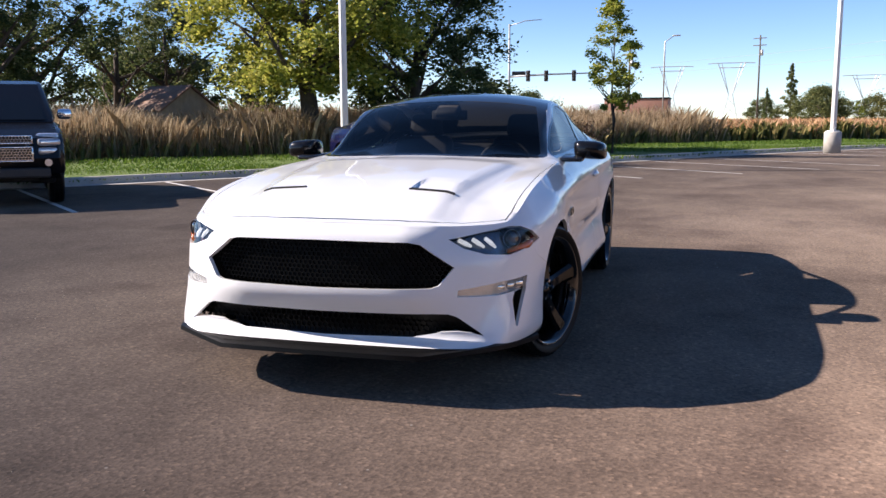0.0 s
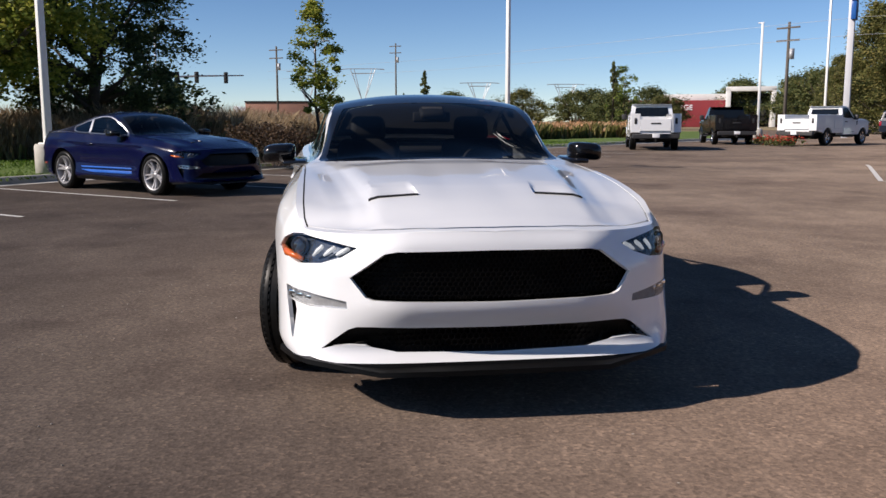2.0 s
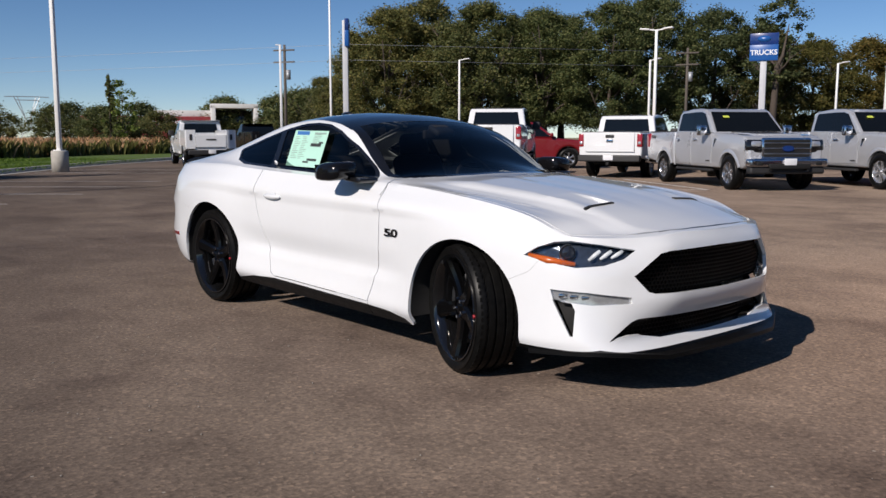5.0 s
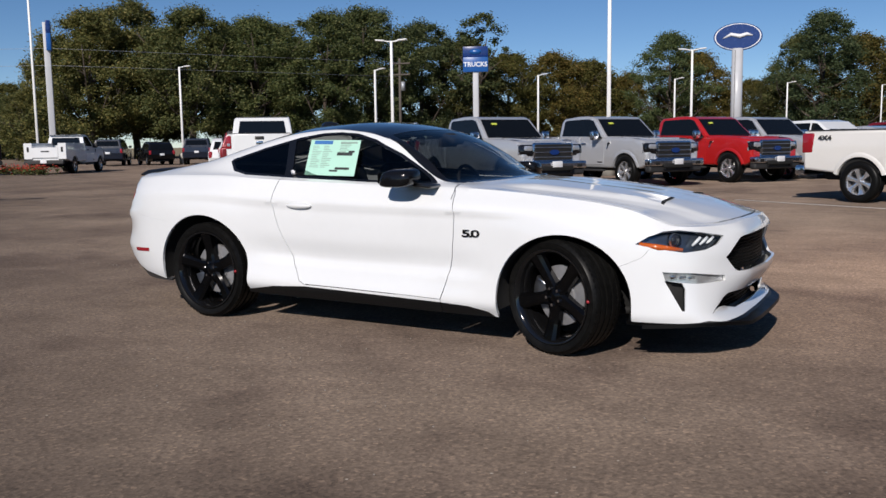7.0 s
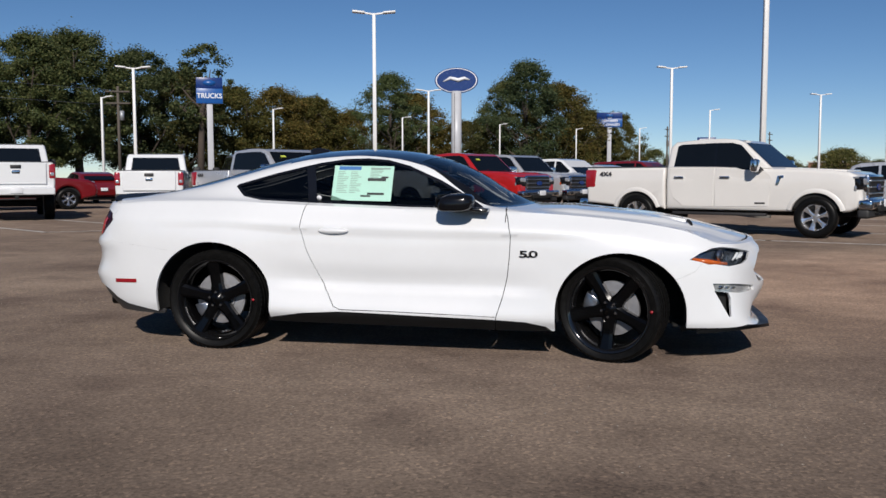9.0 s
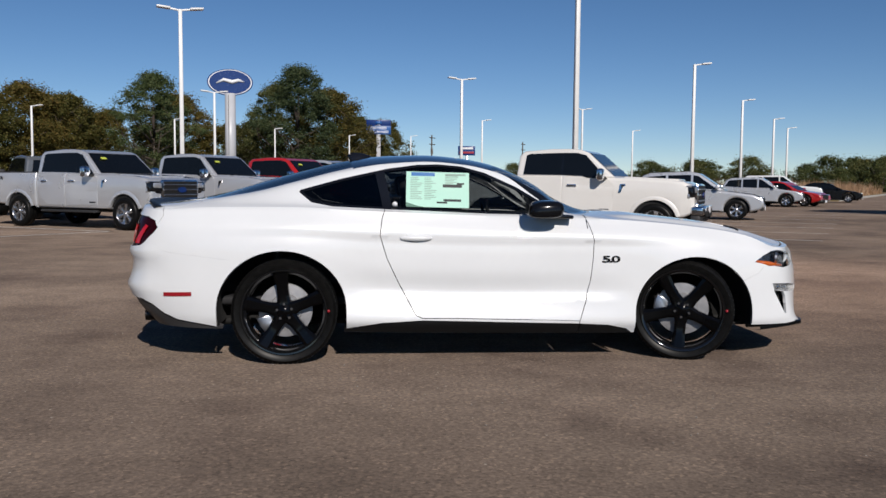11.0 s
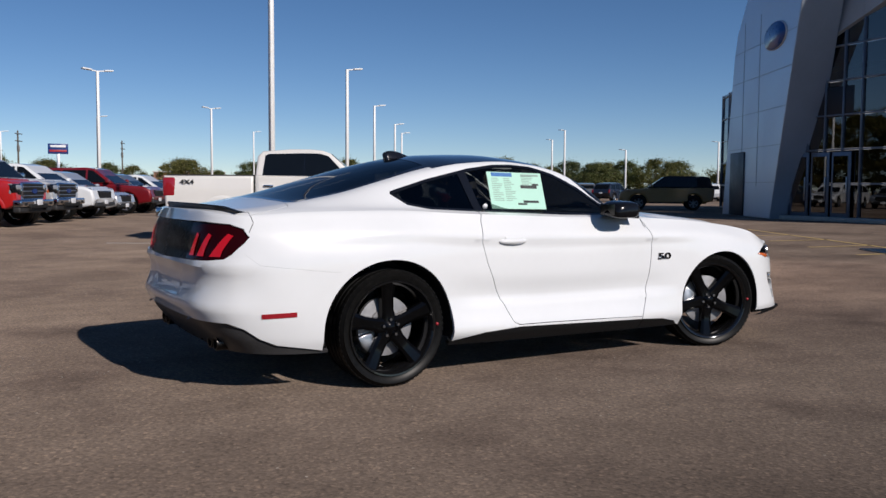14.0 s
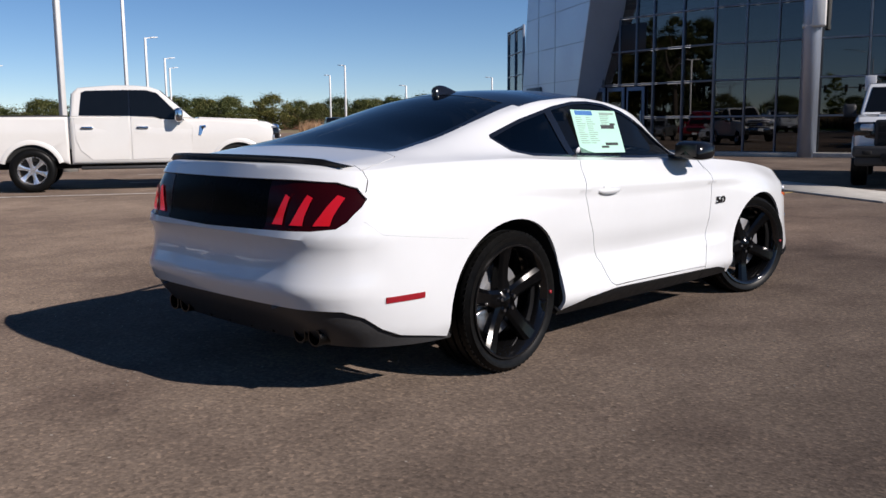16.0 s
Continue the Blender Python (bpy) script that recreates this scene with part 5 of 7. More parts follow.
def utility_pole(x, y, h, turn=0):
    p = thing("utility_pole", "weathered wooden utility pole with crossarms", "utility pole", "utility poles", pose(x, y, 0, 0, 0, turn))
    part("pole", tube([(0, 0, 0), (0, 0, h)], [.17, .12], 8), WOOD_POLE, p)
    for z in (h - .5, h - 1.6):
        part("crossarm", box(2.2, .12, .14, .01, pose(0, -.12, z)), WOOD_POLE, p)
    part("transformer", tube([(.3, .1, h - 3.2), (.3, .1, h - 2.3)], [.22, .22], 10), GALV, p)


for row in ((-145.7, 11.6, 14.3, 60), (-45, 70.6, 9.8, 20), (10.2, 143, 9.3, 60), (30.8, 170.8, 9.6, 60), (-68.5, 40, 9.8, 30), (-120, -7, 11.5, 60)):
    utility_pole(*row)
for k, z in enumerate((9.4, 8.0)):
    w = tube([(-150 + 22 * i, -10 + 12.5 * i + (3 if i > 3 else 0), z + .35 * math.cos(i * 1.3)) for i in range(5)] + [(-45, 70.5, z)], [.013] * 6, 5)
    tagged(part("overhead_wire", w, GALV), "thin overhead wire between utility poles", "wire", kind="structure")


def pylon(x, y, h):
    p = thing("transmission_pylon", "far steel lattice transmission pylon", "pylon", "transmission pylons", pose(x, y, 0, 0, 0, 85))
    legs = bmesh.new()

    def bar(a, b, r=.17):
        t = tube([a, b], [r, r], 4)
        me = bpy.data.meshes.new("tmp")
        t.to_mesh(me)
        t.free()
        legs.from_mesh(me)
        bpy.data.meshes.remove(me)
    waist, arm = h * .45, h * .98
    for s in (1, -1):
        bar((s * 3.4, 0, 0), (s * .8, 0, waist))
        bar((s * .8, 0, waist), (s * 5.6, 0, arm))
        bar((s * .8, 0, waist), (s * 4.0, 0, arm))
        bar((s * 3.0, 0, h * .1), (-s * 2.2, 0, h * .25), .10)
        bar((s * 2.2, 0, h * .25), (-s * 1.2, 0, h * .38), .10)
        bar((s * 5.6, 0, arm), (s * 9.5, 0, arm * .99))
    bar((-5.6, 0, arm), (5.6, 0, arm))
    bar((-5.0, 0, h * .90), (5.0, 0, h * .90), .18)
    part("lattice", legs, GALV, p, smooth=False)


for row in ((-414, -8, 25), (-394, 17, 25), (-418, 74, 20), (-430, 120, 20)):
    pylon(*row)
sg = thing("traffic_signal", "traffic signal mast with a long arm and dark signal heads", "traffic light", "", pose(-88.3, -17.5, 0))
part("mast", tube([(0, 0, 0), (0, 0, 11.2)], [.14, .09], 10), GALV, sg)
part("lamp_arm", tube([(0, 0, 11.0), (-.3, 1.6, 11.5), (-.4, 3.4, 11.6)], [.05, .05, .04], 6), GALV, sg)
part("signal_arm", tube([(0, 0, 5.7), (-.6, 4, 5.9), (-1.2, 8.6, 6.0)], [.11, .09, .06], 8), GALV, sg)
for y in (2.0, 3.9, 6.8):
    hd = part("signal_head", box(.28, .42, 1.15, .05, pose(-.15 * y, y, 5.75)), TRIM_BLACK, sg)
    for k in range(3):
        part("lens", tube([(-.15 * y + .13, y, 6.1 - .34 * k), (-.15 * y + .17, y, 6.1 - .34 * k)], [.11, .11], 10), DEEP_BLACK, hd)
part("street_name_plate", box(.05, 1.5, .4, .02, pose(-.2, 1.0, 6.05)), TRIM_BLACK, sg)
sl = thing("street_lamp", "tall thin street lamp by the far road", "street lamp", "", pose(-92, -1.5, 0))
part("post", tube([(0, 0, 0), (0, 0, 9.2), (.1, 1.0, 9.9)], [.10, .07, .05], 8), GALV, sl)
part("head", box(.3, .8, .14, .05, pose(.1, 1.2, 9.85)), GALV, sl)

# ---------------------------------------------------------------- far buildings
BARN_WALL = plain("weathered_boards", (0.30, 0.27, 0.23), rough=0.9, vary=0.25, scale=2)
BARN_ROOF = plain("rusty_roof", (0.22, 0.13, 0.09), rough=0.8, vary=0.4, scale=2.5)
FAR_RED = plain("red_brick_far", (0.24, 0.028, 0.035), rough=0.8, vary=0.1, scale=.5)
FAR_TAN = plain("tan_wall_far", (0.33, 0.17, 0.12), rough=0.8, vary=0.1, scale=.5)
FAR_WHITE = plain("white_wall_far", (0.62, 0.62, 0.60), rough=0.7, vary=0.06, scale=.5)
barn = thing("barn", "weathered grey barn with a rusty gable roof behind tall grass", "barn", "", pose(-24.8, -18.1, 0, 0, 0, 158) @ Matrix.Diagonal((.42, .48, .70, 1)))
part("wall", prism([(-3.2, 0), (-3.2, 2.2), (0, 3.5), (3.2, 2.2), (3.2, 0)], -2.6, 2.6, .02), BARN_WALL, barn, smooth=False)
for s in (1, -1):
    part("roof", box(3.7, 5.6, .10, .02, pose(s * 1.66, 0, 2.92, 0, s * 22)), BARN_ROOF, barn)
part("door", box(1.2, .06, 1.7, .02, pose(.4, -2.63, .85)), DEEP_BLACK, barn)
rb = thing("brick_building", "low red-brown building far across the field", "building", "", pose(-244, -13, 0, 0, 0, 86))
part("wall", box(17, 8, 6.4, .05, pose(0, 0, 3.2)), FAR_TAN, rb)
part("roof", box(17.4, 8.4, .4, .05, pose(0, 0, 6.6)), DEEP_BLACK, rb)
for k in range(3):
    part("window", box(2.2, .1, 1.5, .02, pose(-5 + 5 * k, 4.05, 3)), DEEP_BLACK, rb)
vb = thing("billboard", "pale tilted panel by the far road", "sign", "", pose(-150, -15, 0, 0, 0, 86))
part("post", tube([(0, 0, 0), (0, 0, 3)], [.15, .15], 8), GALV, vb)
part("panel", box(2.0, .1, 1.2, .02, pose(0, 0, 3.2, 0, 6)), SIGN_WHITE, vb)
cb = thing("college_building", "low red college building with a white portal frame", "building", "", pose(-168, 78, 0, 0, 0, 66))
part("wall", box(26, 9, 5.4, .05, pose(-9, 2.5, 2.7)), FAR_RED, cb)
part("upper_block", box(14, 7, 1.4, .05, pose(-3, 3.5, 6.0)), FAR_WHITE, cb)
for nm, sx, sz, x, z in (("portal_post", .9, 7.6, 3.5, 3.8), ("portal_post", .9, 7.6, 12.0, 3.8), ("portal_lintel", 9.4, .9, 7.75, 7.5)):
    part(nm, box(sx, 6, sz, .05, pose(x, -2, z)), FAR_WHITE, cb)
part("glass_front", box(7.6, .2, 6.6, .02, pose(7.75, .5, 3.4)), GLOSS_BLACK, cb, "dark glass entrance front")
part("side_wing", box(8, 7, 5.2, .05, pose(16.5, 1, 2.6)), FAR_RED, cb)
words("lettering", "COLLEGE", 1.5, SIGN_WHITE, pose(-6.5, -2.06, 3.9, 90), cb, .03, 1.0, .02)
for x, y, w, h, turn in ((150, 185, 26, 4.5, -40), (178, 140, 22, 4.2, -50), (60, 232, 18, 4.5, -15)):
    fb = thing("far_building", "low pale commercial building far behind the trees", "building", "far buildings", pose(x, y, 0, 0, 0, turn))
    part("wall", box(w, 9, h, .05, pose(0, 0, h / 2)), FAR_TAN, fb)
    part("roof", box(w + .6, 9.6, .35, .05, pose(0, 0, h + .17)), FAR_WHITE, fb)
    for k in range(4):
        part("window", box(w * .13, .1, 1.3, .02, pose(w * (-.36 + .24 * k), -4.55, 2)), DEEP_BLACK, fb)

# ---------------------------------------------------------------- dealership
CLAD = plain("aluminium_cladding", (0.43, 0.49, 0.59), rough=0.38, metal=0.55, vary=0.06, scale=.8)
CLAD_JOINT = plain("cladding_joint", (0.30, 0.34, 0.41), rough=0.5, metal=0.3)
CLAD_GREY = plain("grey_metal_panel", (0.46, 0.475, 0.50), rough=0.45, metal=0.3, vary=0.06, scale=.8)
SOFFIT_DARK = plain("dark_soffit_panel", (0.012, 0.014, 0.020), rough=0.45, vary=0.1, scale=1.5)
MULLION = plain("dark_anodised_mullion", (0.17, 0.20, 0.25), rough=0.35, metal=0.5)
SHOW_GLASS = glass("showroom_glass", (0.14, 0.18, 0.24), .01, 2.1)
# room behind the glass: its unlit look is put into this dark colour
SHOW_DARK = plain("dim_showroom", (0.05, 0.055, 0.068), rough=0.7, vary=0.3, scale=.6)


def frame_along(a, b):
    """A pose at a with x towards b and -y outwards."""
    a, b = Vector((*a, 0)), Vector((*b, 0))
    d = (b - a).normalized()
    m = Matrix((d, Vector((0, 0, 1)).cross(d), Vector((0, 0, 1)))).transposed().to_4x4()
    m.translation = a
    return m, (b - a).length


deal = thing("dealership_building", "modern showroom with a slanted metal portal and dark glass front", "building")
# plan of the glass front: portal, entrance, first bend, corner column, far end
A, B, J, K, C, D = (29.3, 22.6), (25.85, 17.15), (25.4, 13.9), (25.0, 11.25), (25.5, 8.05), (29.5, -7.0)
WING_END = (34.0, 26.6)


def curtain_wall(a, b, h0, h1, cols, row_h, skip_door=None):
    """Panes, mullions and transoms between two plan points; the top slopes from h0 to h1."""
    m, L = frame_along(a, b)
    step = L / cols
    for i in range(cols + 1):
        h = h0 + (h1 - h0) * i / cols
        part("mullion", box(.06, .14, h, .008, m @ pose(i * step, -.02, h / 2)), MULLION, deal)
    n = int(max(h0, h1) / row_h)
    for j in range(n + 1):
        z = .12 + j * row_h
        x0 = 0 if h0 > z else L * (z - h0) / (h1 - h0)
        if z < max(h0, h1):
            part("transom", box(L - x0, .10, .055, .008, m @ pose((x0 + L) / 2, -.03, z)), MULLION, deal)
    for i in range(cols):
        for j in range(n + 1):
            z0, z1 = .16 + j * row_h, .12 + (j + 1) * row_h - .04
            xa, xb = i * step + .045, (i + 1) * step - .045
            ta, tb = h0 + (h1 - h0) * xa / L, h0 + (h1 - h0) * xb / L
            if min(ta, tb) < z0 + .1:
                continue
            tilt = random.uniform(-.25, .25), random.uniform(-.25, .25)
            g = prism([(xa, z0), (xa, min(z1, ta)), (xb, min(z1, tb)), (xb, z0)], -.006, .006)
            c = Vector(((xa + xb) / 2, 0, (z0 + z1) / 2))
            g.transform(m @ Matrix.Translation(c) @ pose(0, 0, 0, tilt[0], 0, tilt[1]) @ Matrix.Translation(-c))
            part("pane", g, SHOW_GLASS, deal, smooth=False)


ROW = 1.265
curtain_wall(B, J, 6.0, 7.3, 4, ROW)
curtain_wall(J, K, 7.3, 8.4, 2, ROW)
curtain_wall(K, C, 8.4, 9.6, 3, ROW)
curtain_wall(C, D, 9.6, 10.4, 9, ROW)
for a, b, h0, h1 in ((B, J, 6.0, 7.3), (J, K, 7.3, 8.4), (K, C, 8.4, 9.6), (C, D, 9.6, 10.4)):
    mm, ll = frame_along(a, b)
    band = prism([(0, h0 + .05), (0, h0 + 3.4), (ll, h1 + 3.4), (ll, h1 + .05)], -.12, 1.2, .02)
    band.transform(mm)
    part("parapet", band, CLAD_GREY, deal, smooth=False)
    for k in range(1, int(ll / 1.6) + 1):
        zz = h0 + (h1 - h0) * k * 1.6 / ll
        if k * 1.6 < ll - .2:
            part("panel_joint", box(.03, .01, 3.2, 0, mm @ pose(k * 1.6, -.124, zz + 1.75)), MULLION, deal, smooth=False)
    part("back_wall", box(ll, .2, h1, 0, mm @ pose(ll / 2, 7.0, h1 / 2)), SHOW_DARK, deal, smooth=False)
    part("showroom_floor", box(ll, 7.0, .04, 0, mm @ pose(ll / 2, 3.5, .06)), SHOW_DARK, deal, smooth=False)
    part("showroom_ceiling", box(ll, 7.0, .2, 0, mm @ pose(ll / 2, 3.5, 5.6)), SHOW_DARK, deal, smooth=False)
    for k in range(3):
        q = 1.0 + k * ll / 3.2
        part("ceiling_lamp", tube([tuple(mm @ Vector((q, 1.5, 5.3))), tuple(mm @ Vector((q, 1.5, 5.45)))], [.06, .06], 10), LED_WHITE, deal)
    for k in range(2):
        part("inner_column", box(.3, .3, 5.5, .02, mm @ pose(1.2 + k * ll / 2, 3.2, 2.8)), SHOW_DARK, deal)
    part("plinth", box(ll, .5, .16, .02, mm @ pose(ll / 2, -.30, .08)), CONCRETE, deal)
# entrance soffit, doors and corner column
m, L = frame_along(B, J)
m2, L2 = frame_along(C, D)
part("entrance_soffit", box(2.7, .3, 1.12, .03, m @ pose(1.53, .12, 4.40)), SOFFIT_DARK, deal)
part("wall_lamp", box(.10, .10, .06, .02, m @ pose(.45, -.36, 4.75)), POLE_WHITE, deal, "small white floodlight")
for k in range(3):
    d = part("entrance_door", box(.86, .07, 2.4, .02, m @ pose(.55 + .98 * k, -.10, 1.36)), MULLION, deal)
    part("door_pane", box(.66, .02, 2.1, .01, m @ pose(.55 + .98 * k, -.15, 1.36)), SHOW_GLASS, d, smooth=False)
    part("door_pull", box(.03, .05, .9, .01, m @ pose(.88 + .98 * k, -.19, 1.2)), STEEL, d)
part("corner_column", tube([(C[0] - .35, C[1] - .1, 0), (C[0] - .35, C[1] - .1, 9.8)], [.30, .30], 24), CLAD, deal, "round metal column")
part("wall_lamp", box(.42, .42, 1.9, .05, pose(C[0] - .60, C[1] - .40, 5.18, 0, 0, 20)), POLE_WHITE, deal, "white wall-mounted lamp box")
part("lamp_bracket", tube([(C[0] - .60, C[1] - .30, 4.30), (C[0] - .55, C[1] + .12, 4.28)], [.06, .09], 10), POLE_WHITE, deal)
# slanted metal portal
m3, L3 = frame_along(A, B)
SLAB = [(0, 0), (1.2, 7.0), (1.6, 8.0), (3.3, 9.8), (5.6, 11.2), (L3 + 3.9, 12.2), (L3 + 2.2, 7.2), (L3 - .15, 0)]
por = prism(SLAB, -.75, .75, .03)
por.transform(m3)
part("portal_slab", por, CLAD, deal, "slanted aluminium portal slab", smooth=False)
for z in (1.45, 2.9, 4.35, 5.8, 7.1):
    k0, k1 = z / 7.0 * 1.2, L3 - .15 + 2.35 * z / 7.2
    part("panel_joint", box(k1 - k0 - .1, .01, .025, 0, m3 @ pose((k0 + k1) / 2, -.755, z)), CLAD_JOINT, deal, smooth=False)
for k in (2.6, 4.6):
    part("panel_joint", box(.025, .01, 7.0, 0, m3 @ pose(k, -.755, 4.8)), CLAD_JOINT, deal, smooth=False)
for nm, k, y, mt in (("emblem_rim", 1.06, -.77, SIGN_WHITE), ("emblem", 1.0, -.79, SIGN_MID)):
    em = lathe([(0, -.02), (1, -.02), (1, .04), (0, .04)], 36)
    em.transform(m3 @ Matrix.Translation((L3 - .1, y, 7.15)) @ Matrix.Diagonal((1.15 * k, 1, .52 * k, 1)))
    part(nm, em, mt, deal, "blue oval emblem")
part("portal_door", box(1.9, .08, 2.75, .02, m3 @ pose(2.1, -.76, 1.40)), SOFFIT_DARK, deal, "dark side door")
# low wing to the other side
m4, L4 = frame_along((38.6, 32.0), WING_END)
part("wing", box(L4, 8, 7.0, .05, m4 @ pose(L4 / 2 + 1.0, 5.2, 3.5)), CLAD_GREY, deal)
m5, L5 = frame_along(WING_END, A)
part("link_wall", box(L5, 1.0, 6.6, .05, m5 @ pose(L5 / 2, 1.6, 3.3)), CLAD_GREY, deal)
curtain_wall((37.2, 30.6), (34.6, 27.4), 6.6, 6.6, 2, ROW)
sn = thing("parking_sign", "small white sign on a thin post by the glass front", "sign", "", m2 @ pose(1.9, -1.6, 0))
part("post", tube([(0, 0, 0), (0, 0, 2.6)], [.03, .03], 8), GALV, sn)
part("plate", box(.32, .02, .46, .01, pose(0, -.03, 2.35)), SIGN_WHITE, sn)

# ---------------------------------------------------------------- trees
def leaf_mesh(name, centres, radii, per, size, material, parent, rng, flat=.35):
    """A crown of single leaves gathered in clumps."""
    c = np.repeat(np.array(centres), per, axis=0)
    r = np.repeat(np.array(radii), per)
    n = len(c)
    d = rng.normal(size=(n, 3))
    d /= np.linalg.norm(d, axis=1)[:, None]
    p = c + d * (r * np.abs(rng.normal(.62, .36, n)))[:, None] * np.array([1, 1, .8])
    a = rng.normal(size=(n, 3))
    a[:, 2] *= flat
    a /= np.linalg.norm(a, axis=1)[:, None]
    b = np.cross(a, d + rng.normal(size=(n, 3)) * .5)
    b /= np.linalg.norm(b, axis=1)[:, None] + 1e-9
    s = (size * rng.uniform(.6, 1.3, n))[:, None]
    v = np.stack([p - a * s * .5, p + b * s * .28, p + a * s * .5, p - b * s * .28], 1).reshape(-1, 3)
    me = bpy.data.meshes.new(name)
    me.from_pydata(v.tolist(), [], np.arange(n * 4).reshape(-1, 4).tolist())
    me.materials.append(material)
    ob = new(name, me)
    ob.parent = parent
    return ob


def tree(label, height, spread, trunk_h, material, seed, clumps=60, per=60, size=.3, stem=.22, lean=.0, limbs=7, open_=1.0, group="trees", top=1.0):
    rng = np.random.default_rng(seed)
    t = thing("tree", label, "tree", group)
    bms, centres, radii = [], [], []
    tip = Vector((lean, lean * .5, height * .8))
    stem_pts = [Vector((0, 0, -.1)), Vector((lean * .2, .05, trunk_h * .6)), Vector((lean * .4, -.05, trunk_h)), Vector((lean * .8, 0, height * .6)), tip]
    bms.append(tube(stem_pts, [stem * 1.35, stem, stem * .85, stem * .45, stem * .12], 9))
    for k in range(limbs):
        a = 2 * math.pi * k / limbs + rng.uniform(-.4, .4)
        z0 = trunk_h * rng.uniform(.75, 1.0) + (height * .45 - trunk_h * .5) * rng.uniform(0, 1) * (k % 2)
        reach = spread * rng.uniform(.55, .85)
        z1 = min(height * .85, z0 + reach * rng.uniform(.5, 1.2))
        p0 = Vector((lean * .4, 0, z0))
        p2 = Vector((reach * math.cos(a), reach * math.sin(a), z1))
        p1 = p0.lerp(p2, .5) + Vector((0, 0, -.08 * reach))
        bms.append(tube([p0, p1, p2], [stem * .45, stem * .28, stem * .08], 6))
        for j in range(2):
            q = p1.lerp(p2, rng.uniform(.2, .8))
            e = q + Vector((rng.normal() * .25 * spread, rng.normal() * .25 * spread, rng.uniform(.1, .35) * spread))
            bms.append(tube([q, e], [stem * .16, stem * .05], 5))
    part("trunk", joined(*bms), BARK, t)
    low = trunk_h * .85
    while len(centres) < clumps:
        z = rng.uniform(low, height)
        k = (z - low) / (height - low)
        prof = math.sin(math.pi * min(1, (k * .86 + .12))) ** .6 * (1 - .25 * k * top)
        a, r = rng.uniform(0, 2 * math.pi), spread * prof * math.sqrt(rng.uniform(.12, 1)) * (1 + .22 * math.sin(3 * rng.uniform(0, 6.28)))
        centres.append((r * math.cos(a) + lean * k, r * math.sin(a), z))
        radii.append(spread * rng.uniform(.11, .30) * open_)
    leaf_mesh("crown", centres, radii, per, size, material, t, rng)
    return t


def conifer(label, height, spread, seed):
    rng = np.random.default_rng(seed)
    t = thing("tree", label, "tree", "trees")
    part("trunk", tube([(0, 0, 0), (0, 0, height)], [.2, .03], 8), BARK, t)
    cs, rs = [], []
    for k in range(46):
        z = height * (.1 + .88 * k / 46)
        r = spread * (1 - z / height) * rng.uniform(.3, 1)
        a = rng.uniform(0, 6.28)
        cs.append((r * math.cos(a), r * math.sin(a), z))
        rs.append(spread * .28 * (1.15 - z / height))
    leaf_mesh("crown", cs, rs, 45, .45, LEAF_DEEP, t, rng, .8)
    return t


def place(master, spots, first=True):
    """Copies of a tree at (x, y, turn, size, height factor); the master takes the first."""
    for k, (x, y, turn, s, sz) in enumerate(spots):
        m = pose(x, y, 0, 0, 0, turn)
        ob = master if k == 0 else copy_thing(master, m)
        ob.matrix_basis = m @ Matrix.Diagonal((s, s, s * sz, 1))


# trees behind the lawn
near1 = tree("broad yellow-green tree with a thick forked trunk", 8.8, 4.2, 2.7, LEAF_BRIGHT, 3, 160, 380, .17, .31, .3, 12, .86)
near1.matrix_basis = pose(-22.4, -11.2, 0, 0, 0, 20)
near2 = tree("dark green spreading tree with drooping branches", 7.0, 3.5, 1.9, LEAF_DEEP, 5, 130, 300, .14, .24, .2, 12, .80)
near2.matrix_basis = pose(-25.6, -8.4, 0, 0, 0, 70)
dark1 = tree("dense dark oak behind the tall grass", 8.2, 3.3, 1.9, LEAF_DEEP, 8, 110, 260, .15, .34, 0, 10, .84)
place(dark1, [(-23.6, -23.4, 0, 1, 1), (-19.2, -22.6, 130, .95, 1), (-31.5, -22.6, 60, .9, .92)])
bare = tree("thin half-bare tree with dark twisted limbs", 6.6, 2.6, 1.6, LEAF_DEEP, 13, 26, 60, .2, .24, .3, 10, .9)
place(bare, [(-28.6, -23.2, 30, 1, 1), (-36, -19.6, 150, .8, .8)])
bushes = tree("leafy dark shrub at the field's edge", 3.6, 2.4, .5, LEAF_DEEP, 21, 60, 60, .22, .12, 0, 7)
place(bushes, [(-39.5, -29.6, 0, 1.3, 1.1), (-34.7, -20.4, 90, 1.1, 1.1), (-29.3, -7.2, 40, 1.0, .9), (-33, -24.5, 200, 1.2, 1.2)])
sap = tree("slender young tree with sparse bright leaves on the lawn", 4.9, 1.05, 1.8, LEAF_YOUNG, 31, 54, 150, .11, .055, 0, 14, 1.0, top=2.2)
sap.matrix_basis = pose(-22.9, -.9, .05, 0, 0, 0)

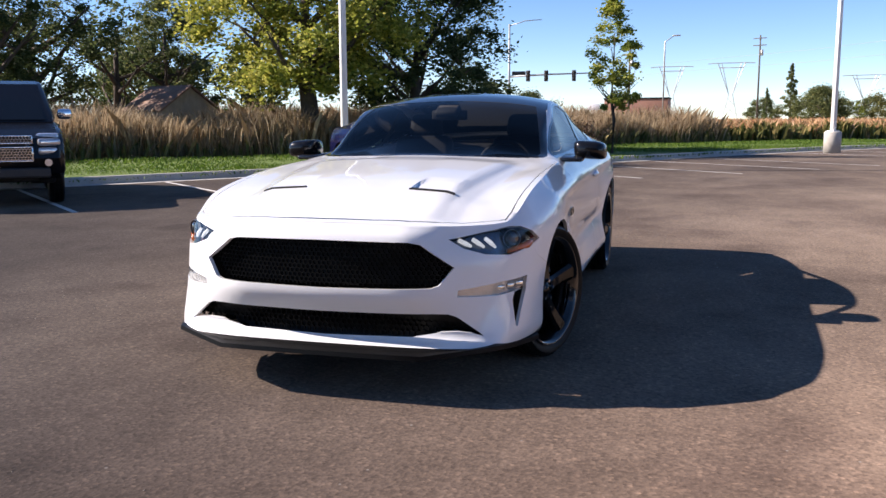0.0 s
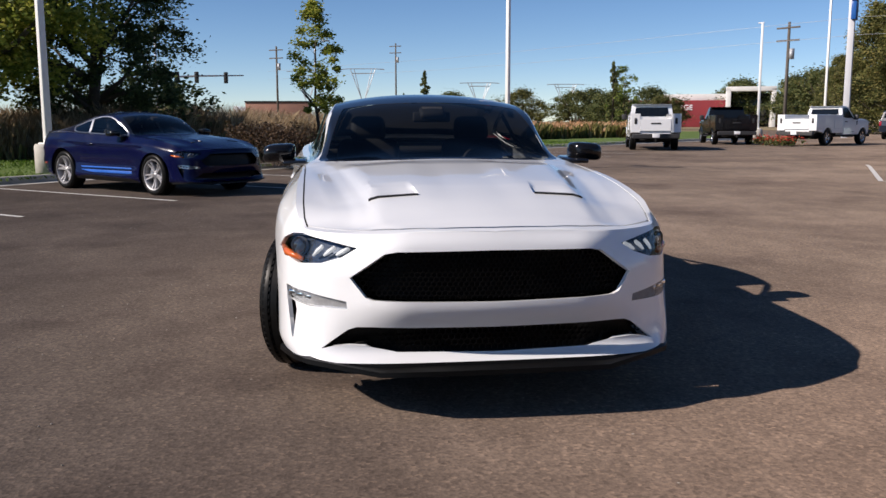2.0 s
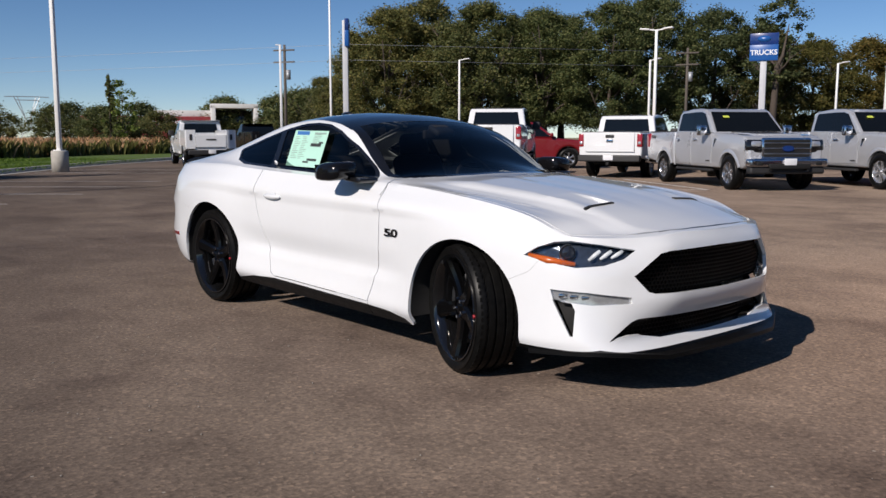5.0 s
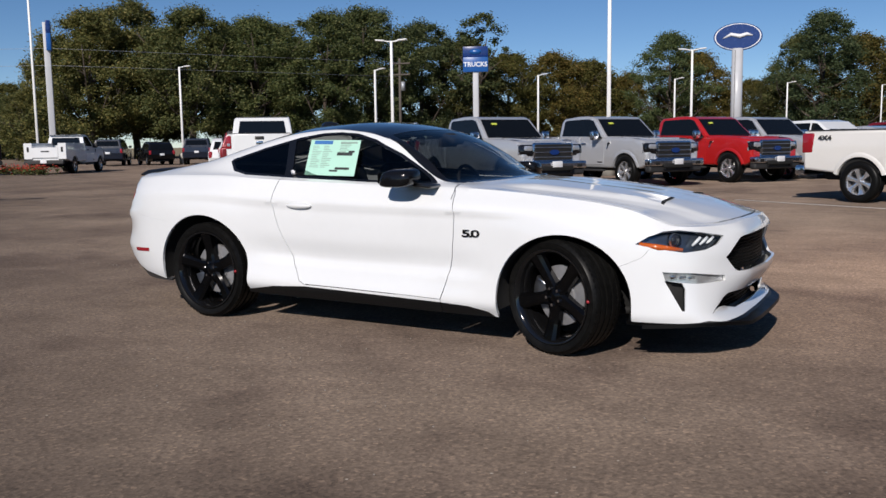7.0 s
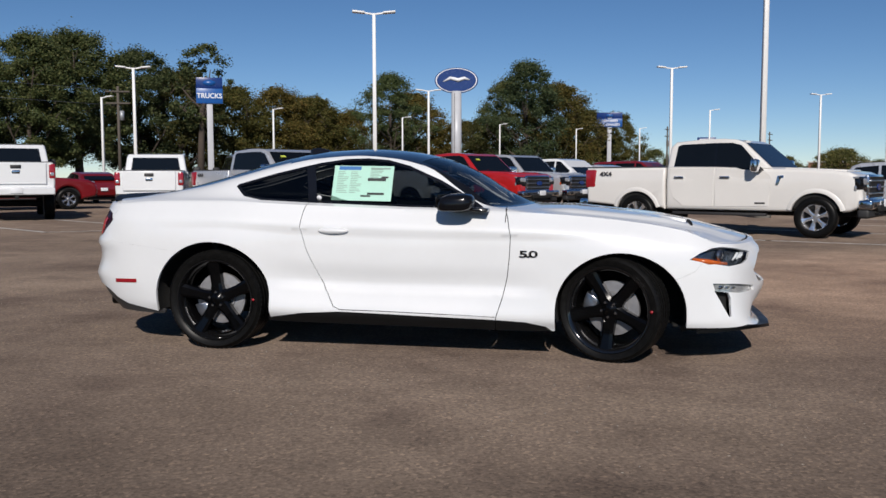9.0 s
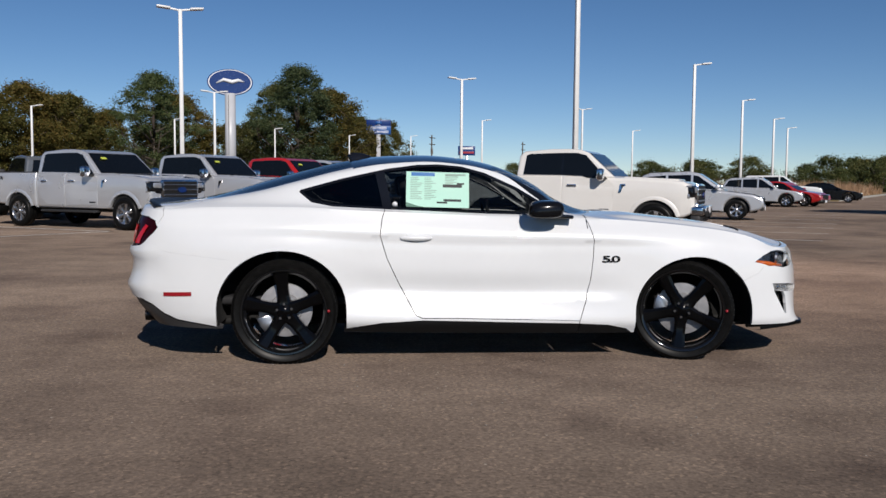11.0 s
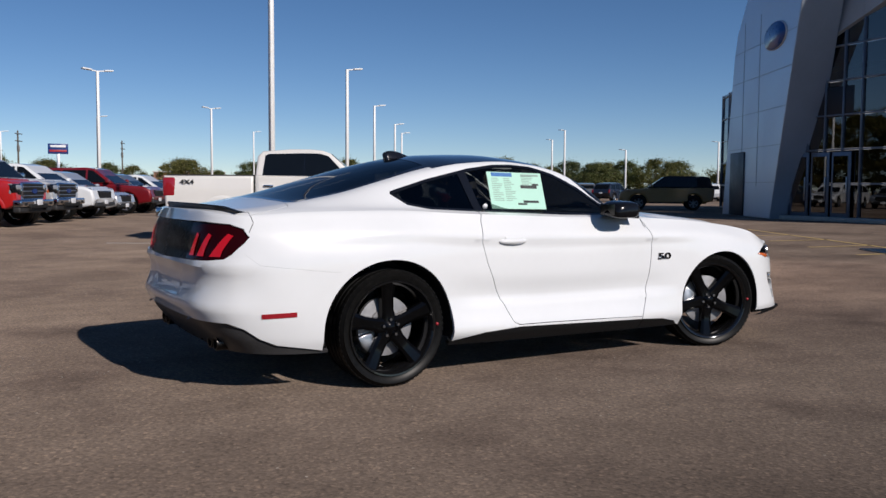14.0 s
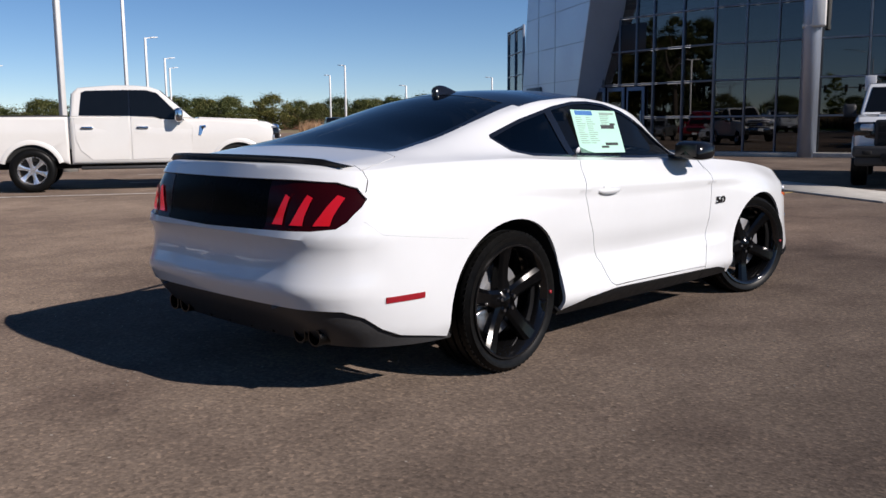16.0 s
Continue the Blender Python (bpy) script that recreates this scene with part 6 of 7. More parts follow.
# tree line beyond the car park
oak1 = tree("tall broad oak in the tree line with olive leaves", 15.5, 7.0, 3.8, LEAF_DARK, 41, 230, 350, .25, .40, .4, 12, .72)
oak2 = tree("tall dense oak in the tree line with dull green leaves", 15.5, 6.4, 3.0, LEAF_DARK, 43, 220, 350, .25, .36, -.4, 12, .72)
oak3 = tree("rounded autumn-tinged tree in the tree line", 12.0, 6.0, 2.0, leafy("autumn_leaves", (0.06, 0.062, 0.016), (0.125, 0.118, 0.035), (0.20, 0.15, 0.05)), 47, 190, 290, .25, .30, 0, 10, .74)
LINE1 = [(-104, 67.5, 9.5), (-80, 54, 7.5), (-75, 57, 14.9), (-75.6, 63.7, 16.8), (-66.6, 63.2, 15.3), (-69.6, 74, 15.4), (-69.3, 80, 15.6), (-57.2, 74, 15.4), (-55.4, 80, 16.3), (-52.6, 87, 15.4), (-86, 56, 7), (-90, 66, 14), (-62, 69, 14.5), (-80, 72, 15)]
place(oak1, [(x, y, 37 * k, h / 15.5, 1.0) for k, (x, y, h) in enumerate(LINE1[0::2])])
place(oak2, [(x, y, 53 * k, h / 15.5, 1.0) for k, (x, y, h) in enumerate(LINE1[1::2])])
LINE2 = [(-44.7, 95.6, 12), (-41, 101.6, 12.3), (-37.5, 105, 11.4), (-41, 116, 11.2), (-35, 113, 10.2), (-26.4, 115, 12.6), (-15.5, 112, 9), (-6, 111, 13), (-2.3, 128, 10.8), (1.9, 133, 10.6), (-20, 120, 9), (-30, 122, 9), (-49, 92, 13.5)]
place(oak3, [(x, y, 71 * k, h / 12.0, 1.0) for k, (x, y, h) in enumerate(LINE2)])
tall = tree("tall airy poplar standing above the tree line", 16, 3.4, 8.5, LEAF_DARK, 53, 50, 120, .32, .34, 1.2, 8, .95)
tall.matrix_basis = pose(-42.9, 83, 0, 0, 0, 0)
elm = tree("big open-crowned elm behind the signs", 15.4, 6.3, 3.0, leafy("elm_leaves", (0.05, 0.075, 0.03), (0.115, 0.145, 0.06), (0.18, 0.19, 0.085)), 59, 120, 300, .25, .4, 0, 12, .85)
place(elm, [(-9.4, 106, 0, 1, 1), (-27, 104.9, 120, .92, 1), (-12.5, 111, 200, .85, 1.05)])
shrub = tree("low round far tree on the horizon", 8.6, 6.6, .6, LEAF_DARK, 61, 80, 190, .38, .25, 0, 6, 1.05)
FAR = [(10, 183, 8), (56, 217, 9), (26, 242, 9), (61, 246, 10), (104, 186, 9.4), (114, 192, 9.4), (115, 180, 9.4), (117, 166, 9.6), (134, 178, 8.6), (136, 165, 9.2), (128, 146, 8), (139, 149, 9), (144, 144, 9.4), (151, 144, 9), (82, 210, 9), (104, 164, 8.4), (92, 200, 9.6), (74, 222, 8.8), (40, 236, 8), (133, 154, 8), (156, 132, 9), (163, 124, 9), (124, 158, 7),
       (-142.6, 20.5, 7.1), (-160, 36.8, 8.6), (-138, 41, 7.4), (-108, 37.4, 6), (-125, 49, 7.5), (-168.6, 85, 11.5), (-183, 91, 11.6), (-171, 98, 12), (-190, 60, 10), (-163, 23.7, 7.9), (-191, 37, 6.7), (-174, 14.8, 5.9), (-132, -23, 6.5), (-150, -32, 7), (-110, 45, 5.5), (-160, 55, 8), (-70, 48, 6), (-98, 62, 9), (-115, 70, 10), (-128, 80, 11)]
FAR += [(18 + 9.5 * k, 252 - 4.4 * k - .22 * k * k, 7.4 + 1.5 * math.sin(k * 2.1)) for k in range(17)]
place(shrub, [(x, y, 47 * k, h / 8.6 * .92, .86) for k, (x, y, h) in enumerate(FAR)])
con = conifer("dark pointed conifer in the far field", 10.2, 2.6, 67)
place(con, [(-150, 17, 0, 1, 1), (-152, 13.5, 90, .62, 1), (-89, 31, 60, .7, 1.1)])
young = tree("small yellow-leaved tree by the far kerb", 6.2, 1.9, 1.4, LEAF_BRIGHT, 71, 40, 40, .26, .1, 0, 8)
place(young, [(-88.7, 32.2, 0, 1.1, 1.05), (-142, 26, 70, .7, .8)])


# ---------------------------------------------------------------- tall dry grass and weeds
def blades(name, label, d0, d1, s0, s1, count, h0, h1, width, material, seed, base_z=.0):
    rng = np.random.default_rng(seed)
    line = smooth_line(KERB, 400)
    s = rng.uniform(s0, s1, count) * 399
    i = s.astype(int)
    tan = np.gradient(line, axis=0)
    tan /= np.linalg.norm(tan, axis=1)[:, None]
    nrm = np.stack([-tan[:, 1], tan[:, 0]], 1) * out_sign
    d = d0 + (d1 - d0) * rng.uniform(0, 1, count) ** 1.6
    p = line[i] + nrm[i] * d[:, None] + rng.normal(size=(count, 2)) * .25
    h = rng.uniform(h0, h1, count) * (1 + .25 * np.sin(p[:, 0] * .9) * np.cos(p[:, 1] * .7))
    a = rng.uniform(0, 6.28, count)
    w = width * rng.uniform(.6, 1.4, count)
    dx, dy = np.cos(a) * w, np.sin(a) * w
    bend = rng.normal(size=(count, 2)) * .30 * h[:, None]
    z0 = np.full(count, base_z)
    v = np.stack([np.stack([p[:, 0] - dx * .5, p[:, 1] - dy * .5, z0], 1), np.stack([p[:, 0] + dx * .5, p[:, 1] + dy * .5, z0], 1),
                  np.stack([p[:, 0] + bend[:, 0] * .5 + dx * .9, p[:, 1] + bend[:, 1] * .5 + dy * .9, h * .75], 1),
                  np.stack([p[:, 0] + bend[:, 0], p[:, 1] + bend[:, 1], h], 1),
                  np.stack([p[:, 0] + bend[:, 0] * .5 - dx * .9, p[:, 1] + bend[:, 1] * .5 - dy * .9, h * .75], 1)], 1).reshape(-1, 3)
    me = bpy.data.meshes.new(name)
    me.from_pydata(v.tolist(), [], np.arange(count * 5).reshape(-1, 5).tolist())
    me.materials.append(material)
    tagged(new(name, me), label, "grass", kind="stuff")


blades("tall_dry_grass", "tall straw-coloured dry grass behind the lawn", 9.0, 22, .28, .56, 150000, .5, 1.7, .011, STRAW, 81)
blades("green_weeds", "low green weeds at the edge of the tall grass", 8.8, 11, .28, .56, 5000, .3, .75, .06, WEED, 82)
blades("field_grass", "pale dry field grass beyond the lawn", 9.5, 60, .50, 1.0, 45000, .5, 1.1, .06, STRAW, 83)
blades("field_weeds", "green and brown weeds along the lawn's far edge", 9.0, 13, .52, 1.0, 11000, .5, 1.0, .09, WEED, 84)
blades("lawn_grass", "short mown grass blades on the lawn", .2, 9.4, .28, .62, 45000, .135, .165, .02, TURF, 85, .08)



def verge(label, a, b, c, d, count, seed):
    """A raised dry-grass verge with a pale kerb along its first side."""
    bm = bmesh.new()
    lo = [bm.verts.new((x, y, 0)) for x, y in (a, b, c, d)]
    hi = [bm.verts.new((x, y, .16)) for x, y in (a, b, c, d)]
    bm.faces.new(hi)
    for i in range(4):
        bm.faces.new((lo[i], lo[(i + 1) % 4], hi[(i + 1) % 4], hi[i]))
    bmesh.ops.recalc_face_normals(bm, faces=bm.faces[:])
    tagged(part("verge", bm, FIELD, smooth=False), label, "verge", kind="structure")
    dx, dy = b[0] - a[0], b[1] - a[1]
    n = math.hypot(dx, dy)
    kerb = box(n, .2, .19, .02, pose((a[0] + b[0]) / 2, (a[1] + b[1]) / 2, .095, 0, 0, math.degrees(math.atan2(dy, dx))))
    tagged(part("verge_kerb", kerb, CONCRETE), "pale kerb beside the exit road", "kerb", kind="structure")
    rng = np.random.default_rng(seed)
    u, w = rng.uniform(0, 1, (2, count, 1))
    w = .06 + .94 * w
    p = (np.array(a) * (1 - u) + np.array(b) * u) * (1 - w) + (np.array(d) * (1 - u) + np.array(c) * u) * w
    h = rng.uniform(.5, 1.7, count) * (.6 + .5 * np.sin(p[:, 0] * .6) ** 2)
    t = rng.uniform(0, 6.28, count)
    off = np.stack([np.cos(t), np.sin(t)], 1) * .05
    tip = p + rng.normal(size=(count, 2)) * .25
    z0 = np.full((count, 1), .15)
    v = np.stack([np.hstack([p - off, z0]), np.hstack([p + off, z0]), np.hstack([tip, (h + .15)[:, None]])], 1).reshape(-1, 3)
    me = bpy.data.meshes.new("verge_grass")
    me.from_pydata(v.tolist(), [], np.arange(count * 3).reshape(-1, 3).tolist())
    me.materials.append(STRAW)
    tagged(new("verge_grass", me), "tall pale dry grass on the verge", "grass", kind="stuff")


verge("dry grass verge beside the exit road", (35.6, 58.4), (73, 111.7), (58, 118), (27, 64), 9000, 91)
verge("narrow dry grass verge across the exit road", (48.2, 66.3), (80.4, 106.8), (90, 101), (61, 73), 7000, 92)


def dead_bush(x, y, seed):
    """A heap of bare arching twigs with a few brown leaves."""
    rng = random.Random(seed)
    t = thing("dead_bush", "brown leafless twiggy bush at the lawn's edge", "bush", "", pose(x, y, .10))
    twigs, tips = [], []
    for k in range(120):
        a, h, reach = rng.uniform(0, 6.28), rng.uniform(.35, 1.05), rng.uniform(.3, 1.15)
        p0 = Vector((rng.gauss(0, .3), rng.gauss(0, .22), 0))
        p2 = p0 + Vector((reach * math.cos(a), .7 * reach * math.sin(a), h))
        p1 = p0.lerp(p2, .5) + Vector((0, 0, .22 * h))
        twigs.append(tube([p0, p1, p2], [.014, .009, .004], 4, False))
        tips += [tuple(p1), tuple(p1.lerp(p2, .5)), tuple(p2)]
    part("twigs", joined(*twigs), BARK, t)
    leaf_mesh("dead_leaves", tips, [.16] * len(tips), 9, .08, leafy("dead_leaves", (0.022, 0.014, 0.008), (0.055, 0.034, 0.018), (0.11, 0.07, 0.04), 0.15), t, np.random.default_rng(seed))


def flower_bed(x, y):
    """Low red-flowering border."""
    t = thing("flower_bed", "low bed of red flowers by the far kerb", "flower bed", "", pose(x, y, 0))
    rng = np.random.default_rng(17)
    spots = [(rng.uniform(-1.6, 1.6), rng.uniform(-.7, .7), .22) for _ in range(40)]
    leaf_mesh("foliage", spots, [.3] * 40, 40, .12, WEED, t, rng)
    leaf_mesh("blossoms", [(a, b, c + .12) for a, b, c in spots], [.28] * 40, 18, .10, leafy("red_petals", (0.30, 0.02, 0.02), (0.48, 0.05, 0.04), (0.55, 0.12, 0.08), 0.3), t, rng)


flower_bed(-34.9, 21.4)
def gravel(count, seed):
    """Loose pale stones strewn in drifts over the asphalt."""
    rng = np.random.default_rng(seed)
    mid = np.stack([rng.uniform(-6, 9, 26), rng.uniform(-9.5, 7, 26)], 1)
    k = rng.integers(0, 26, count)
    p = mid[k] + rng.normal(size=(count, 2)) * np.array([.75, .4])
    r = rng.uniform(.002, .0065, count)
    unit = np.array([(1, 0, 0), (0, 1, 0), (-1, 0, 0), (0, -1, 0), (0, 0, .8), (0, 0, -.8)])
    v = np.concatenate([p, (r * .6)[:, None]], 1)[:, None, :] + unit[None] * r[:, None, None] * rng.uniform(.7, 1.3, (count, 6, 1))
    f = np.array([(0, 1, 4), (1, 2, 4), (2, 3, 4), (3, 0, 4), (1, 0, 5), (2, 1, 5), (3, 2, 5), (0, 3, 5)])
    me = bpy.data.meshes.new("gravel")
    me.from_pydata(v.reshape(-1, 3).tolist(), [], (f[None] + 6 * np.arange(count)[:, None, None]).reshape(-1, 3).tolist())
    me.materials.append(PEBBLE)
    tagged(new("gravel", me), "loose pale gravel scattered on the asphalt", "gravel", kind="stuff")


gravel(1500, 23)
dead_bush(-17.3, -1.7, 5)
dead_bush(-18.6, -2.6, 6)

# ---------------------------------------------------------------- other vehicles
SMOKED = plain("smoked_glass", (0.005, 0.006, 0.007), rough=0.04, coat=0.0, vary=0.1, spec=0.35)
WHEEL_BANK = {}


def fleet_wheel(parent, x, y, r, half, material):
    """A lighter wheel whose meshes are shared by all of its kind."""
    key = (round(r, 3), material.name)
    w = new("wheel", None)
    w.empty_display_size = .1
    w.parent = parent
    w.matrix_basis = pose(x, y, r, 0, 23 * x, 0 if y < 0 else 180)
    if key not in WHEEL_BANK:
        h, rr = half, r * .64
        tyre = lathe([(rr - .01, -h * .8), (rr + .02, -h * .96), ((r + rr) / 2, -h), (r - .03, -h * .93), (r - .004, -h * .75), (r, -h * .4), (r - .008, -h * .36), (r - .008, -h * .28), (r, -h * .24), (r, h * .24), (r - .008, h * .3), (r, h * .4), (r - .01, h * .8), (r - .05, h), (rr, h * .8)], 40)
        rim = lathe([(rr - .015, h * .6), (rr - .03, -h * .3), (rr - .02, -h * .7), (rr, -h * .86), (rr + .008, -h * .8)], 32)
        sp = bmesh.new()
        for k in range(6):
            a = 2 * math.pi * k / 6
            t = bmesh.new()
            sec = [[t.verts.new((q, y0, zz)) for y0, zz in ((-h * .25, -wd * 1.1), (-h * dp, -wd), (-h * dp - .008, 0), (-h * dp, wd), (-h * .25, wd * 1.1))] for q, wd, dp in ((.04, .030, .66), (rr * .5, .030, .66), (rr * .8, .042, .72), (rr - .01, .062, .80))]
            for s0, s1 in zip(sec, sec[1:]):
                for q in range(5):
                    t.faces.new((s0[q], s0[(q + 1) % 5], s1[(q + 1) % 5], s1[q]))
            bmesh.ops.recalc_face_normals(t, faces=t.faces[:])
            t.transform(Matrix.Rotation(a, 4, "Y"))
            me = bpy.data.meshes.new("tmp")
            t.to_mesh(me)
            t.free()
            sp.from_mesh(me)
            bpy.data.meshes.remove(me)
        hub = lathe([(.001, -h * .78), (.04, -h * .78), (.06, -h * .62), (.085, -h * .5), (.085, 0)], 20)
        disc = lathe([(.001, .0), (rr - .03, .0)], 24)
        made = []
        for nm, b, mt in (("tyre", tyre, TYRE), ("rim", rim, material), ("spokes", sp, material), ("hub_cap", hub, material), ("brake_shield", disc, EXHAUST)):
            made.append((nm, sharp(part(nm, b, mt, w), 45).data))
        WHEEL_BANK[key] = made
    else:
        for nm, me in WHEEL_BANK[key]:
            o = new(nm, me)
            o.parent = w
    return w


def with_arches(top, zb, ax_f, ax_r, r, ra):
    """A side outline whose lower edge runs at zb and jumps over both wheels. top runs from the rear to the front."""
    pts = list(top)
    for ax in (ax_f, ax_r):
        a0 = math.asin(max(-1, min(1, (zb - r) / ra)))
        n = 12
        for k in range(n + 1):
            a = a0 + (math.pi - 2 * a0) * k / n
            pts.append((ax + ra * math.cos(a), r + ra * math.sin(a)))
    return pts


def cabin(poly, w, belt, k, bevel=.05):
    """The upper cab: a side outline whose width shrinks above the belt."""
    bm = prism(poly, -w, w)
    for v in bm.verts:
        v.co.y *= 1 - k * max(0, v.co.z - belt)
    bmesh.ops.bevel(bm, geom=[e for e in bm.edges if abs(e.verts[0].co.y - e.verts[1].co.y) < .35 * w], offset=bevel, segments=3, profile=.6, affect="EDGES", clamp_overlap=True)
    return bm


def side_plate(poly, s, yfun, proud, thick=.012):
    bm = bmesh.new()
    a = [bm.verts.new((x, s * (yfun(z) + proud), z)) for x, z in poly]
    b = [bm.verts.new((x, s * (yfun(z) + proud - thick), z)) for x, z in poly]
    n = len(poly)
    bm.faces.new(a)
    bm.faces.new(b[::-1])
    for i in range(n):
        bm.faces.new((a[i], b[i], b[(i + 1) % n], a[(i + 1) % n]))
    bmesh.ops.recalc_face_normals(bm, faces=bm.faces[:])
    return bm


def cross_plate(p0, p1, y0, y1, proud=.006):
    """A pane across the car between two side points."""
    d = Vector((p1[0] - p0[0], 0, p1[1] - p0[1])).normalized()
    n = Vector((d.z, 0, -d.x))
    if n.x * (1 if p0[0] > p1[0] else -1) < 0:
        n = -n
    bm = bmesh.new()
    pts = [Vector((p0[0], -y0, p0[1])), Vector((p0[0], y0, p0[1])), Vector((p1[0], y1, p1[1])), Vector((p1[0], -y1, p1[1]))]
    a = [bm.verts.new(p + n * proud) for p in pts]
    b = [bm.verts.new(p - n * .01) for p in pts]
    bm.faces.new(a)
    bm.faces.new(b[::-1])
    for i in range(4):
        bm.faces.new((a[i], b[i], b[(i + 1) % 4], a[(i + 1) % 4]))
    bmesh.ops.recalc_face_normals(bm, faces=bm.faces[:])
    return bm


def pickup(x, y, heading, paint_mat, label, lift=0.0, r=.40, rims=None, short_cab=False, service=False, chrome=True, lettered=True, sticker=False):
    rims = rims or ALLOY
    v = thing("pickup_truck", label, "pickup truck", "parked pickup trucks", pose(x, y, 0, 0, 0, heading))
    ax, w, dz = 1.845, .985, lift
    wx = pose(0, 0, dz)
    cab_r = -1.17 if not short_cab else -.30
    wind = 1.02

    def add(nm, bm, mt, parent=v, lab="", sm=True, crisp=35):
        bm.transform(wx)
        o = part(nm, bm, mt, parent, lab, sm)
        return sharp(o, crisp) if sm else o
    rl = r - dz
    ra = r * 1.22

    def wide(xx, z):
        """Half width of the body side: bulging at the shoulder, drawn in towards the sill, the belt and the nose."""
        side = np.interp(z, (.45, .62, .80, 1.02, 1.12, 1.24, 1.40), (.950, .972, .984, .990, .985, .968, .945))
        nose = np.interp(xx, (-3.1, -2.7, 1.9, 2.35, 2.60, 2.75), (.975, 1.0, 1.0, .985, .945, .88))
        return float(side * nose)

    def sided(poly, bevel):
        """A side outline made into a body whose flanks follow wide()."""
        bm = prism(poly, -w, w, bevel, 3)
        for z in (.60, .80, .95, 1.04, 1.12, 1.22):
            bmesh.ops.bisect_plane(bm, geom=bm.verts[:] + bm.edges[:] + bm.faces[:], dist=1e-4, plane_co=(0, 0, z), plane_no=(0, 0, 1))
        for q in (1.9, 2.2, 2.4, 2.55):
            bmesh.ops.bisect_plane(bm, geom=bm.verts[:] + bm.edges[:] + bm.faces[:], dist=1e-4, plane_co=(q, 0, 0), plane_no=(1, 0, 0))
        for vv in bm.verts:
            vv.co.y *= wide(vv.co.x, vv.co.z) / w
        return bm
    # nose and doors below the belt
    lower = with_arches([(cab_r, .50), (cab_r, 1.38), (.4, 1.36), (wind, 1.335), (1.35, 1.335), (2.05, 1.305), (2.42, 1.265), (2.58, 1.19), (2.64, 1.10), (2.66, .80), (2.62, .60), (2.45, .52)], .50, ax, -9, rl, ra)
    lower = [q for q in lower if q[0] > cab_r - .1]
    add("cab_body", sided(lower, .06), paint_mat)
    add("bonnet_bulge", box(1.15, 1.16, .05, .022, pose(1.72, 0, 1.315, 0, 2.6)), paint_mat)
    house = [(cab_r, 1.36), (cab_r + .05, 1.80), (cab_r + .16, 1.905), (-.4, 1.955), (.0, 1.955), (.26, 1.93), (.42, 1.87), (wind, 1.33)]
    add("cab_roof", cabin(house, w - .045, 1.36, .17, .06), paint_mat)
    yf2 = lambda z: (w - .045) * (1 - .17 * max(0, z - 1.36)) + (.012 if z < 1.36 else 0)
    wd = lambda z: wide(0, z)
    for s in (1, -1):
        if short_cab:
            panes = [[(-.20, 1.40), (-.16, 1.82), (.20, 1.85), (.36, 1.80), (.86, 1.31), (.45, 1.34)]]
            doors = [[(-.20, .56), (-.22, 1.36), (.86, 1.34), (.98, 1.25), (.96, .58)]]
        else:
            panes = [[(-1.00, 1.41), (-.94, 1.80), (-.86, 1.835), (-.15, 1.855), (-.15, 1.40)], [(-.11, 1.40), (-.11, 1.855), (.20, 1.85), (.36, 1.80), (.86, 1.30), (.42, 1.335), (.30, 1.385)]]
            doors = [[(-1.08, .95), (-1.10, 1.355), (-.15, 1.355), (-.15, .58), (-.80, .58), (-1.00, .75)], [(-.11, .58), (-.11, 1.355), (.86, 1.30), (1.0, 1.20), (.96, .60)]]
            add("pillar_trim", side_plate([(-.16, 1.39), (-.16, 1.858), (-.10, 1.858), (-.10, 1.39)], s, yf2, .006), GLOSS_BLACK, sm=False)
        for pp, dd in zip(panes, doors):
            # finer uprights, so that the door follows the curved flank
            seg = []
            for (xa, za), (xb, zb) in zip(dd, dd[1:] + dd[:1]):
                n = max(1, int(abs(zb - za) / .09))
                seg += [(xa + (xb - xa) * q / n, za + (zb - za) * q / n) for q in range(n)]
            db = side_plate(seg, s, wd, .008, .03)
            d = add("door", db, paint_mat, crisp=50)
            add("door_handle", box(.21, .035, .045, .012, pose(dd[0][0] + .20, s * (wide(0, 1.17) + .022), 1.17)), CHROME if chrome else TRIM_BLACK, d)
            add("window_surround", side_plate([(q[0] + (.014 if q[0] > sum(v_[0] for v_ in pp) / len(pp) else -.014), q[1] + (.014 if q[1] > 1.6 else -.014)) for q in pp], s, yf2, .006), GLOSS_BLACK, d, sm=False)
            add("door_window", side_plate(pp, s, yf2, .010), SMOKED, d, sm=False)
        mir = add("door_mirror", box(.15, .24, .26, .055, pose(.74, s * (w + .15), 1.40), 3), CHROME if chrome else TRIM_BLACK)
        add("mirror_arm", box(.08, .18, .05, .015, pose(.79, s * (w + .01), 1.31)), TRIM_BLACK, mir)
        head = add("headlight", joined(box(.34, .30, .26, .05, pose(2.50, s * .785, 1.04, 0, -6, s * 13)), box(.10, .34, .30, .03, pose(2.60, s * .72, 1.03, 0, -6, s * 10))), GLOSS_BLACK, lab="dark headlight housing")
        add("headlight_lens", box(.14, .24, .14, .035, pose(2.62, s * .735, 1.08, 0, -6, s * 13)), LAMP_CLEAR, head, lab="clear headlight")
        add("light_bar", box(.20, .03, .04, .01, pose(2.50, s * .930, 1.16, 0, -4, s * 13)), LAMP_CLEAR, head)
        add("marker", box(.13, .03, .10, .012, pose(2.50, s * .930, .96, 0, 0, s * 13)), AMBER if not lettered else LAMP_CLEAR, head)
        add("running_board", box(1.95 if not short_cab else 1.0, .12, .06, .02, pose(-.05 if not short_cab else .4, s * .93, .43)), TRIM_BLACK)
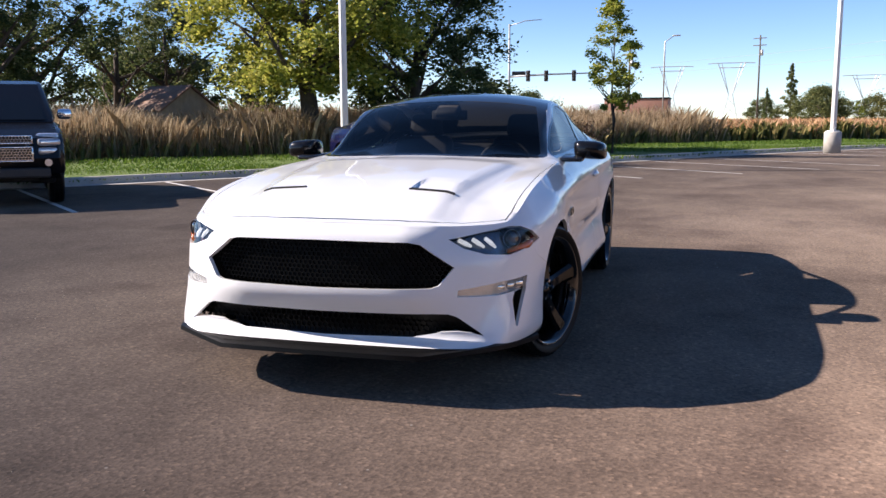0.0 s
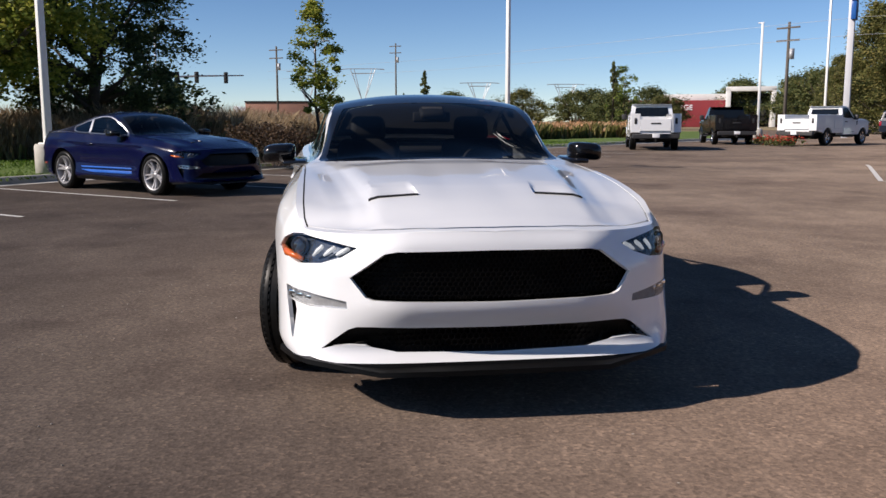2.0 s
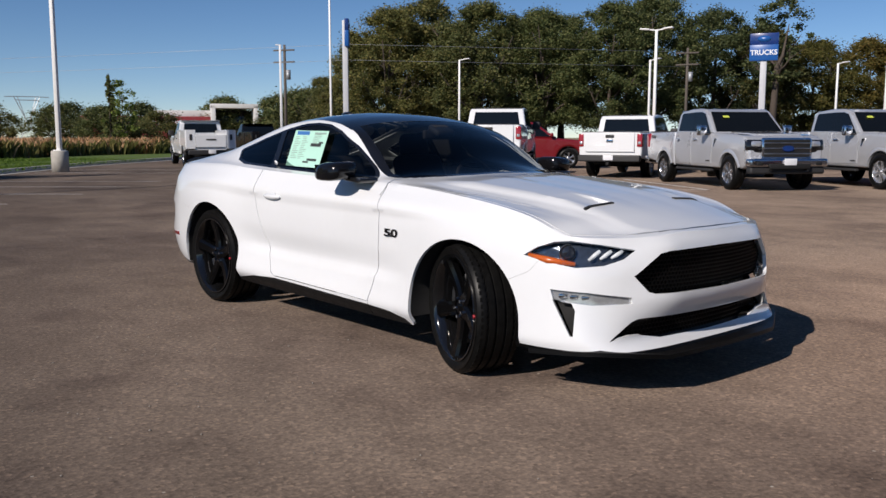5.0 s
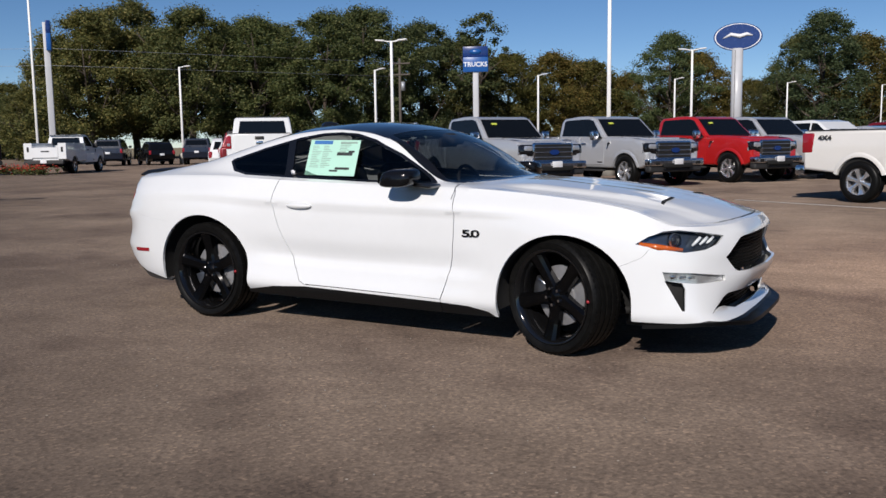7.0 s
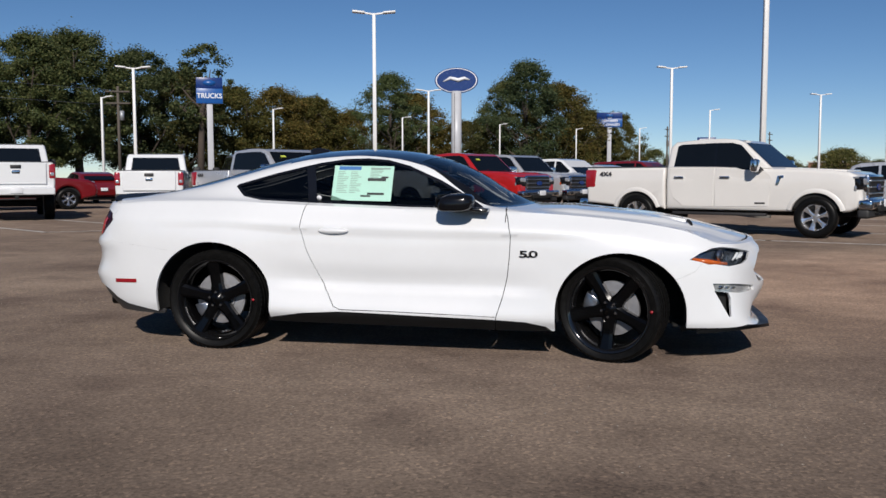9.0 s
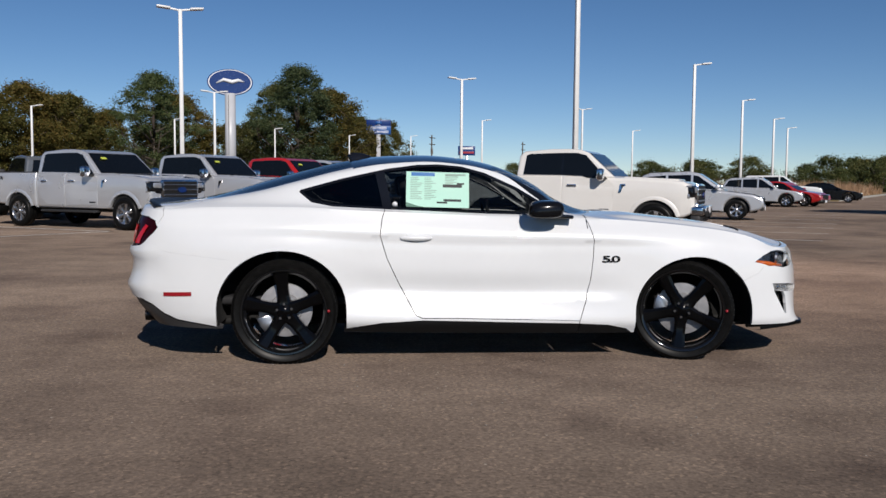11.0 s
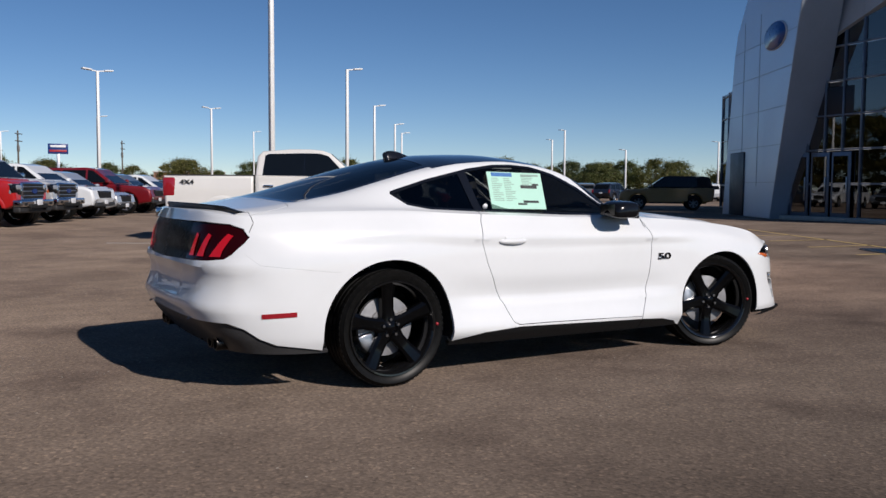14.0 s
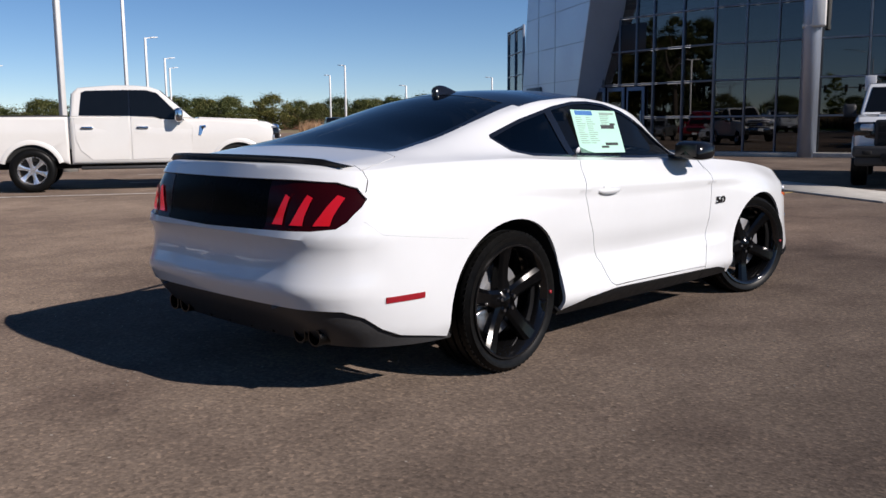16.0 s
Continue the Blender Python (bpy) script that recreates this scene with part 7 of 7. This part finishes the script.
        vent = add("fender_vent", side_plate([(1.13, 1.20), (1.24, 1.21), (1.25, 1.17), (1.20, 1.15), (1.15, 1.02), (1.10, 1.02)], s, lambda z: wide(1.2, z), .014, .02), CHROME if chrome else TRIM_BLACK, crisp=20)
        add("vent_inset", side_plate([(1.15, 1.185), (1.23, 1.192), (1.17, 1.12)], s, lambda z: wide(1.2, z), .018, .01), DEEP_BLACK, vent, sm=False)
        add("door_badge", box(.20, .01, .03, .003, pose(.80, s * (wide(0, .66) + .012), .66)), TRIM_BLACK)
        for xx in (ax, -ax):
            if service and xx < 0:
                continue
            n, a_lo = 16, math.asin(min(.9, (.53 - rl) / ra))
            lip_bm = bmesh.new()
            arcs = [[lip_bm.verts.new((xx + q * math.cos(t_), s * (wide(xx, rl + q * math.sin(t_)) + pr), rl + q * math.sin(t_))) for t_ in (a_lo + (math.pi - 2 * a_lo) * k_ / n for k_ in range(n + 1))] for q, pr in ((ra - .02, -.03), (ra - .012, .016), (ra + .035, .020), (ra + .075, -.004))]
            for a0, a1 in zip(arcs, arcs[1:]):
                for k_ in range(n):
                    lip_bm.faces.new((a0[k_], a0[k_ + 1], a1[k_ + 1], a1[k_]))
            bmesh.ops.recalc_face_normals(lip_bm, faces=lip_bm.faces[:])
            add("wheel_arch_lip", lip_bm, paint_mat, crisp=60)
    add("windscreen", cross_plate((wind - .04, 1.37), (.44, 1.86), .86, .76), SMOKED, sm=False)
    add("rear_window", cross_plate((cab_r + .008, 1.42), (cab_r + .05, 1.80), .74, .68, .02), SMOKED, sm=False)
    if sticker:
        add("windscreen_price", box(.012, .16, .07, 0, pose(.625, -.45, 1.74, 0, -49)), plain("yellow_numerals", (.55, .62, .08), .6), lab="yellow price figures on glass", sm=False)
    # front end
    g = add("grille", box(.10, 1.24, .48, .05, pose(2.66, 0, .98)), CHROME if chrome else TRIM_BLACK, lab="wide front grille")
    add("grille_insert", box(.10, 1.14, .40, .02, pose(2.675, 0, .98)), DEEP_BLACK, g)
    for z in (.86, .98, 1.10):
        add("grille_bar", box(.03, 1.14, .03, .008, pose(2.725, 0, z)), STEEL if chrome else SATIN_BLACK, g)
    add("emblem", lathe_y_disc(.09, .065, (0, 0, 0)), SIGN_BLUE, g).matrix_basis = pose(2.75, 0, .98, 0, 0, 90)
    add("front_bumper", box(.26, 1.92, .19, .05, pose(2.72, 0, .66), 3), CHROME if chrome else TRIM_BLACK)
    add("front_valance", box(.22, 1.84, .18, .05, pose(2.68, 0, .49), 3), TRIM_BLACK, lab="black lower valance")
    for s in (1, -1):
        add("fog_lamp", box(.05, .16, .08, .02, pose(2.84, s * .72, .64)), DEEP_BLACK)
        add("tow_hook", tube([(2.78, s * .45, .50), (2.86, s * .45, .50)], [.03, .03], 8), DEEP_BLACK)
    add("bumper_slot", box(.06, 1.0, .12, .02, pose(2.86, 0, .58)), DEEP_BLACK)
    add("front_plate", box(.02, .30, .15, .003, pose(2.885, 0, .68)), SIGN_WHITE, lab="small blank plate")
    # bed
    if not service:
        bed = with_arches([(-3.04, .62), (-3.07, 1.375), (cab_r - .035, 1.375), (cab_r - .035, .50)], .56, -ax, -9, rl, ra)
        bed = [p for p in bed if p[0] > -3.2]
        add("bed", sided(bed, .045), paint_mat)
        add("bed_rail", box(abs(-3.05 - cab_r) - .1, 1.80, .03, .01, pose((-3.05 + cab_r) / 2, 0, 1.385)), TRIM_BLACK)
        tg = add("tailgate", box(.06, 1.50, .58, .02, pose(-3.07, 0, 1.08)), paint_mat)
        add("tailgate_handle", box(.03, .26, .09, .01, pose(-3.11, 0, 1.26)), TRIM_BLACK, tg)
        add("emblem", box(.015, .20, .09, .01, pose(-3.105, 0, 1.12)), CHROME if not lettered else SIGN_BLUE, tg)
        for s in (1, -1):
            lamp_ob = add("tail_lamp", box(.26, .17, .40, .04, pose(-2.955, s * .895, 1.14)), RED_LENS, lab="red tail lamp")
            add("reverse_lens", box(.03, .10, .09, .01, pose(-3.078, s * .895, 1.06)), LAMP_CLEAR, lamp_ob)
            if lettered:
                o = words("drive_badge", "4X4", .125, TRIM_BLACK, pose(-2.58, s * (wide(-2.6, 1.24) + .012), 1.24 + dz, 90, 0, 0 if s < 0 else 180), v, .003, 1.35, .004)
    else:
        for s in (1, -1):
            bx = with_arches([(-3.0, .75), (-3.0, 1.52), (cab_r - .08, 1.52), (cab_r - .08, .62)], .62, -ax, -9, rl, r * 1.2)
            bx = [p for p in bx if p[0] > -3.2]
            add("tool_box", prism(bx, s * .62, s * 1.02, .02), paint_mat)
            for x0, x1 in ((-2.9, -2.45), (-1.25, cab_r - .2)):
                add("box_door", box(abs(x1 - x0), .02, .62, .01, pose((x0 + x1) / 2, s * 1.025, 1.14)), paint_mat)
            add("tail_lamp", box(.03, .10, .24, .02, pose(-3.01, s * .82, 1.22)), TRIM_BLACK, lab="dark upright tail lamp")
        add("load_floor", box(1.8, 1.26, .5, .02, pose(-2.05, 0, .85)), paint_mat)
        add("tailgate", box(.05, 1.24, .5, .01, pose(-2.99, 0, 1.06)), paint_mat)
        add("gate_latch", box(.03, .4, .06, .01, pose(-3.02, 0, 1.12)), TRIM_BLACK)
    add("rear_bumper", box(.22, 1.9, .20, .04, pose(-3.14, 0, .60)), CHROME if (chrome and not service) else (TRIM_BLACK if not lift else paint_mat))
    add("rear_plate", box(.02, .30, .15, .003, pose(-3.26, 0, .62)), SIGN_WHITE, lab="small blank plate")
    add("chassis", box(5.3, 1.25, .34, .05, pose(-.15, 0, .58)), DEEP_BLACK)
    add("axle", tube([(-ax, -.7, rl), (-ax, .7, rl)], [.09, .09], 10), DEEP_BLACK)
    add("tow_bar", box(.3, .09, .09, .01, pose(-3.2, 0, .44)), DEEP_BLACK)
    for xx in (ax, -ax):
        for s in (1, -1):
            add("wheel_well", box(1.04, .52, .60, .05, pose(xx, s * .68, .80 + .05)), DEEP_BLACK)
            fleet_wheel(v, xx, s * .86, r, .14, rims)
    return v


CARS = {
    # axle offset, wheel radius, half width, belt, shrink, lower outline, cabin outline, side panes
    "suv": (1.45, .39, .99, 1.22, .26, [(-2.48, .50), (-2.54, .9), (-2.50, 1.22), (.9, 1.20), (1.2, 1.17), (2.15, 1.10), (2.42, .98), (2.50, .70), (2.42, .48)],
            [(-2.48, 1.21), (-2.28, 1.77), (-2.1, 1.83), (-.2, 1.86), (.12, 1.80), (.98, 1.20)],
            [[(-2.2, 1.28), (-2.08, 1.72), (-1.25, 1.75), (-1.25, 1.27)], [(-1.15, 1.27), (-1.15, 1.75), (-.2, 1.76), (-.2, 1.26)], [(-.12, 1.26), (-.12, 1.76), (.08, 1.74), (.74, 1.25)]]),
    "crossover": (1.33, .35, .91, 1.02, .24, [(-2.15, .45), (-2.24, .75), (-2.18, 1.02), (.8, 1.0), (1.05, .98), (1.85, .88), (2.18, .74), (2.22, .52), (2.1, .38)],
                  [(-2.15, 1.01), (-1.85, 1.50), (-1.6, 1.60), (-.3, 1.66), (.05, 1.60), (.95, 1.0)],
                  [[(-1.95, 1.12), (-1.72, 1.46), (-1.05, 1.52), (-1.05, 1.08)], [(-.97, 1.08), (-.97, 1.52), (-.2, 1.54), (-.2, 1.06)], [(-.12, 1.06), (-.12, 1.53), (.05, 1.50), (.68, 1.05)]]),
    "car": (1.36, .33, .90, .90, .30, [(-2.25, .40), (-2.32, .65), (-2.28, .95), (-1.7, .98), (.8, .93), (1.1, .90), (1.9, .78), (2.25, .64), (2.28, .42), (2.1, .30)],
            [(-1.95, .96), (-1.35, 1.34), (-.9, 1.42), (-.2, 1.43), (.1, 1.38), (.98, .91)],
            [[(-1.45, 1.0), (-1.15, 1.28), (-.75, 1.34), (-.75, .98)], [(-.67, .98), (-.67, 1.35), (-.1, 1.35), (.1, 1.30), (.68, .97)]]),
}


def wagon(kind, x, y, heading, paint_mat, label, rims=None, name=None, category=None, front_chrome=False, mirror_mat=None, roof_mat=None):
    """An SUV, crossover or saloon."""
    ax, r, w, belt, k, top, house, panes = CARS[kind]
    nm = name or {"suv": "suv", "crossover": "crossover", "car": "car"}[kind]
    v = thing(nm, label, category or nm, "parked cars", pose(x, y, 0, 0, 0, heading))
    rims = rims or ALLOY
    zb = top[-1][1] - .1

    def add(n_, bm, mt, parent=v, lab="", sm=True, crisp=35):
        o = part(n_, bm, mt, parent, lab, sm)
        return sharp(o, crisp) if sm else o
    add("body", prism(with_arches(top, zb, ax, -ax, r, r * 1.2), -w, w, .09, 4), paint_mat)
    add("cabin", cabin(house, w - .05, belt, k, .07), roof_mat or paint_mat)
    yf = lambda z: (w - .05) * (1 - k * max(0, z - belt))
    for s in (1, -1):
        for p in panes:
            add("door_window", side_plate(p, s, yf, .008), SMOKED, sm=False)
            d = [(p[0][0], zb + .12), (p[0][0] - .02, belt - .05), (p[-1][0], belt - .06), (p[-1][0] + .02, zb + .12)]
            if d[0][0] > -ax * .98 and d[2][0] < ax * .9:
                dd = add("door", side_plate(d, s, lambda z: w, .006), paint_mat, crisp=20)
                add("door_handle", box(.17, .03, .035, .01, pose(p[0][0] + .14, s * (w + .015), belt - .14)), paint_mat, dd)
        add("door_mirror", box(.14, .22, .16, .05, pose(panes[-1][-1][0] + .02, s * (w + .09), belt + .10)), mirror_mat or paint_mat)
        add("headlight", box(.22, .30, .17, .04, pose(top[-3][0] - .14, s * (w - .20), top[-3][1] - .02, 0, 0, -s * 14)), LAMP_CLEAR, lab="clear headlight")
        add("fog_lamp", tube([(top[-2][0] - .04, s * (w - .22), top[-2][1] - .06), (top[-2][0] + .015, s * (w - .22), top[-2][1] - .06)], [.05, .05], 12), LAMP_CLEAR)
        add("tail_lamp", box(.12, .16, .32, .04, pose(top[1][0] + .06, s * (w - .10), top[1][1] + .12)), RED_LENS, lab="red tail lamp")
        add("sill", box(ax * 1.2, .05, .07, .02, pose(0, s * (w - .03), zb + .04)), TRIM_BLACK)
    add("windscreen", cross_plate((house[-1][0] - .03, house[-1][1] + .03), (house[-2][0], house[-2][1] - .02), w * .80, w * .68), SMOKED, sm=False)
    add("rear_window", cross_plate((house[0][0] + .06, house[0][1] + .10), (house[1][0] - .02, house[1][1] - .06), w * .76, w * .68, .02), SMOKED, sm=False)
    g = add("grille", box(.10, w * 1.1, .30, .03, pose(top[-2][0] - .06, 0, top[-2][1] + .12)), CHROME if front_chrome else GLOSS_BLACK, lab="front grille")
    add("grille_insert", box(.10, w * 1.0, .22, .01, pose(top[-2][0] - .045, 0, top[-2][1] + .12)), DEEP_BLACK if not front_chrome else STEEL, g)
    if front_chrome:
        add("grille_bar", box(.04, w * 1.08, .07, .01, pose(top[-2][0], 0, top[-2][1] + .12)), CHROME, g)
    add("front_plate", box(.02, .30, .14, .003, pose(top[-2][0] + .02, 0, top[-2][1] - .12)), SIGN_WHITE, lab="small blank plate")
    add("lower_bumper", box(.12, w * 1.6, .14, .03, pose(top[-1][0] + .04, 0, zb + .12)), TRIM_BLACK)
    add("rear_plate", box(.02, .30, .14, .003, pose(top[1][0] - .02, 0, top[1][1])), SIGN_WHITE, lab="small blank plate")
    add("underbody", box(ax * 3.0, w * 1.3, .25, .05, pose(0, 0, zb + .10)), DEEP_BLACK)
    for xx in (ax, -ax):
        for s in (1, -1):
            add("wheel_well", box(r * 2.3, .36, r * 1.3, .05, pose(xx, s * (w - .30), r * 1.45)), DEEP_BLACK)
            fleet_wheel(v, xx, s * (w - .12), r, .115, rims)
    return v


pickup(3.95, 12.93, -27, CREAM, "pearl white crew-cab pickup parked beside the coupe", rims=POLISHED)
pickup(-7.63, 16.6, -31.5, SILVER, "silver crew-cab pickup with dark windows", rims=ALLOY, sticker=True)
pickup(-5.32, 19.4, -31.5, SILVER, "large silver pickup with chrome grille in the row", r=.42, rims=POLISHED, sticker=True)
pickup(-3.22, 22.4, -31.5, RED, "bright red crew-cab pickup with chrome bumper", r=.42, rims=POLISHED, sticker=True)
pickup(-2.0, 24.9, -31.5, SILVER, "silver pickup parked behind the red one", rims=ALLOY, lettered=False)
wagon("suv", -.2, 27.7, -31.5, WHITE, "white full-size suv in the parked row")
wagon("crossover", 1.3, 30.4, -31.5, SILVER, "silver crossover in the parked row")
wagon("suv", 2.9, 33.2, -31.5, DARK_RED, "dark red suv in the parked row")
wagon("crossover", 4.4, 35.9, -31.5, GREY_PAINT, "dark grey crossover in the parked row")
wagon("crossover", 6.0, 38.7, -31.5, WHITE, "white crossover far along the parked row")
wagon("car", 7.6, 41.5, -31.5, NAVY, "dark saloon far along the parked row")
pickup(-16.25, 16.85, 128.5, WHITE, "lifted white pickup on big tyres seen from behind", lift=.22, r=.46, rims=ALLOY, lettered=False, chrome=False)
pickup(-13.3, 20.2, 113, WHITE, "white pickup parked tail-out with black bumper", chrome=False, lettered=False)
pickup(-11.2, 22.9, 126, GREY_PAINT, "dark grey pickup parked behind the silver one", chrome=False, lettered=False)
wagon("suv", -20.1, 22.4, 46, DARK_RED, "red suv parked beyond the white pickups")
wagon("car", -22.6, 30.5, 140, DARK_RED, "maroon car among parked vehicles")
wagon("crossover", -25.6, 25.4, 128, WHITE, "white crossover parked tail-out")
wagon("crossover", -29.5, 30.5, 128, WHITE, "white crossover parked further back")
pickup(-32.1, 13.75, 163, WHITE, "white utility truck with tool boxes", short_cab=True, service=True, chrome=False, lettered=False)
pickup(-36.5, 24.8, 122, WHITE, "white service truck with side tool boxes", short_cab=True, service=True, chrome=False, lettered=False)
pickup(-39.6, 20.8, 165, BLACK_PAINT, "black work truck parked tail-out", chrome=False, lettered=False, short_cab=True, service=True)
for k, (x, y) in enumerate(((-48.2, 37.4), (-46.3, 39.5), (-44.2, 41.7), (-41.5, 44.2))):
    wagon("crossover" if k % 2 else "suv", x, y, 132 if k != 1 else 150, (NAVY, BLACK_PAINT, NAVY, GREY_PAINT)[k], ("dark blue suv parked far back", "black crossover parked far back", "dark suv parked at the tree line", "grey crossover parked at the tree line")[k])
wagon("crossover", 10.9, 23.6, -26, SILVER, "silver crossover parked beyond the white pickup")
wagon("car", 23.8, 43.2, -46, RED, "low bright red sports car in the far row", name="red_sports_car", category="car")
wagon("suv", 26.7, 49.6, -28, WHITE, "white full-size suv in the far row")
wagon("crossover", 21.6, 41.6, -30, SILVER, "silver crossover in the far row")
wagon("car", 32.5, 54.4, -30, BLACK_PAINT, "black saloon at the far row's end")
big = wagon("suv", -5.9, -9.3, 41, BLACK_PAINT, "large black suv with chrome mesh grille facing out", rims=ALLOY, mirror_mat=CHROME)
for z, h in ((.96, .10), (.76, .19)):
    rim = joined(*[box(.03, sy, sz, .006, pose(2.50, y, zz)) for sy, sz, y, zz in ((1.16, .018, 0, z + h / 2), (1.16, .018, 0, z - h / 2), (.018, h, .575, z), (.018, h, -.575, z))])
    part("grille_surround", rim, CHROME, big, "chrome grille surround")
    part("grille_back", box(.02, 1.14, h, .002, pose(2.485, 0, z)), DEEP_BLACK, big)
    poly = [(-.57, z - h / 2), (.57, z - h / 2), (.57, z + h / 2), (-.57, z + h / 2)]
    part("grille_mesh", honeycomb(poly, .042, .007, lambda y, zz: 2.50), CHROME, big, "chrome mesh grille", smooth=False)["kind"] = "stuff"
for s in (1, -1):
    for z in (.92, .80):
        part("headlight_cell", box(.10, .30, .10, .03, pose(2.44, s * .79, z, 0, 0, s * 14)), LAMP_CLEAR, big, "stacked clear headlight")
pickup(14.8, 1.85, 196, WHITE, "white pickup with black grille by the showroom", chrome=False, lettered=False)
wagon("suv", 31.9, 29.9, 138, BROWN, "bronze off-road wagon with a black roof in the shade", rims=GREY_PAINT, roof_mat=BLACK_PAINT)
for k, (x, y, mt, lb) in enumerate(((49.5, 62.1, BLACK_PAINT, "black suv on the far lot"), (53.3, 61.7, GREY_PAINT, "grey crossover on the far lot"), (49.9, 54.1, NAVY, "dark blue crossover on the far lot"), (59.6, 51.6, WHITE, "white crossover beside the showroom wing"), (55.2, 66.2, NAVY, "dark crossover behind the grey one"))):
    wagon("suv" if k == 0 else "crossover", x, y, (55, 52, 20, 45, 52)[k], mt, lb)
wagon("car", 61.5, 90.5, 58, DARK_RED, "dark red car on the exit road")

blue = thing("sports_car", "dark blue two-door coupe with light blue side stripes", "car", "", pose(-10.96, -3.85, 0, 0, 0, 45))
coupe(blue, BLUE, BLUE, DISC_STEEL, step=.05, hero=False)
for z in (.36, .43):
    for s in (1, -1):
        part("side_stripe", box(1.55, .01, .045 if z < .4 else .025, .002, pose(.0, s * .905, z)), STRIPE, blue, "light blue lower stripe")
